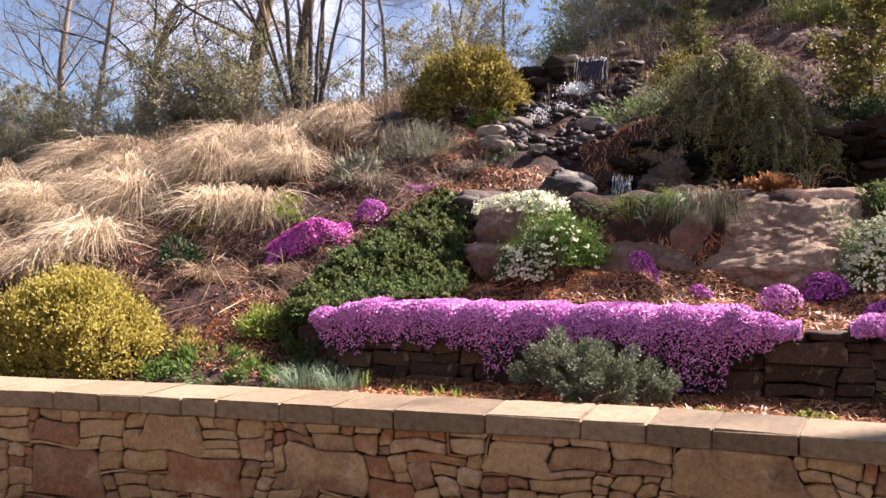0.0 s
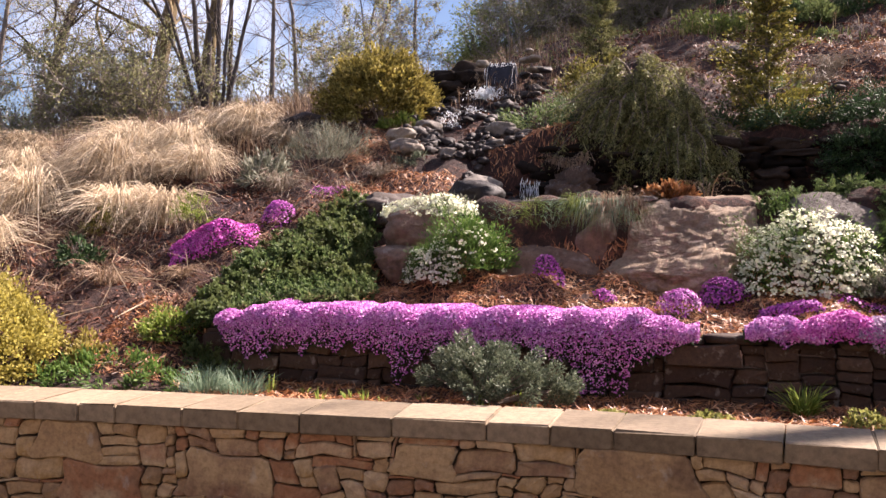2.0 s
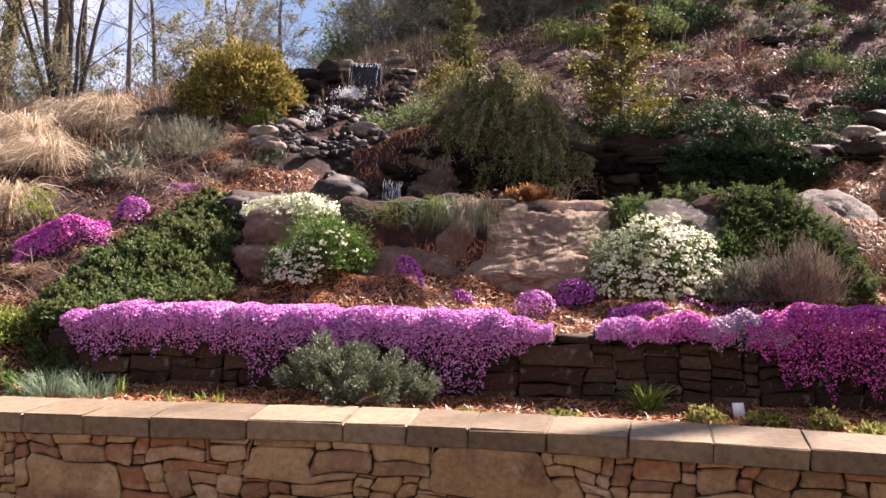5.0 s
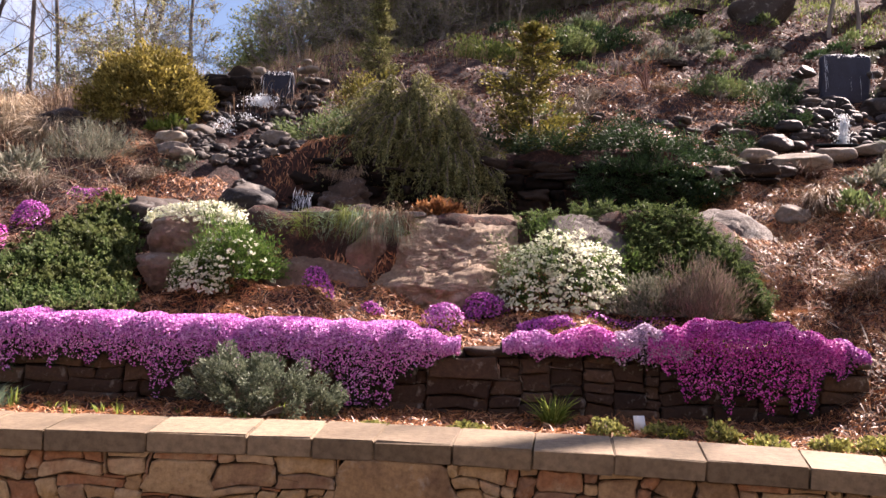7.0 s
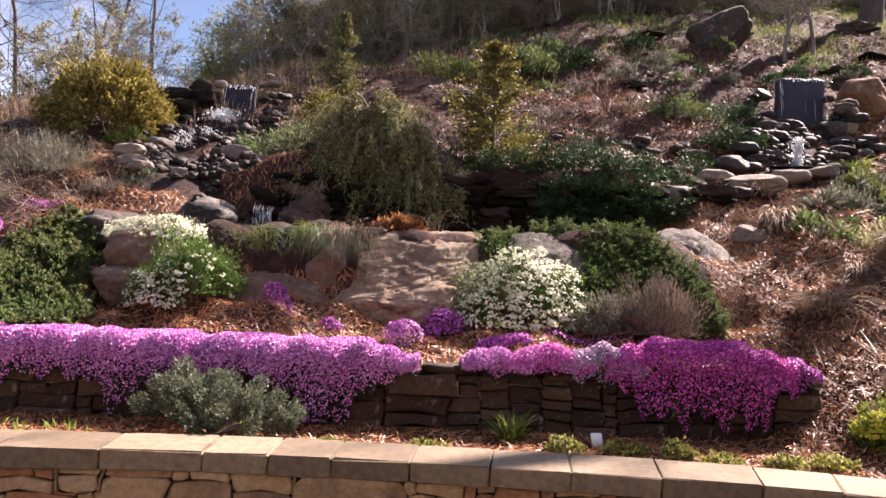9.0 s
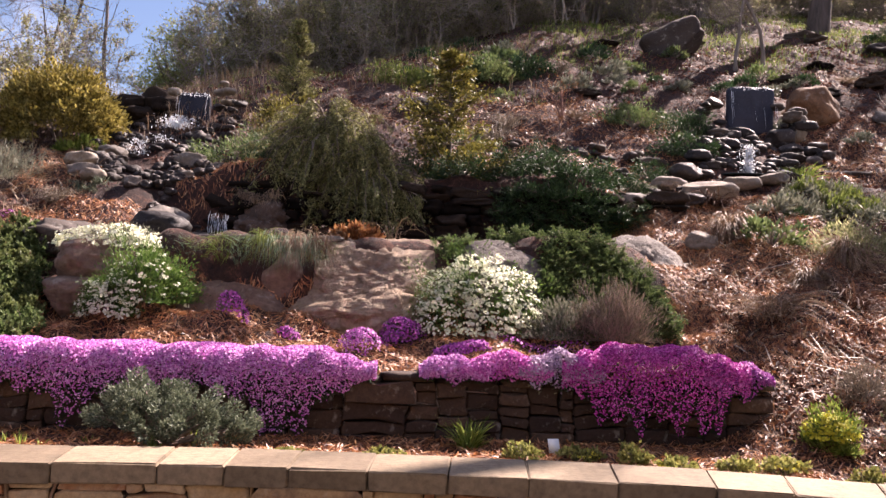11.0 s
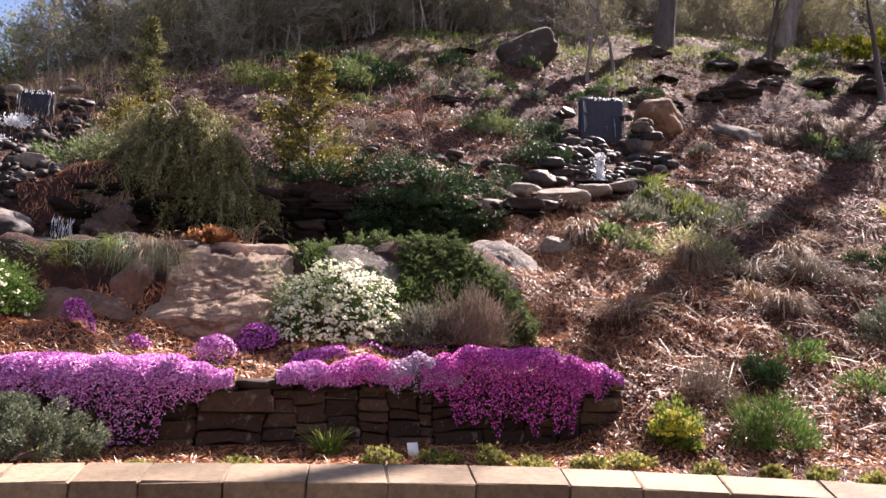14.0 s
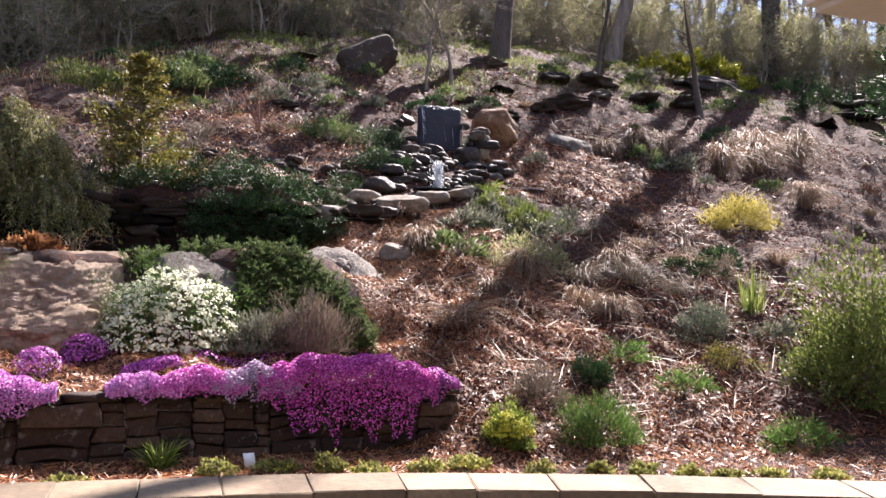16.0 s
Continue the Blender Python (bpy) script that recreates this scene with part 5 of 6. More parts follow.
def weeping_tree(at, reach, height, seed, label, material, count=70, name="weeping_conifer"):
    g = np.random.default_rng(seed)
    s = thing(name, at, label, "tree")
    limbs, p, way = [], [], []
    top = np.array([0, 0, height])
    part("trunk", [tube([(0, 0, -0.1), (0.03, 0, height * 0.4), (-0.03, 0, height * 0.8), top], [0.05, 0.045, 0.035, 0.02], 8)], BARK, s)
    for k in range(count):
        a, tall = (g.uniform(np.pi, 2 * np.pi) if k % 3 else g.uniform(0, 2 * np.pi)), g.uniform(0.4, 1.0)
        far = (0.5 + 0.7 * (1.0 - tall)) * g.uniform(0.45, 1.2)
        start = np.array([0, 0, height * tall])
        out = np.array([math.cos(a), math.sin(a) * 0.75, 0]) * reach * far
        u = np.linspace(0, 1, 9)[:, None]
        hang = g.uniform(0.05, 0.65)
        line = start + out * u ** 0.8 + np.array([0, 0, 1.0]) * (g.uniform(0.05, 0.35) * np.sin(u * 2.4) - hang * u ** 2.2)
        line = line + g.normal(size=line.shape) * 0.012
        limbs.append(tube(line, np.linspace(0.012, 0.003, 9), 4))
        for _ in range(9):
            w = g.uniform(0.3, 1)
            q = np.array([np.interp(w, u[:, 0], line[:, i]) for i in range(3)])
            n, fall = 34, g.uniform(0.08, 0.36) * (1.7 if k % 9 == 0 else 1)
            drift = unit(out) * g.uniform(0.0, 0.35) + g.normal(size=3) * 0.16
            t = g.uniform(0, 1, (n, 1))
            p.append(q + (drift * t + np.array([0, 0, -1.0]) * t ** 1.3) * fall + g.normal(size=(n, 3)) * 0.016)
            way.append(drift * 0.6 + np.array([0, 0, -0.7]) + g.normal(size=(n, 3)) * 0.6)
    p, way = np.concatenate(p), np.concatenate(way)
    low = -0.9
    p[:, 2] = np.maximum(p[:, 2], low)
    part("twig_growth", [joined(limbs)], TWIG, s)
    part("foliage", [leaves(p, way, 0.042 * g.uniform(0.6, 1.5, len(p)), 0.012, g=g)], material, s, "drooping needle sprays")


def conifer(at, radius, height, seed, label, material, tiers=16, name="conifer", leaf=(0.05, 0.018), each=9, per=90):
    """An upright conifer: whorls of branches with flat sprays."""
    g = np.random.default_rng(seed)
    s = thing(name, at, label, "tree")
    part("trunk", [tube([(0, 0, -0.1), (0.01, 0, height * 0.5), (0, 0, height)], [0.045, 0.03, 0.006], 8)], BARK_DARK, s)
    limbs, p, way = [], [], []
    for k in range(tiers):
        f = (k + 0.5) / tiers
        r = radius * (1 - f) ** 0.75 * g.uniform(0.75, 1.15) + 0.04
        for _ in range(each):
            a = g.uniform(0, 2 * np.pi)
            base = np.array([0, 0, height * f * 0.96])
            rr = r * g.uniform(0.35, 1.2)
            tip = base + np.array([math.cos(a) * rr, math.sin(a) * rr, rr * g.uniform(0.05, 0.5)])
            u = np.linspace(0, 1, 4)[:, None]
            line = base + (tip - base) * u + np.array([0, 0, -0.05]) * np.sin(u * 3)
            limbs.append(tube(line, np.linspace(0.01, 0.003, 4), 3))
            w = g.uniform(0.3, 1.05, per)[:, None]
            p.append(base + (tip - base) * w + g.normal(size=(per, 3)) * (0.05, 0.05, 0.03) * (0.5 + rr))
            way.append(unit(tip - base)[None] + g.normal(size=(per, 3)) * 0.6 + (0, 0, 0.1))
    p, way = np.concatenate(p), np.concatenate(way)
    part("twig_growth", [joined(limbs)], TWIG, s)
    part("foliage", [leaves(p, way, leaf[0] * g.uniform(0.6, 1.4, len(p)), leaf[1], g=g)], material, s)


def build_shrubs():
    shrub("golden_shrub", (-5.85, 6.45, 0.5), (0.88, 0.62, 0.86), "rounded golden-yellow leafy shrub behind the patio wall", "shrub", LF_GOLD, 460, 115, (0.032, 0.02), 61, clump_size=0.07, shell=0.86, lump=0.06)
    shrub("golden_shrub", (-4.75, 6.6, 0.62), (0.22, 0.2, 0.28), "small gold-green shrub in the leaf litter", "shrub", LF_OLDGOLD, 26, 50, (0.04, 0.02), 62)
    juniper((-1.33, 6.32, 0.53))
    shrub("candytuft", (0.92, 8.2, 1.3), (0.56, 0.45, 0.68), "big mound of white candytuft in full flower", "flowers", LF_MID, 90, 90, (0.035, 0.008), 63, flowers=(WHITE_FL, 760, 0.018, "white flower heads", -0.02))
    shrub("candytuft", (-1.98, 8.25, 1.45), (0.38, 0.32, 0.46), "green candytuft mound with few white flowers", "flowers", LF_MID, 120, 100, (0.038, 0.009), 64, upward=0.9, flowers=(WHITE_FL, 80, 0.018, "white flower heads", -0.05))
    shrub("candytuft", (-2.24, 8.06, 1.35), (0.24, 0.2, 0.32), "candytuft hanging over a brown rock", "flowers", LF_MID, 40, 60, (0.04, 0.008), 65, flowers=(WHITE_FL, 170, 0.018, "white flower heads", -0.05))
    shrub("candytuft", (-2.42, 8.7, 1.95), (0.48, 0.3, 0.2), "low white candytuft along a rock's top", "flowers", LF_SAGE, 40, 50, (0.035, 0.008), 66, flowers=(WHITE_FL, 380, 0.02, "white flower heads", 0.0))
    shrub("lavender", (2.05, 7.9, 1.26), (0.36, 0.28, 0.46), "dry grey-brown lavender bush", "shrub", LF_LAV, 110, 70, (0.07, 0.005), 67, upward=1.6, shell=0.4)
    shrub("lavender", (1.6, 7.95, 1.26), (0.28, 0.24, 0.34), "silvery grey-green sage bush", "shrub", LF_SAGE, 60, 60, (0.05, 0.01), 68, upward=1.0)
    shrub("euphorbia", (3.24, 6.38, 0.62), (0.19, 0.19, 0.27), "round acid-yellow spurge in flower", "flowers", LF_LIME, 60, 60, (0.04, 0.01), 69, upward=0.9, flowers=(YELLOW_FL, 260, 0.016, "acid yellow flower heads", 0.35))
    shrub("green_shrub", (4.03, 6.4, 0.62), (0.34, 0.3, 0.36), "loose feathery green shrub", "shrub", LF_MID, 60, 70, (0.055, 0.007), 70, upward=1.0)
    shrub("evergreen_shrub", (4.46, 7.25, 1.0), (0.22, 0.2, 0.28), "dark green clipped evergreen", "shrub", LF_DARK, 50, 70, (0.04, 0.008), 71, upward=1.2)
    shrub("juniper_shrub", (6.4, 8.2, 1.36), (0.32, 0.28, 0.42), "dark blue-grey juniper on the bank", "shrub", LF_BLUE, 60, 80, (0.035, 0.008), 72)
    shrub("golden_shrub", (9.75, 11.75, 2.98), (0.52, 0.45, 0.55), "golden thread-leaf cypress on the slope", "shrub", LF_GOLD, 90, 80, (0.05, 0.012), 73, upward=0.6)
    shrub("green_shrub", (7.5, 6.9, 0.8), (0.95, 0.75, 1.45), "tall fresh green leafy shrub at the garden's edge", "shrub", LF_SPRINGGREEN, 280, 70, (0.055, 0.022), 74, clump_size=0.09, shell=0.35, upward=0.8)
    shrub("brown_shrub", (3.8, 6.95, 0.88), (0.24, 0.2, 0.28), "dry grey-brown twiggy shrub", "shrub", LF_LAV, 36, 45, (0.06, 0.006), 75, upward=0.9)
    shrub("grey_shrub", (7.75, 9.6, 2.08), (0.28, 0.22, 0.3), "dry grey shrub on the bank", "shrub", LF_LAV, 30, 45, (0.06, 0.006), 76, upward=0.9)
    shrub("green_shrub", (6.1, 7.4, 1.12), (0.3, 0.25, 0.22), "low olive-green mat beside a tan stone", "groundcover", LF_OLIVE, 30, 50, (0.035, 0.012), 77)
    shrub("green_shrub", (5.0, 7.6, 1.2), (0.32, 0.25, 0.2), "sparse green sprouts in leaf litter", "groundcover", LF_MID, 26, 30, (0.05, 0.014), 78)
    shrub("green_shrub", (5.3, 7.0, 0.95), (0.3, 0.22, 0.2), "sparse green sprouts in leaf litter", "groundcover", LF_MID, 22, 30, (0.05, 0.014), 79)
    shrub("green_shrub", (5.75, 6.05, 0.53), (0.36, 0.2, 0.25), "low dull green shrub behind the coping", "shrub", LF_MID, 40, 50, (0.04, 0.012), 80)
    shrub("yellow_green_shrub", (5.15, 9.75, 2.1), (0.5, 0.35, 0.5), "yellow-green twiggy shrub on the slope", "shrub", LF_SPRING, 60, 50, (0.05, 0.012), 81, upward=1.1)
    shrub("forsythia", (-4.45, 13.0, 3.45), (0.88, 0.7, 1.04), "rounded old-gold forsythia bush near the waterfall", "shrub", LF_OLDGOLD, 380, 75, (0.06, 0.026), 82, clump_size=0.07, shell=0.82, lump=0.08)
    shrub("lime_perennial", (-3.98, 12.4, 3.3), (0.28, 0.2, 0.22), "fresh lime-green perennial under the forsythia", "plant", LF_LIME, 24, 40, (0.09, 0.03), 83, upward=1.2)
    shrub("rusty_fern", (-0.2, 9.05, 2.1), (0.22, 0.16, 0.13), "rusty brown dead fern at the pond's edge", "plant", LF_RUST, 34, 40, (0.07, 0.025), 84)
    shrub("olive_shrub", (-6.15, 8.85, 1.72), (0.24, 0.2, 0.4), "small olive shrub among dry grass", "shrub", LF_OLIVE, 30, 45, (0.045, 0.015), 85)
    shrub("olive_shrub", (-5.25, 9.1, 1.85), (0.2, 0.18, 0.4), "small green conifer sprout among dry grass", "shrub", LF_LIME, 18, 40, (0.045, 0.01), 86, upward=1.2)
    shrub("dark_shrub", (-6.0, 8.2, 1.45), (0.2, 0.2, 0.3), "dark green sapling on the bank", "shrub", LF_DARK, 20, 40, (0.05, 0.02), 87)
    shrub("low_shrub", (-4.2, 6.95, 0.85), (0.26, 0.2, 0.26), "yellow-green low shrub in the mulch", "shrub", LF_LIME, 36, 50, (0.04, 0.016), 88)
    shrub("grey_shrub", (-4.6, 11.3, 2.75), (0.65, 0.45, 0.45), "grey-green dry brushy plants on the bank", "shrub", LF_SAGE, 60, 45, (0.1, 0.006), 89, upward=1.0)
    shrub("grey_shrub", (-5.0, 10.4, 2.4), (0.3, 0.3, 0.3), "grey-green mullein rosette on the bank", "plant", LF_SAGE, 24, 40, (0.1, 0.02), 90)
    shrub("blue_fescue", (-3.3, 11.0, 2.62), (0.28, 0.22, 0.16), "blue-grey cushion beside the stream", "plant", LF_BLUE, 26, 40, (0.08, 0.008), 91)
    shrub("rhododendron", (0.4, 16.4, 5.25), (0.6, 0.4, 0.42), "green rhododendron with pale flowers on the upper slope", "shrub", LF_SPRINGGREEN, 60, 60, (0.06, 0.022), 92)
    shrub("rhododendron", (1.75, 16.8, 5.45), (0.7, 0.5, 0.5), "dark green rhododendron on the upper slope", "shrub", LF_CARPET, 80, 60, (0.065, 0.024), 93)
    shrub("rhododendron", (2.5, 17.0, 5.6), (0.6, 0.45, 0.45), "dark green rhododendron on the upper slope", "shrub", LF_DARK, 70, 60, (0.065, 0.024), 94)
    shrub("red_twig_shrub", (2.75, 14.3, 4.35), (0.5, 0.35, 0.75), "bare reddish twiggy shrub", "shrub", LF_RUST, 40, 14, (0.05, 0.01), 95, stem=TWIG_RED)
    # darker leaves than its neighbours', for the shade above the pond
    shrub("low_juniper", (2.05, 10.85, 2.75), (0.75, 0.3, 0.22), "low green juniper over the ledge stones, shade in its leaf colour", "shrub", LF_DARK, 60, 60, (0.05, 0.012), 96)
    shrub("low_juniper", (3.9, 14.4, 4.35), (0.6, 0.4, 0.35), "green juniper beside the waterfall", "shrub", LF_CARPET, 60, 50, (0.05, 0.014), 97)
    shrub("low_juniper", (4.6, 13.9, 4.15), (0.5, 0.35, 0.4), "dark green juniper beside the waterfall", "shrub", LF_DARK, 50, 60, (0.05, 0.012), 98)
    shrub("low_juniper", (-1.75, 11.9, 3.2), (0.6, 0.4, 0.35), "creeping green juniper above the pond", "shrub", LF_CARPET, 60, 60, (0.05, 0.012), 99)
    shrub("grey_shrub", (3.3, 11.75, 2.98), (0.24, 0.2, 0.18), "silvery mound beside the pool stones", "plant", LF_SAGE, 20, 40, (0.05, 0.014), 100)
    drape("creeping_juniper", [(1.48, 1.75), (1.62, 2.2), (1.95, 2.27), (2.2, 2.15), (2.42, 1.9), (2.62, 1.55), (2.68, 1.3), (1.5, 1.32)], on_rocks(7.95, 0.95), "dark green creeping juniper draped over the boulders", LF_JUNIPER, 101, 2100, 64, (0.022, 0.008), 0.085, deep=0.04)
    drape("creeping_juniper", [(0.55, 1.97), (0.6, 2.08), (1.0, 2.16), (1.6, 2.24), (1.95, 2.27), (1.6, 2.16), (1.0, 2.08), (0.85, 1.96)], on_rocks(8.05, 0.95), "dark green creeping juniper along the pond rocks", LF_JUNIPER, 102, 420, 64, (0.022, 0.008), 0.085, deep=0.03)
    # dark leaves hung here to deepen the ledge's shade
    drape("trailing_juniper", [(1.25, 2.72), (2.0, 2.8), (3.2, 2.86), (3.2, 2.5), (2.6, 2.36), (2.1, 2.46), (1.7, 2.36), (1.4, 2.58)], lambda a, b: (np.stack([a, 10.74 + 0.26 * np.maximum(b - 2.7, 0) / 0.25 + 0.05 * np.sin(a * 7), b], -1), np.repeat(unit(np.array([0.0, -1.0, 0.6]))[None], len(a), 0)), "evergreen trailing over the ledge stones, shade in its leaf colour", LF_DARK, 121, 330, 40, (0.04, 0.012), 0.15, (0, -0.25, -0.75), 0.09, 0.1)
    drape("groundcover", [(-3.46, 9.4), (-3.95, 8.6), (-4.12, 7.6), (-4.0, 6.85), (-3.7, 6.75), (-3.45, 7.1), (-2.68, 7.4), (-3.08, 8.8), (-3.2, 9.3)], on_ground(0.07), "dense dark green evergreen groundcover on the bank", LF_CARPET, 103, 2300, leaf=(0.034, 0.02), flow=(0.1, -0.4, 0.0))
    carpet("groundcover", -3.95, -3.35, 6.55, 7.4, 0.1, "dark green groundcover at the wall's end", LF_CARPET, 104, 6000, (0.035, 0.015))
    carpet("groundcover", 4.9, 6.9, 10.9, 12.1, 0.16, "grey-green low perennials below the upper pool", LF_SAGE, 105, 5500, (0.07, 0.018))
    carpet("groundcover", 5.0, 6.6, 11.0, 12.0, 0.2, "green low perennials below the upper pool", LF_SPRINGGREEN, 106, 2200, (0.08, 0.02))
    carpet("moss_bed", 15.2, 19.4, 21.9, 23.2, 0.65, "sunlit yellow-green moss on a bank in the woods", LF_MOSS, 107, 9000, (0.1, 0.05))
    carpet("groundcover", -5.0, -3.5, 6.0, 6.5, 0.1, "low green sprouts behind the coping", LF_MID, 108, 1600, (0.05, 0.016))
    weeping_tree((-0.66, 11.25, 2.78), 1.1, 0.9, 111, "weeping olive-green conifer hanging over the pond", LF_WEEP, 190)
    weeping_tree((-0.15, 10.98, 2.42), 0.85, 0.72, 115, "lower weeping olive-green conifer over the ledge", LF_WEEP, 90)
    conifer((0.82, 11.6, 2.75), 0.82, 2.0, 112, "olive-gold young conifer above the ledge wall", LF_OLIVE, 14, "conifer", (0.05, 0.022), 9, 110)
    conifer((-1.5, 15.5, 4.7), 0.4, 1.45, 113, "slim golden conifer on the hill", LF_WEEP, 11)
    shrub("golden_shrub", (-1.35, 13.2, 3.75), (0.55, 0.4, 0.55), "olive-gold conifer shrub behind the weeping tree", "shrub", LF_OLIVE, 60, 60, (0.05, 0.018), 114)


def build_small_plants():
    g = np.random.default_rng(9)
    for k, (x, y, w, h) in enumerate([(1.08, 6.24, 0.28, 0.14), (1.45, 6.22, 0.31, 0.13), (1.77, 6.12, 0.22, 0.17), (2.02, 5.98, 0.28, 0.1), (2.4, 5.93, 0.26, 0.15), (2.72, 5.95, 0.3, 0.18), (3.14, 5.68, 0.24, 0.17), (3.6, 5.66, 0.2, 0.13), (3.85, 5.48, 0.26, 0.13), (4.15, 5.38, 0.24, 0.12), (4.42, 5.3, 0.2, 0.1), (4.77, 5.28, 0.26, 0.1), (5.15, 5.1, 0.3, 0.1), (0.1, 6.2, 0.3, 0.05), (-0.5, 6.15, 0.2, 0.05)]):
        shrub("stonecrop", on_soil(x, y), (w / 2, w / 2.4, h * 0.62), "yellow-green stonecrop cushion behind the coping", "plant", LF_STONECROP, 26, 30, (0.026, 0.018), 200 + k, group="stonecrops along the coping", flowers=(YELLOW_FL, 30, 0.01, "yellow tips", 0.4) if k % 2 else None)
    tuft("daylily", on_soil(0.71, 6.52), "fresh green strap-leaved tuft in the mulch", LF_LIME, 170, 0.2, 0.13, 221, 0.013, 0.3, 0.07, category="plant")
    tuft("daylily", on_soil(2.6, 10.9), "fresh lime strap-leaved tuft beside the pool stones", LF_LIME, 130, 0.22, 0.25, 222, 0.014, 0.6, 0.1, category="plant")
    tuft("daylily", on_soil(5.75, 12.4), "fresh lime strap-leaved tuft beside the pool stones", LF_LIME, 130, 0.24, 0.22, 223, 0.014, 0.6, 0.1, category="plant")
    tuft("iris", on_soil(7.4, 8.6), "upright green iris leaves", GRASS, 60, 0.5, 0.12, 224, 0.02, 0.2, 0.15, category="plant")
    tuft("blue_fescue", on_soil(-3.5, 6.3), "silvery blue-green grass behind the coping", BLUEGRASS, 420, 0.2, 0.12, 225, 0.006, 0.4, 0.16)
    tuft("blue_fescue", on_soil(-3.2, 6.3), "silvery blue-green grass behind the coping", BLUEGRASS, 360, 0.17, 0.12, 226, 0.006, 0.4, 0.16)
    for k in range(9):
        tuft("pond_grass", (-1.75 + 0.16 * k + g.uniform(-0.05, 0.05), 8.66, 1.99), "pale green fine grass along the pond's lip", GRASS if k % 3 else BLUEGRASS, 150, 0.08, 0.14, 230 + k, 0.004, 0.9, 0.09, 0.9, group="grass along the pond")
    for k in range(5):
        tuft("hanging_grass", (-0.98 + 0.12 * k, 8.3, 2.0 - 0.03 * (k % 2)), "pale grass hanging between the boulders", (GRASS, BLUEGRASS, STRAW_DIM, BLUEGRASS, STRAW_DIM)[k], 150, 0.05, 0.2, 240 + k, 0.005, 11.0, 0.09, 1.2, group="grass along the pond")
    for k in range(3):
        tuft("hanging_grass", (-1.52 + 0.17 * k, 10.42, 2.62 - 0.05 * (k % 2)), "brown dead grass hanging over the upright rock", STRAW_DIM, 60, 0.07, 0.14, 1245 + k, 0.005, 5.0, 0.07, 1.0, group="grass along the pond")
    tuft("pale_sedge", (0.15, 9.3, 2.1), "pale arching sedge at the pond", STRAW_DIM, 30, 0.3, 0.3, 244, 0.006, 1.2, 0.06)
    for k in range(12):
        x = g.uniform(-3.0, -0.9)
        tuft("sprout", on_soil(x, g.uniform(6.0, 6.4)), "small green sprout in the mulch", LF_LIME, 14, g.uniform(0.06, 0.16), 0.04, 250 + k, 0.014, 0.3, 0.03, category="plant", group="sprouts in the lower bed")
    # bleached grasses on the bank
    spots = [(-7.5, 11.5, 1.1), (-8.6, 10.5, 1.05), (-8.0, 8.9, 1.05), (-6.3, 9.3, 1.1), (-5.75, 9.35, 0.9), (-6.1, 12.2, 0.95), (-10.2, 11.0, 0.9), (-7.2, 8.3, 1.0), (-7.0, 10.2, 1.1), (-9.2, 9.4, 1.0), (-8.2, 7.7, 1.0), (-6.6, 11.2, 1.0), (-9.4, 11.6, 0.9), (-7.9, 12.4, 0.9), (-6.9, 12.7, 0.9), (-9.0, 8.3, 1.0), (-10.2, 9.6, 1.0), (-7.7, 9.6, 1.0), (-5.9, 10.4, 0.8), (-9.9, 8.4, 1.0), (-5.4, 12.0, 0.7), (-10.8, 10.4, 0.9)]
    spots += [(x, y, g.uniform(0.5, 0.85)) for x, y in zip(g.uniform(-10.5, -5.6, 26), g.uniform(7.6, 12.6, 26))]
    for k, (x, y, s) in enumerate(spots):
        tuft("dry_grass", on_soil(x, y), "bleached dry fountain grass hanging downhill", STRAW, 620, g.uniform(0.26, 0.42) * s, g.uniform(0.55, 0.9) * s, 1260 + k, 0.009, g.uniform(2.6, 3.8), 0.13, g.uniform(0.5, 1.5), group="dry grass on the bank")
    right = [(10.2, 15.2, 0.8), (10.9, 15.3, 0.8), (11.7, 14.6, 1.1), (12.6, 14.7, 1.1), (14.1, 15.2, 1.2), (12.2, 12.9, 0.8), (13.2, 15.4, 1.2), (9.5, 15.2, 0.6), (5.0, 9.6, 0.5), (4.3, 9.0, 0.45), (3.9, 10.2, 0.4), (6.4, 9.9, 0.5), (5.6, 8.7, 0.4)]
    for k, (x, y, s) in enumerate(right):
        tuft("dry_grass", on_soil(x, y), "dry grass clump on the slope", STRAW_DIM, 420, 0.45 * s, 0.7 * s, 290 + k, 0.01, 3.0, 0.12, 1.0, group="dry grass on the slope")
    tag = thing("plant_label", on_soil(1.29, 6.33), "blank white plastic plant label stuck in the mulch", "label")
    part("card", [box_chunk(-0.04, 0.04, -0.002, 0.002, 0.02, 0.12)], TAGWHITE, tag)
    part("stake", [box_chunk(-0.006, 0.006, 0.003, 0.006, -0.05, 0.04)], TAGWHITE, tag)
    tag.rotation_euler = (radians(-25), 0, radians(12))


build_phlox()
build_shrubs()
build_small_plants()
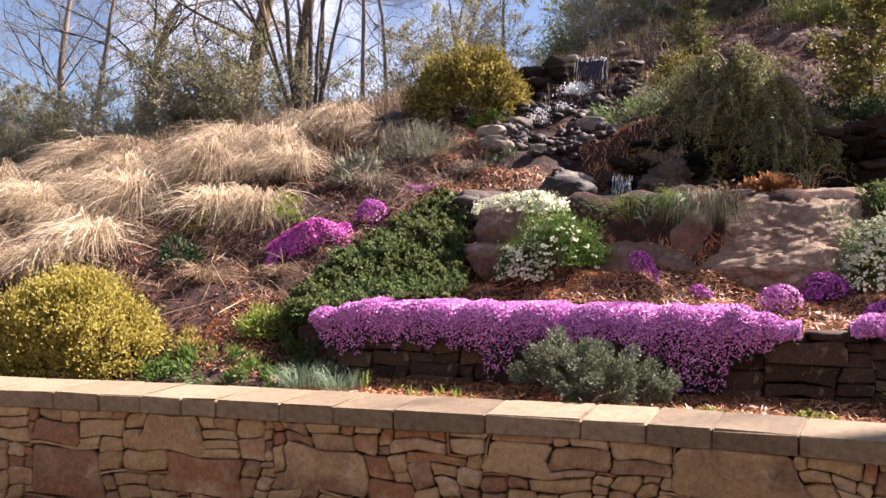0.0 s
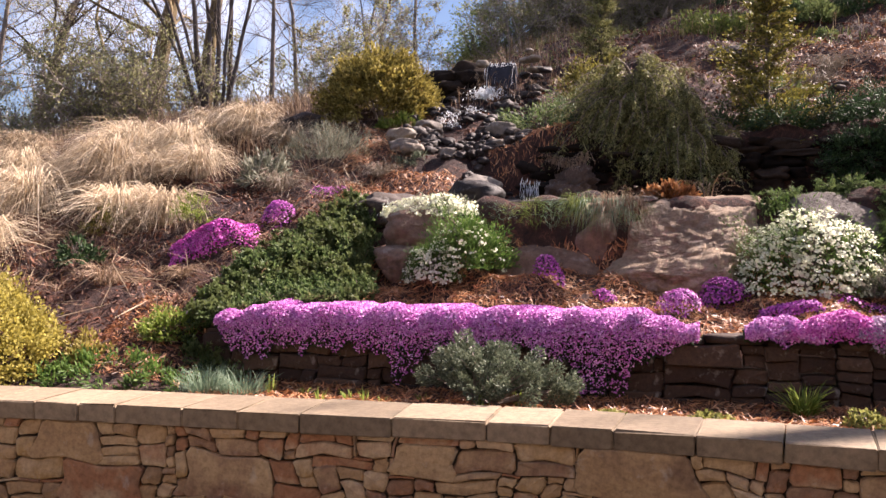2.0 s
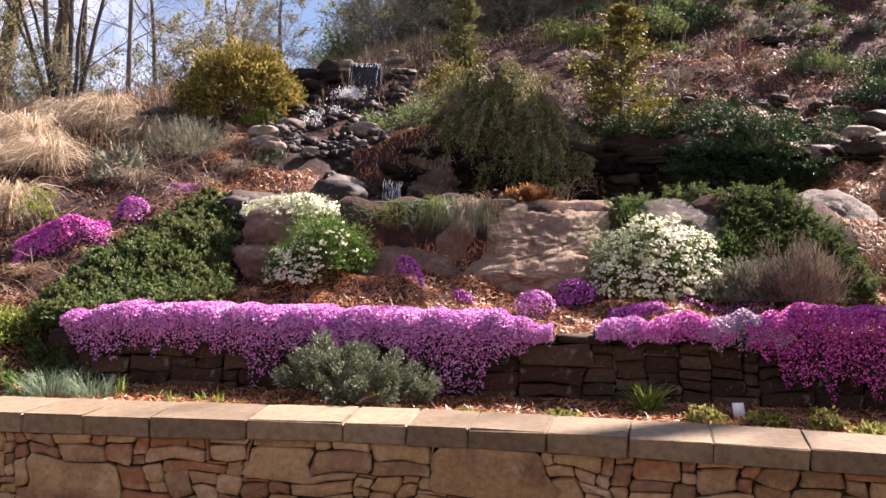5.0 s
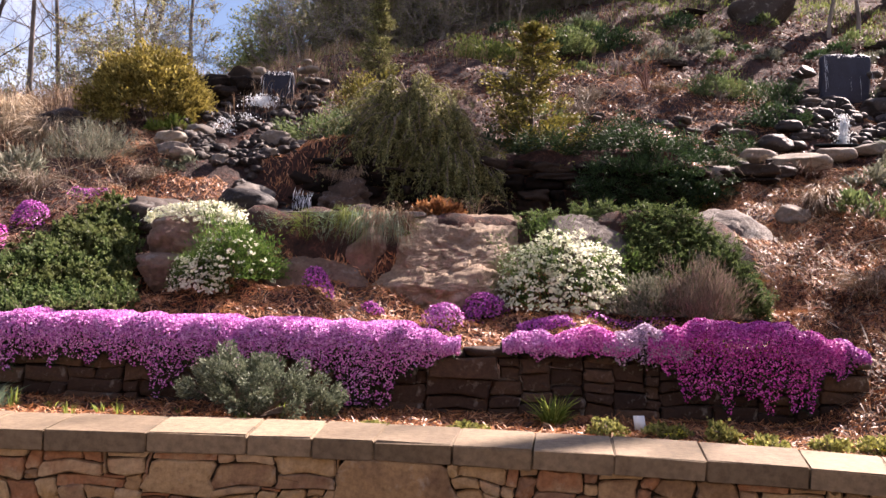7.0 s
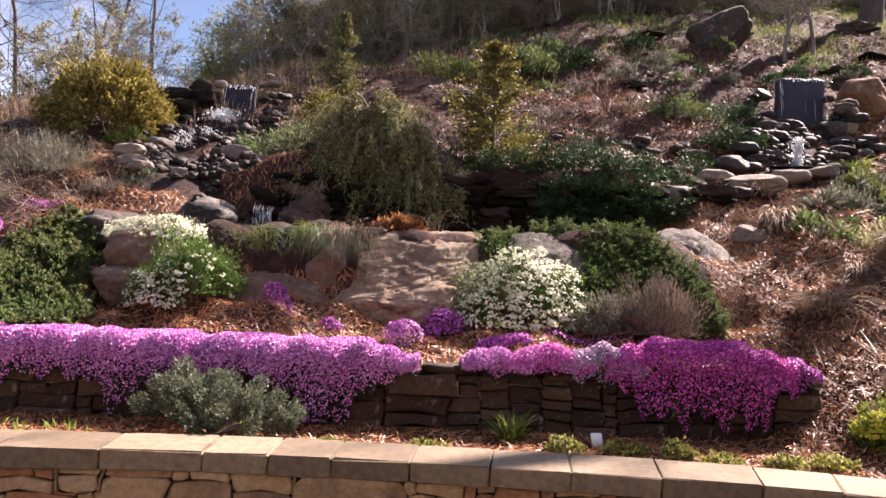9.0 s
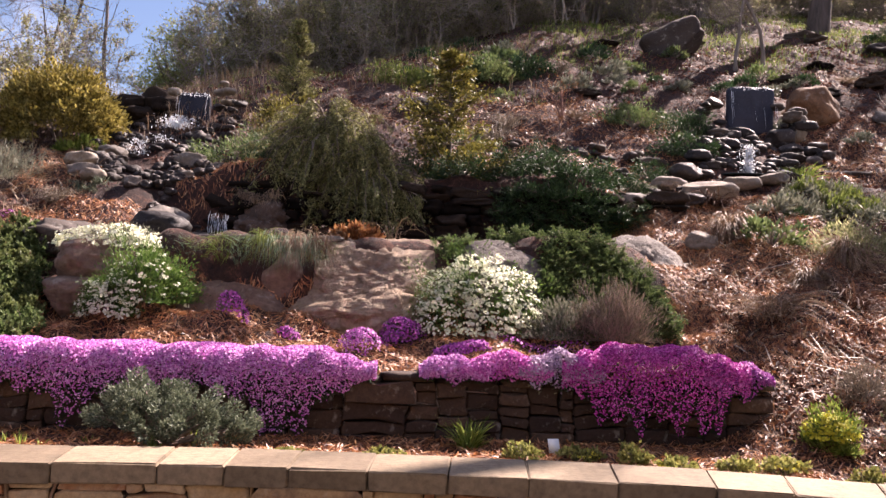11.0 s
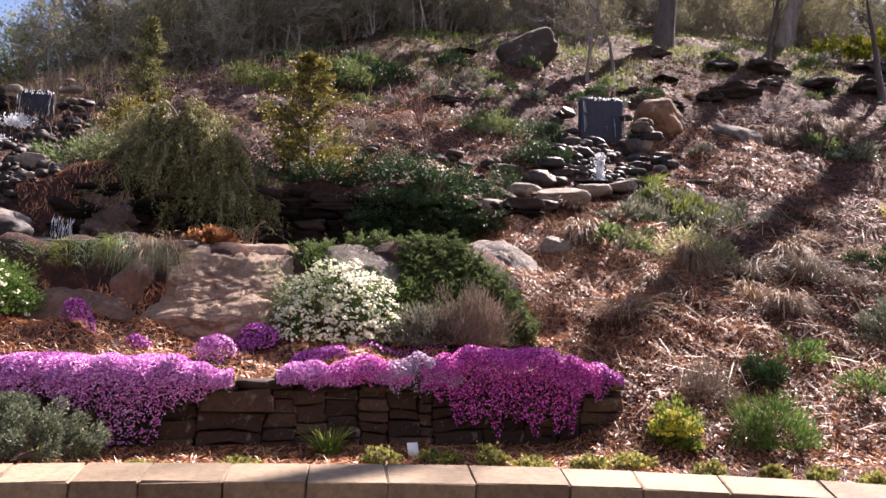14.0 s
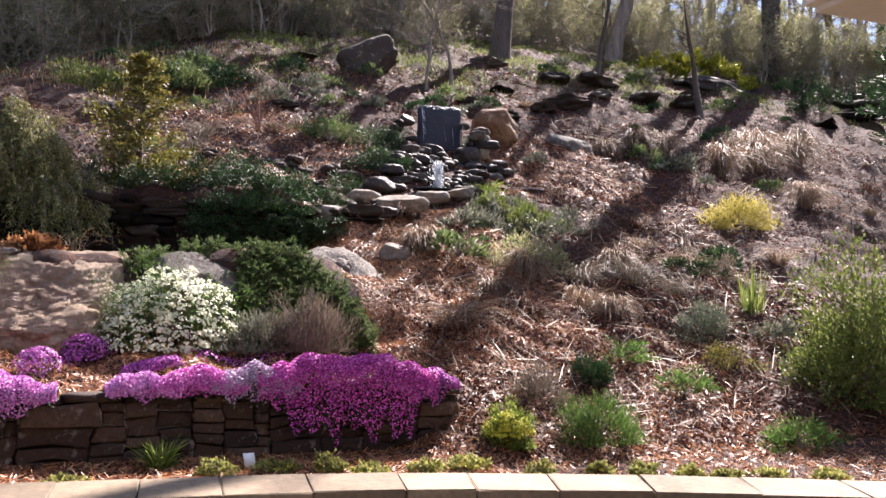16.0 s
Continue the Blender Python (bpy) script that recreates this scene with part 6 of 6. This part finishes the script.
# ------------------------------------------------------------------ litter, mulch and grass on the ground


def scatter(name, label, category, material, regions, size, seed, tilt=0.35, lift=0.012, thin=-0.25):
    """Chips or dead leaves lying on the soil; regions: x0, x1, y0, y1, how many."""
    g = np.random.default_rng(seed)
    chunks = []
    for x0, x1, y0, y1, n in regions:
        x, y = g.uniform(x0, x1, n), g.uniform(y0, y1, n)
        keep = np.sin(x * 2.3 + seed) * np.sin(y * 2.9 + 1.3 * x) + 0.6 * np.sin(x * 5.1) * np.sin(y * 6.3 + seed) + g.normal(size=n) * 0.4 > thin
        x, y = x[keep], y[keep]
        free = y > COPING_Y + 0.02 - bend(x)
        x, y = x[free], y[free]
        n = len(x)
        if y0 < DRY_Y < y1 and x0 > DRY_L and x1 < DRY_R:
            y = np.where(np.abs(y - DRY_Y) < 0.12, DRY_Y + 0.3, y)
        p = np.stack([x, y, soil(x, y) + g.uniform(0.2, 1.6, n) * lift], -1)
        e = 0.04
        sx, sy = (soil(x + e, y) - soil(x - e, y)) / (2 * e), (soil(x, y + e) - soil(x, y - e)) / (2 * e)
        a = g.uniform(0, 2 * np.pi, n)
        way = np.stack([np.cos(a), np.sin(a), np.cos(a) * sx + np.sin(a) * sy + g.normal(size=n) * tilt], -1)
        way = unit(way)
        side = unit(np.cross(way, np.stack([-sx, -sy, 0 * x + 1], -1) + g.normal(size=(n, 3)) * tilt))
        up = np.cross(side, way)
        l, w = (size[0] * g.uniform(0.5, 1.5, n))[:, None], (size[1] * g.uniform(0.5, 1.4, n))[:, None]
        curl = g.uniform(0.0, 0.35, n)[:, None] * w
        v = np.stack([p - way * l / 2, p + side * w / 2 + up * curl, p + way * l / 2, p - side * w / 2 + up * curl], 1)
        chunks.append((v.reshape(-1, 3), np.arange(4 * n).reshape(n, 4)))
    ob = part(name, chunks, material, None, label)
    return tagged(ob, "", category, "", "stuff")


scatter("bark_mulch", "orange-brown shredded bark mulch on the beds", "mulch", MULCH, [(-3.2, 2.9, 6.95, 8.5, 24000), (-3.5, 3.0, 5.6, 6.8, 13000), (2.4, 7.0, 4.0, 6.4, 6000), (-3.9, -1.8, 9.4, 10.6, 4000), (-4.3, -3.3, 10.8, 12.9, 3500), (-2.4, -1.3, 10.8, 11.6, 2200), (2.7, 5.2, 7.4, 11.6, 42000), (3.0, 6.0, 6.0, 8.0, 8000), (5.0, 8.0, 7.0, 9.5, 1500), (5.6, 9.0, 12.3, 15.0, 13000), (-4.8, -3.6, 6.3, 7.6, 2500), (0.5, 4.5, 12.0, 15.5, 9000)], (0.09, 0.011), 21, 0.5, thin=-9)
scatter("leaf_litter", "brown dead leaves covering the hillside", "leaf litter", LITTER, [(2.6, 8, 4.2, 6.4, 7000), (-11, -3.2, 6.3, 9, 14000), (-8, -3.2, 9, 13, 12000), (2.7, 9, 6.2, 12, 26000), (9, 16, 8, 13, 2500), (-3, 8, 12, 20, 3500)], (0.07, 0.013), 22, 0.5, 0.02, 0.1)
scatter("fallen_leaves", "reddish-brown fallen leaves under the trees", "leaf litter", REDLITTER, [(-3, 5, 12, 20, 30000), (5, 10, 12, 20, 24000), (9, 17, 10, 22, 36000), (5, 9, 8, 12, 12000), (3, 9, 6.2, 9.5, 24000), (-8, -3, 6.5, 11, 12000), (-4, 20, 20, 27, 20000), (17, 27, 13, 25, 22000)], (0.07, 0.022), 24, 0.6, 0.02, -0.5)
scatter("pale_stalks", "long pale dead stalks lying on the slope", "dead stalks", STRAW, [(3, 9, 6.6, 12, 700), (-8, -3.6, 7, 12, 500), (8, 15, 12, 18, 500)], (0.5, 0.01), 25, 0.3, 0.06, -0.2)
scatter("straw_litter", "grey-tan dead stalks strewn over the banks", "dead stalks", STRAW_DIM, [(-9, -3.4, 6.8, 12.5, 3500), (2.8, 10, 6.4, 12, 4500), (9, 16, 9, 19, 1500), (0, 9, 13, 20, 1000)], (0.24, 0.009), 23, 0.35, 0.04, 0.0)


def meadow(name, label, material, regions, height, seed, width=0.008, lean=0.5):
    g = np.random.default_rng(seed)
    chunks = []
    for x0, x1, y0, y1, n in regions:
        x, y = g.uniform(x0, x1, n), g.uniform(y0, y1, n)
        keep = np.sin(x * 1.9 + seed) + np.sin(y * 1.6 + x) + g.normal(size=n) * 0.7 > 0
        x, y = x[keep], y[keep]
        m = len(x)
        a = g.uniform(0, 2 * np.pi, m)
        p = np.stack([x, y, soil(x, y) - 0.01], -1)
        chunks.append(blades(p, np.stack([np.cos(a), np.sin(a) - 0.3, 0 * a], -1), height * g.uniform(0.4, 1.3, m), height * lean * g.uniform(0.5, 1.6, m), width, 4, 0.7, g))
    return tagged(part(name, chunks, material, None, label), "", "grass", "", "stuff")


meadow("meadow_grass", "thin spring grass on the upper slope", GRASS, [(-3, 9, 17.5, 22, 7000), (8, 22, 19, 27, 9000), (-5, 3, 15, 22, 4000), (3, 18, 20, 27, 16000)], 0.16, 31, 0.012)
meadow("dry_meadow", "dry brown grass and stalks along the ridge", STRAW_DIM, [(-12, -4.5, 10.5, 14.5, 9000), (-8, -2, 13, 17.5, 4000), (-5, 3, 15.5, 20, 2500)], 0.32, 32, 0.009, 0.35)
meadow("bank_stalks", "dry stalks and dead grass on the bank", STRAW_DIM, [(-9, -3.4, 7.2, 12.5, 3500), (3, 9, 7, 12, 3500)], 0.16, 33, 0.008, 1.2)



def strewn(kinds, spots, g, size=(0.7, 1.3)):
    """Repeats of a few kinds of small plant over the slope."""
    for k, (x, y) in enumerate(spots):
        s = g.uniform(*size)
        made = copy_thing(kinds[k % len(kinds)], Matrix.Translation(on_soil(x, y)) @ pose(0, 0, 0, 0, 0, g.uniform(-50, 50)))
        made.scale = (s, s, s)


def build_undergrowth():
    g = np.random.default_rng(14)
    dead = [tuft("dead_clump", on_soil(3.6 + 0.9 * k, 8.2 + 0.4 * k), "matted brown dead perennial stalks on the slope", (STRAW_DIM, LITTER, STRAW_DIM, LF_LAV)[k], 260, 0.18 + 0.04 * k, 0.42, 501 + k, 0.009, 1.7, 0.16, 0.5, "dead plant", "dead clumps on the slopes") for k in range(4)]
    spots = [(g.uniform(3.2, 9.5), g.uniform(7.0, 12.0)) for _ in range(14)] + [(g.uniform(8, 16), g.uniform(10, 19)) for _ in range(12)] + [(g.uniform(-9, -3.6), g.uniform(7.2, 11)) for _ in range(20)] + [(g.uniform(-1, 9), g.uniform(13, 20)) for _ in range(10)]
    strewn(dead, spots, g, (0.45, 0.95))
    green = [shrub("sprout", on_soil(4.4 + 0.8 * k, 16.2), (0.26, 0.22, 0.17), "low green perennial on the slope", "plant", (LF_CARPET, LF_SAGE, LF_DARK)[k], 22, 26, (0.06, 0.02), 511 + k, group="green perennials on the slopes") for k in range(3)]
    spots = [(g.uniform(0, 9), g.uniform(13.2, 20)) for _ in range(26)] + [(g.uniform(4, 8.5), g.uniform(7, 11)) for _ in range(10)] + [(g.uniform(9, 17), g.uniform(13, 22)) for _ in range(26)]
    strewn(green, spots, g, (0.6, 1.7))
    brush = [shrub("brush", on_soil(-9.5 - k, 14.2), (0.7, 0.5, 0.95), "brownish leafing brush on the ridge", "shrub", (LF_SPRING, LF_LAV, LF_SPRING)[k], 60, 16, (0.045, 0.018), 531 + k, group="brush on the ridge", upward=0.8, shell=0.3) for k in range(3)]
    strewn(brush, [(x, float(np.interp(x, [-16, -12, -9, -5], [12.3, 13.6, 15.2, 16.6])) + g.uniform(0, 2.5)) for x in g.uniform(-16, -5.5, 34)], g, (0.7, 1.5))
    # leaf colour darkened to stand in for the shade at the ledge
    dark = [shrub("dark_shrub", on_soil(1.6 + 1.1 * k, 11.5), (0.4, 0.3, 0.3), "evergreen hanging over the ledge, shade in its leaf colour", "shrub", (LF_DARK, LF_DARK)[k], 40, 50, (0.05, 0.014), 521 + k, group="evergreens over the ledge", upward=-0.2) for k in range(2)]
    strewn(dark, [(-1.4, 11.3), (-0.3, 11.25), (0.4, 11.3), (2.6, 11.35), (3.1, 11.6), (1.0, 11.2), (3.6, 12.4), (4.3, 13.2), (2.2, 12.6), (1.9, 11.1), (2.3, 11.0)], g, (0.7, 1.2))
    strewn(dark, [(g.uniform(17, 26), g.uniform(17, 23)) for _ in range(16)], g, (1.0, 2.2))


build_undergrowth()

# ------------------------------------------------------------------ trees and woods


def limb_line(start, way, length, steps, wander, lift, g):
    line, p, d = [start], np.array(start, float), np.array(way, float)
    for _ in range(steps):
        d = d + g.normal(size=3) * wander + np.array([0, 0, lift])
        d = d / np.linalg.norm(d)
        p = p + d * length / steps
        line.append(p.copy())
    return np.array(line)


def bare_tree(name, at, height, radius, seed, label, bark=BARK, stems_n=1, lean=(0, 0), first=0.3, limbs=15, twigs=8, sprays=5, buds=0, wander=0.07, group="", thin=1.0, taper=0.12):
    """A leafless tree: trunk, limbs, branches and twigs, each finer than the last."""
    g = np.random.default_rng(seed)
    s = thing(name, at, label, "tree", group)
    trunk, crown, tips = [], [], []
    for k in range(stems_n):
        a = g.uniform(0, 2 * np.pi)
        off = np.array([math.cos(a), math.sin(a), 0]) * (0.25 * (stems_n > 1)) * g.uniform(0.4, 1.2)
        way = np.array([lean[0], lean[1], 1.0]) + off * g.uniform(0.3, 0.9) + g.normal(size=3) * 0.03
        h = height * (1 if stems_n == 1 else g.uniform(0.7, 1.05))
        line = limb_line(off - (0, 0, 0.2), way / np.linalg.norm(way), h, 11, wander, 0.02, g)
        r = radius * (1 if stems_n == 1 else g.uniform(0.5, 1))
        trunk.append(tube(line, r * np.linspace(1.0, taper, 12) * np.r_[1.25, np.ones(11)], 9))
        for _ in range(limbs):
            u = g.uniform(first, 0.97)
            base = np.array([np.interp(u, np.linspace(0, 1, 12), line[:, i]) for i in range(3)])
            b = g.uniform(0, 2 * np.pi)
            out = np.array([math.cos(b), math.sin(b), g.uniform(0.25, 0.9)])
            size = h * (0.42 * (1 - u) + 0.12) * g.uniform(0.6, 1.2)
            rr = max(r * (1.05 - u) * 0.28, 0.008)
            l1 = limb_line(base, unit(out), size, 6, 0.26, 0.05, g)
            crown.append(tube(l1, np.linspace(rr, rr * 0.25, 7), 5))
            for _ in range(twigs):
                i = g.integers(1, 6)
                out2 = unit(unit(l1[i + 1] - l1[i]) + g.normal(size=3) * 0.6)
                l2 = limb_line(l1[i], out2, size * g.uniform(0.25, 0.55), 4, 0.2, 0.06, g)
                r2 = max(rr * 0.28, 0.0042 * thin)
                crown.append(tube(l2, np.linspace(r2, r2 * 0.4, 5), 4))
                for _ in range(sprays):
                    j = g.integers(1, 5)
                    out3 = unit(unit(l2[j] - l2[j - 1]) + g.normal(size=3) * 0.7)
                    l3 = limb_line(l2[j], out3, size * g.uniform(0.1, 0.28), 3, 0.2, 0.05, g)
                    crown.append(tube(l3, np.linspace(r2 * 0.5, r2 * 0.25, 4), 3))
                    tips.append(l3)
    part("trunk", [joined(trunk)], bark, s, smooth_faces=True)
    part("crown", [joined(crown)], bark, s)
    if buds and tips:
        t = np.concatenate(tips)
        p = np.repeat(t, buds, 0) + g.normal(size=(len(t) * buds, 3)) * 0.05
        part("young_leaves", [leaves(p, g.normal(size=p.shape) + (0, 0, 0.4), 0.05 * g.uniform(0.6, 1.3, len(p)), 0.028, g=g)], LF_SPRING, s, "sparse young spring leaves")
    return s


def build_left_trees():
    bare_tree("tree", (-15.7, 17.0, 2.2), 8.5, 0.13, 401, "slender bare tree with steep limbs on the ridge", BARK, lean=(-0.15, 0), limbs=26)
    bare_tree("tree", (-14.9, 17.1, 2.4), 7.5, 0.1, 402, "slender bare tree on the ridge", BARK, lean=(0.1, 0), limbs=24, buds=1)
    bare_tree("tree", (-13.5, 17.6, 2.7), 9.0, 0.17, 403, "crooked bare tree with a wide arching limb", BARK_DARK, lean=(-0.14, 0), limbs=28, wander=0.1)
    bare_tree("tree", (-11.0, 17.0, 3.3), 9.5, 0.21, 404, "thick ochre-barked tree with rough lichened trunk", BARK_OCHRE, lean=(0.02, 0), limbs=26, first=0.15, buds=1)
    bare_tree("tree", (-8.75, 16.2, 3.5), 8.5, 0.075, 405, "multi-stemmed bare tree on the ridge", BARK_DARK, 9, limbs=8, first=0.2, wander=0.06)
    bare_tree("tree", (-9.5, 16.8, 3.4), 9.0, 0.17, 406, "straight lichened tree beside the multi-stemmed one", BARK_OCHRE, limbs=12)
    bare_tree("tree", (-7.9, 16.6, 3.5), 6.5, 0.06, 407, "thin bare sapling on the ridge", BARK, limbs=12)
    bare_tree("tree", (-8.25, 23.0, 3.4), 8.5, 0.1, 408, "spreading bare tree behind the forsythia", BARK_DARK, 3, limbs=9, first=0.35)
    bare_tree("tree", (-7.0, 24.0, 3.8), 9.0, 0.08, 409, "bare tree beyond the crest", BARK, limbs=14)
    bare_tree("tree", (-10.6, 24.0, 2.8), 10.0, 0.09, 410, "bare tree beyond the crest", BARK, limbs=14)


def build_woods():
    """Woods beyond the crest: a few kinds of bare tree, each repeated."""
    g = np.random.default_rng(12)
    kinds = [bare_tree("tree", (4 + 5 * k, 36 + k, 9), 12 + k % 3, 0.12 + 0.035 * (k % 3), 420 + k, "bare grey woodland tree on the upper hill", (BARK, TWIG_SUNLIT, BARK_OCHRE)[k % 3], 1 + 2 * (k == 4), first=0.18, limbs=13, twigs=5, sprays=3, buds=k % 2, group="woodland trees", thin=2.2) for k in range(5)]
    for k in range(70):
        x, y = g.uniform(1, 42), g.uniform(26, 48)
        if y < 30 and 14 < x < 21:
            continue
        copy_thing(kinds[k % 5], pose(x, y, float(land(x, min(y, 60))) - 0.1, 0, 0, g.uniform(0, 360)))
    for k in range(26):
        x, y = g.uniform(-3.5, 12), g.uniform(23.5, 33)
        copy_thing(kinds[k % 5], pose(x, y, float(land(x, y)) - 0.1, 0, 0, g.uniform(0, 360)))
    # added out of view on the right, to cast shade on the slope
    for k, (x, y) in enumerate([(20.8, 17.4), (23, 19.8), (22, 16.5), (25, 19), (24.5, 21.0)]):
        copy_thing(kinds[k % 5], pose(x, y, float(land(x, y)) - 0.1, 0, 0, 70 * k))
    for k in range(12):
        x, y = g.uniform(-60, -12), g.uniform(34, 60)
        copy_thing(kinds[k % 5], pose(x, y, max(float(land(x, y)), -3.0) - 0.1, 0, 0, g.uniform(0, 360)))
    thicket = [bare_tree("sapling", (3 + 3 * k, 23.5, 8), 3.2, 0.026, 440 + k, "thin bare sapling in the thicket", (TWIG_SUNLIT, BARK, TWIG_SUNLIT)[k], 5, first=0.06, limbs=9, twigs=6, sprays=4, buds=1, wander=0.17, group="thicket on the crest", thin=2.3) for k in range(3)]
    for k in range(105):
        x = g.uniform(-4, 30)
        if x < -2 and k % 2:
            continue
        y = float(np.interp(x, [-4, 0, 5, 10, 26], [18.5, 20.5, 24, 25, 23.5])) + g.uniform(0, 5)
        copy_thing(thicket[k % 3], pose(x, y, float(soil(x, y)) - 0.1, 0, 0, g.uniform(0, 360)))
    for k in range(20):
        x = g.uniform(-3.2, 6)
        y = float(np.interp(x, [-4, 0, 5, 10], [18.5, 20.5, 23, 24])) + g.uniform(0, 4)
        copy_thing(thicket[(k % 2) * 2], pose(x, y, float(soil(x, y)) - 0.1, 0, 0, g.uniform(0, 360)))
    for k in range(14):
        x, y = g.uniform(-4.6, -1.6), g.uniform(19.5, 23)
        copy_thing(thicket[k % 3], pose(x, y, float(soil(x, y)) - 0.1, 0, 0, g.uniform(0, 360)))
    for k in range(70):
        x = g.uniform(-17, -5)
        if x > -9 and k % 3:
            continue
        y = float(np.interp(x, [-17, -12, -9, -5], [12.5, 13.5, 15, 17])) + g.uniform(0, 5)
        copy_thing(thicket[k % 3], pose(x, y, float(soil(x, y)) - 0.1, 0, 0, g.uniform(0, 360)))


def build_near_trees():
    bare_tree("tree", on_soil(10.5, 22.2), 11, 0.26, 451, "straight dark tree trunk on the upper slope", BARK_DARK, limbs=9, first=0.55)
    bare_tree("tree", on_soil(15.6, 24.8), 11, 0.26, 452, "straight grey tree trunk on the upper slope", BARK, limbs=26, first=0.3)
    bare_tree("tree", on_soil(21.9, 24.7, -0.3), 20, 0.34, 453, "thick dark rough-barked tree on the slope", BARK_DARK, limbs=22, twigs=7, sprays=5, first=0.5, wander=0.012, taper=0.6)
    bare_tree("tree", on_soil(25.4, 30.0, -0.2), 14, 0.3, 454, "tall straight grey tree trunk in the woods", BARK, limbs=9, first=0.85, wander=0.012, taper=0.75)
    bare_tree("tree", on_soil(7.7, 18.6), 5.0, 0.045, 455, "weeping thin sapling above the waterfall", BARK, limbs=20, twigs=8, sprays=5, first=0.15, wander=0.12)
    bare_tree("tree", on_soil(6.9, 18.0), 4.6, 0.04, 456, "thin sapling above the waterfall", BARK, limbs=24, twigs=9, sprays=6, first=0.15, wander=0.12)
    bare_tree("tree", on_soil(12.8, 21.0), 4.5, 0.07, 457, "bare crooked small tree on the upper slope", BARK_DARK, limbs=12, first=0.15)
    bare_tree("tree", on_soil(5.0, 23.5), 5.5, 0.05, 458, "spreading bare shrub tree on the crest", BARK, 7, first=0.2, limbs=6)
    bare_tree("tree", on_soil(14.0, 18.2), 3.0, 0.1, 459, "short bare stump sprout on the slope", BARK_DARK, limbs=8, first=0.3)
    shrub("young_tree", (-4.35, 19.5, 4.9), (0.85, 0.7, 2.2), "fresh green young tree on the crest", "tree", LF_HAZE, 420, 40, (0.05, 0.03), 461, clump_size=0.09, shell=0.2, upward=0.5)
    mossy = rock("boulder", (17.6, 21.9, 8.15), (1.7, 0.6, 0.3), 470, DARKROCK, "broad dark rock bank under sunlit moss", "boulder", 10, 0, 5, cuts=3, rough=0.25, power=3.5, fine=0.06)
    # the last two stand unseen to the right, added to shade the slope
    for k, (x, y) in enumerate([(14.5, 31), (17.5, 33), (20, 35), (11.5, 32), (8, 30), (19.6, 16.4), (22.2, 18.3)]):
        conifer(on_soil(x, y), 1.7, 8.0, 475 + k, "dark evergreen behind the bare trees, two added unseen for shade", LF_DARK, 18, "evergreen_tree", (0.16, 0.05), 9, 80)
    conifer((1.5, 24.5, 7.0), 1.8, 7.0, 462, "dark green pine at the wood's edge", LF_CARPET, 18, "evergreen_tree", (0.16, 0.05), 9, 80)
    conifer((4.2, 26.0, 8.0), 1.8, 7.0, 463, "dark green pine at the wood's edge", LF_CARPET, 18, "evergreen_tree", (0.16, 0.05), 9, 80)
    conifer((-0.5, 26.5, 7.0), 1.6, 6.5, 464, "dark green pine at the wood's edge", LF_CARPET, 18, "evergreen_tree", (0.16, 0.05), 9, 80)


build_left_trees()
build_woods()
build_near_trees()
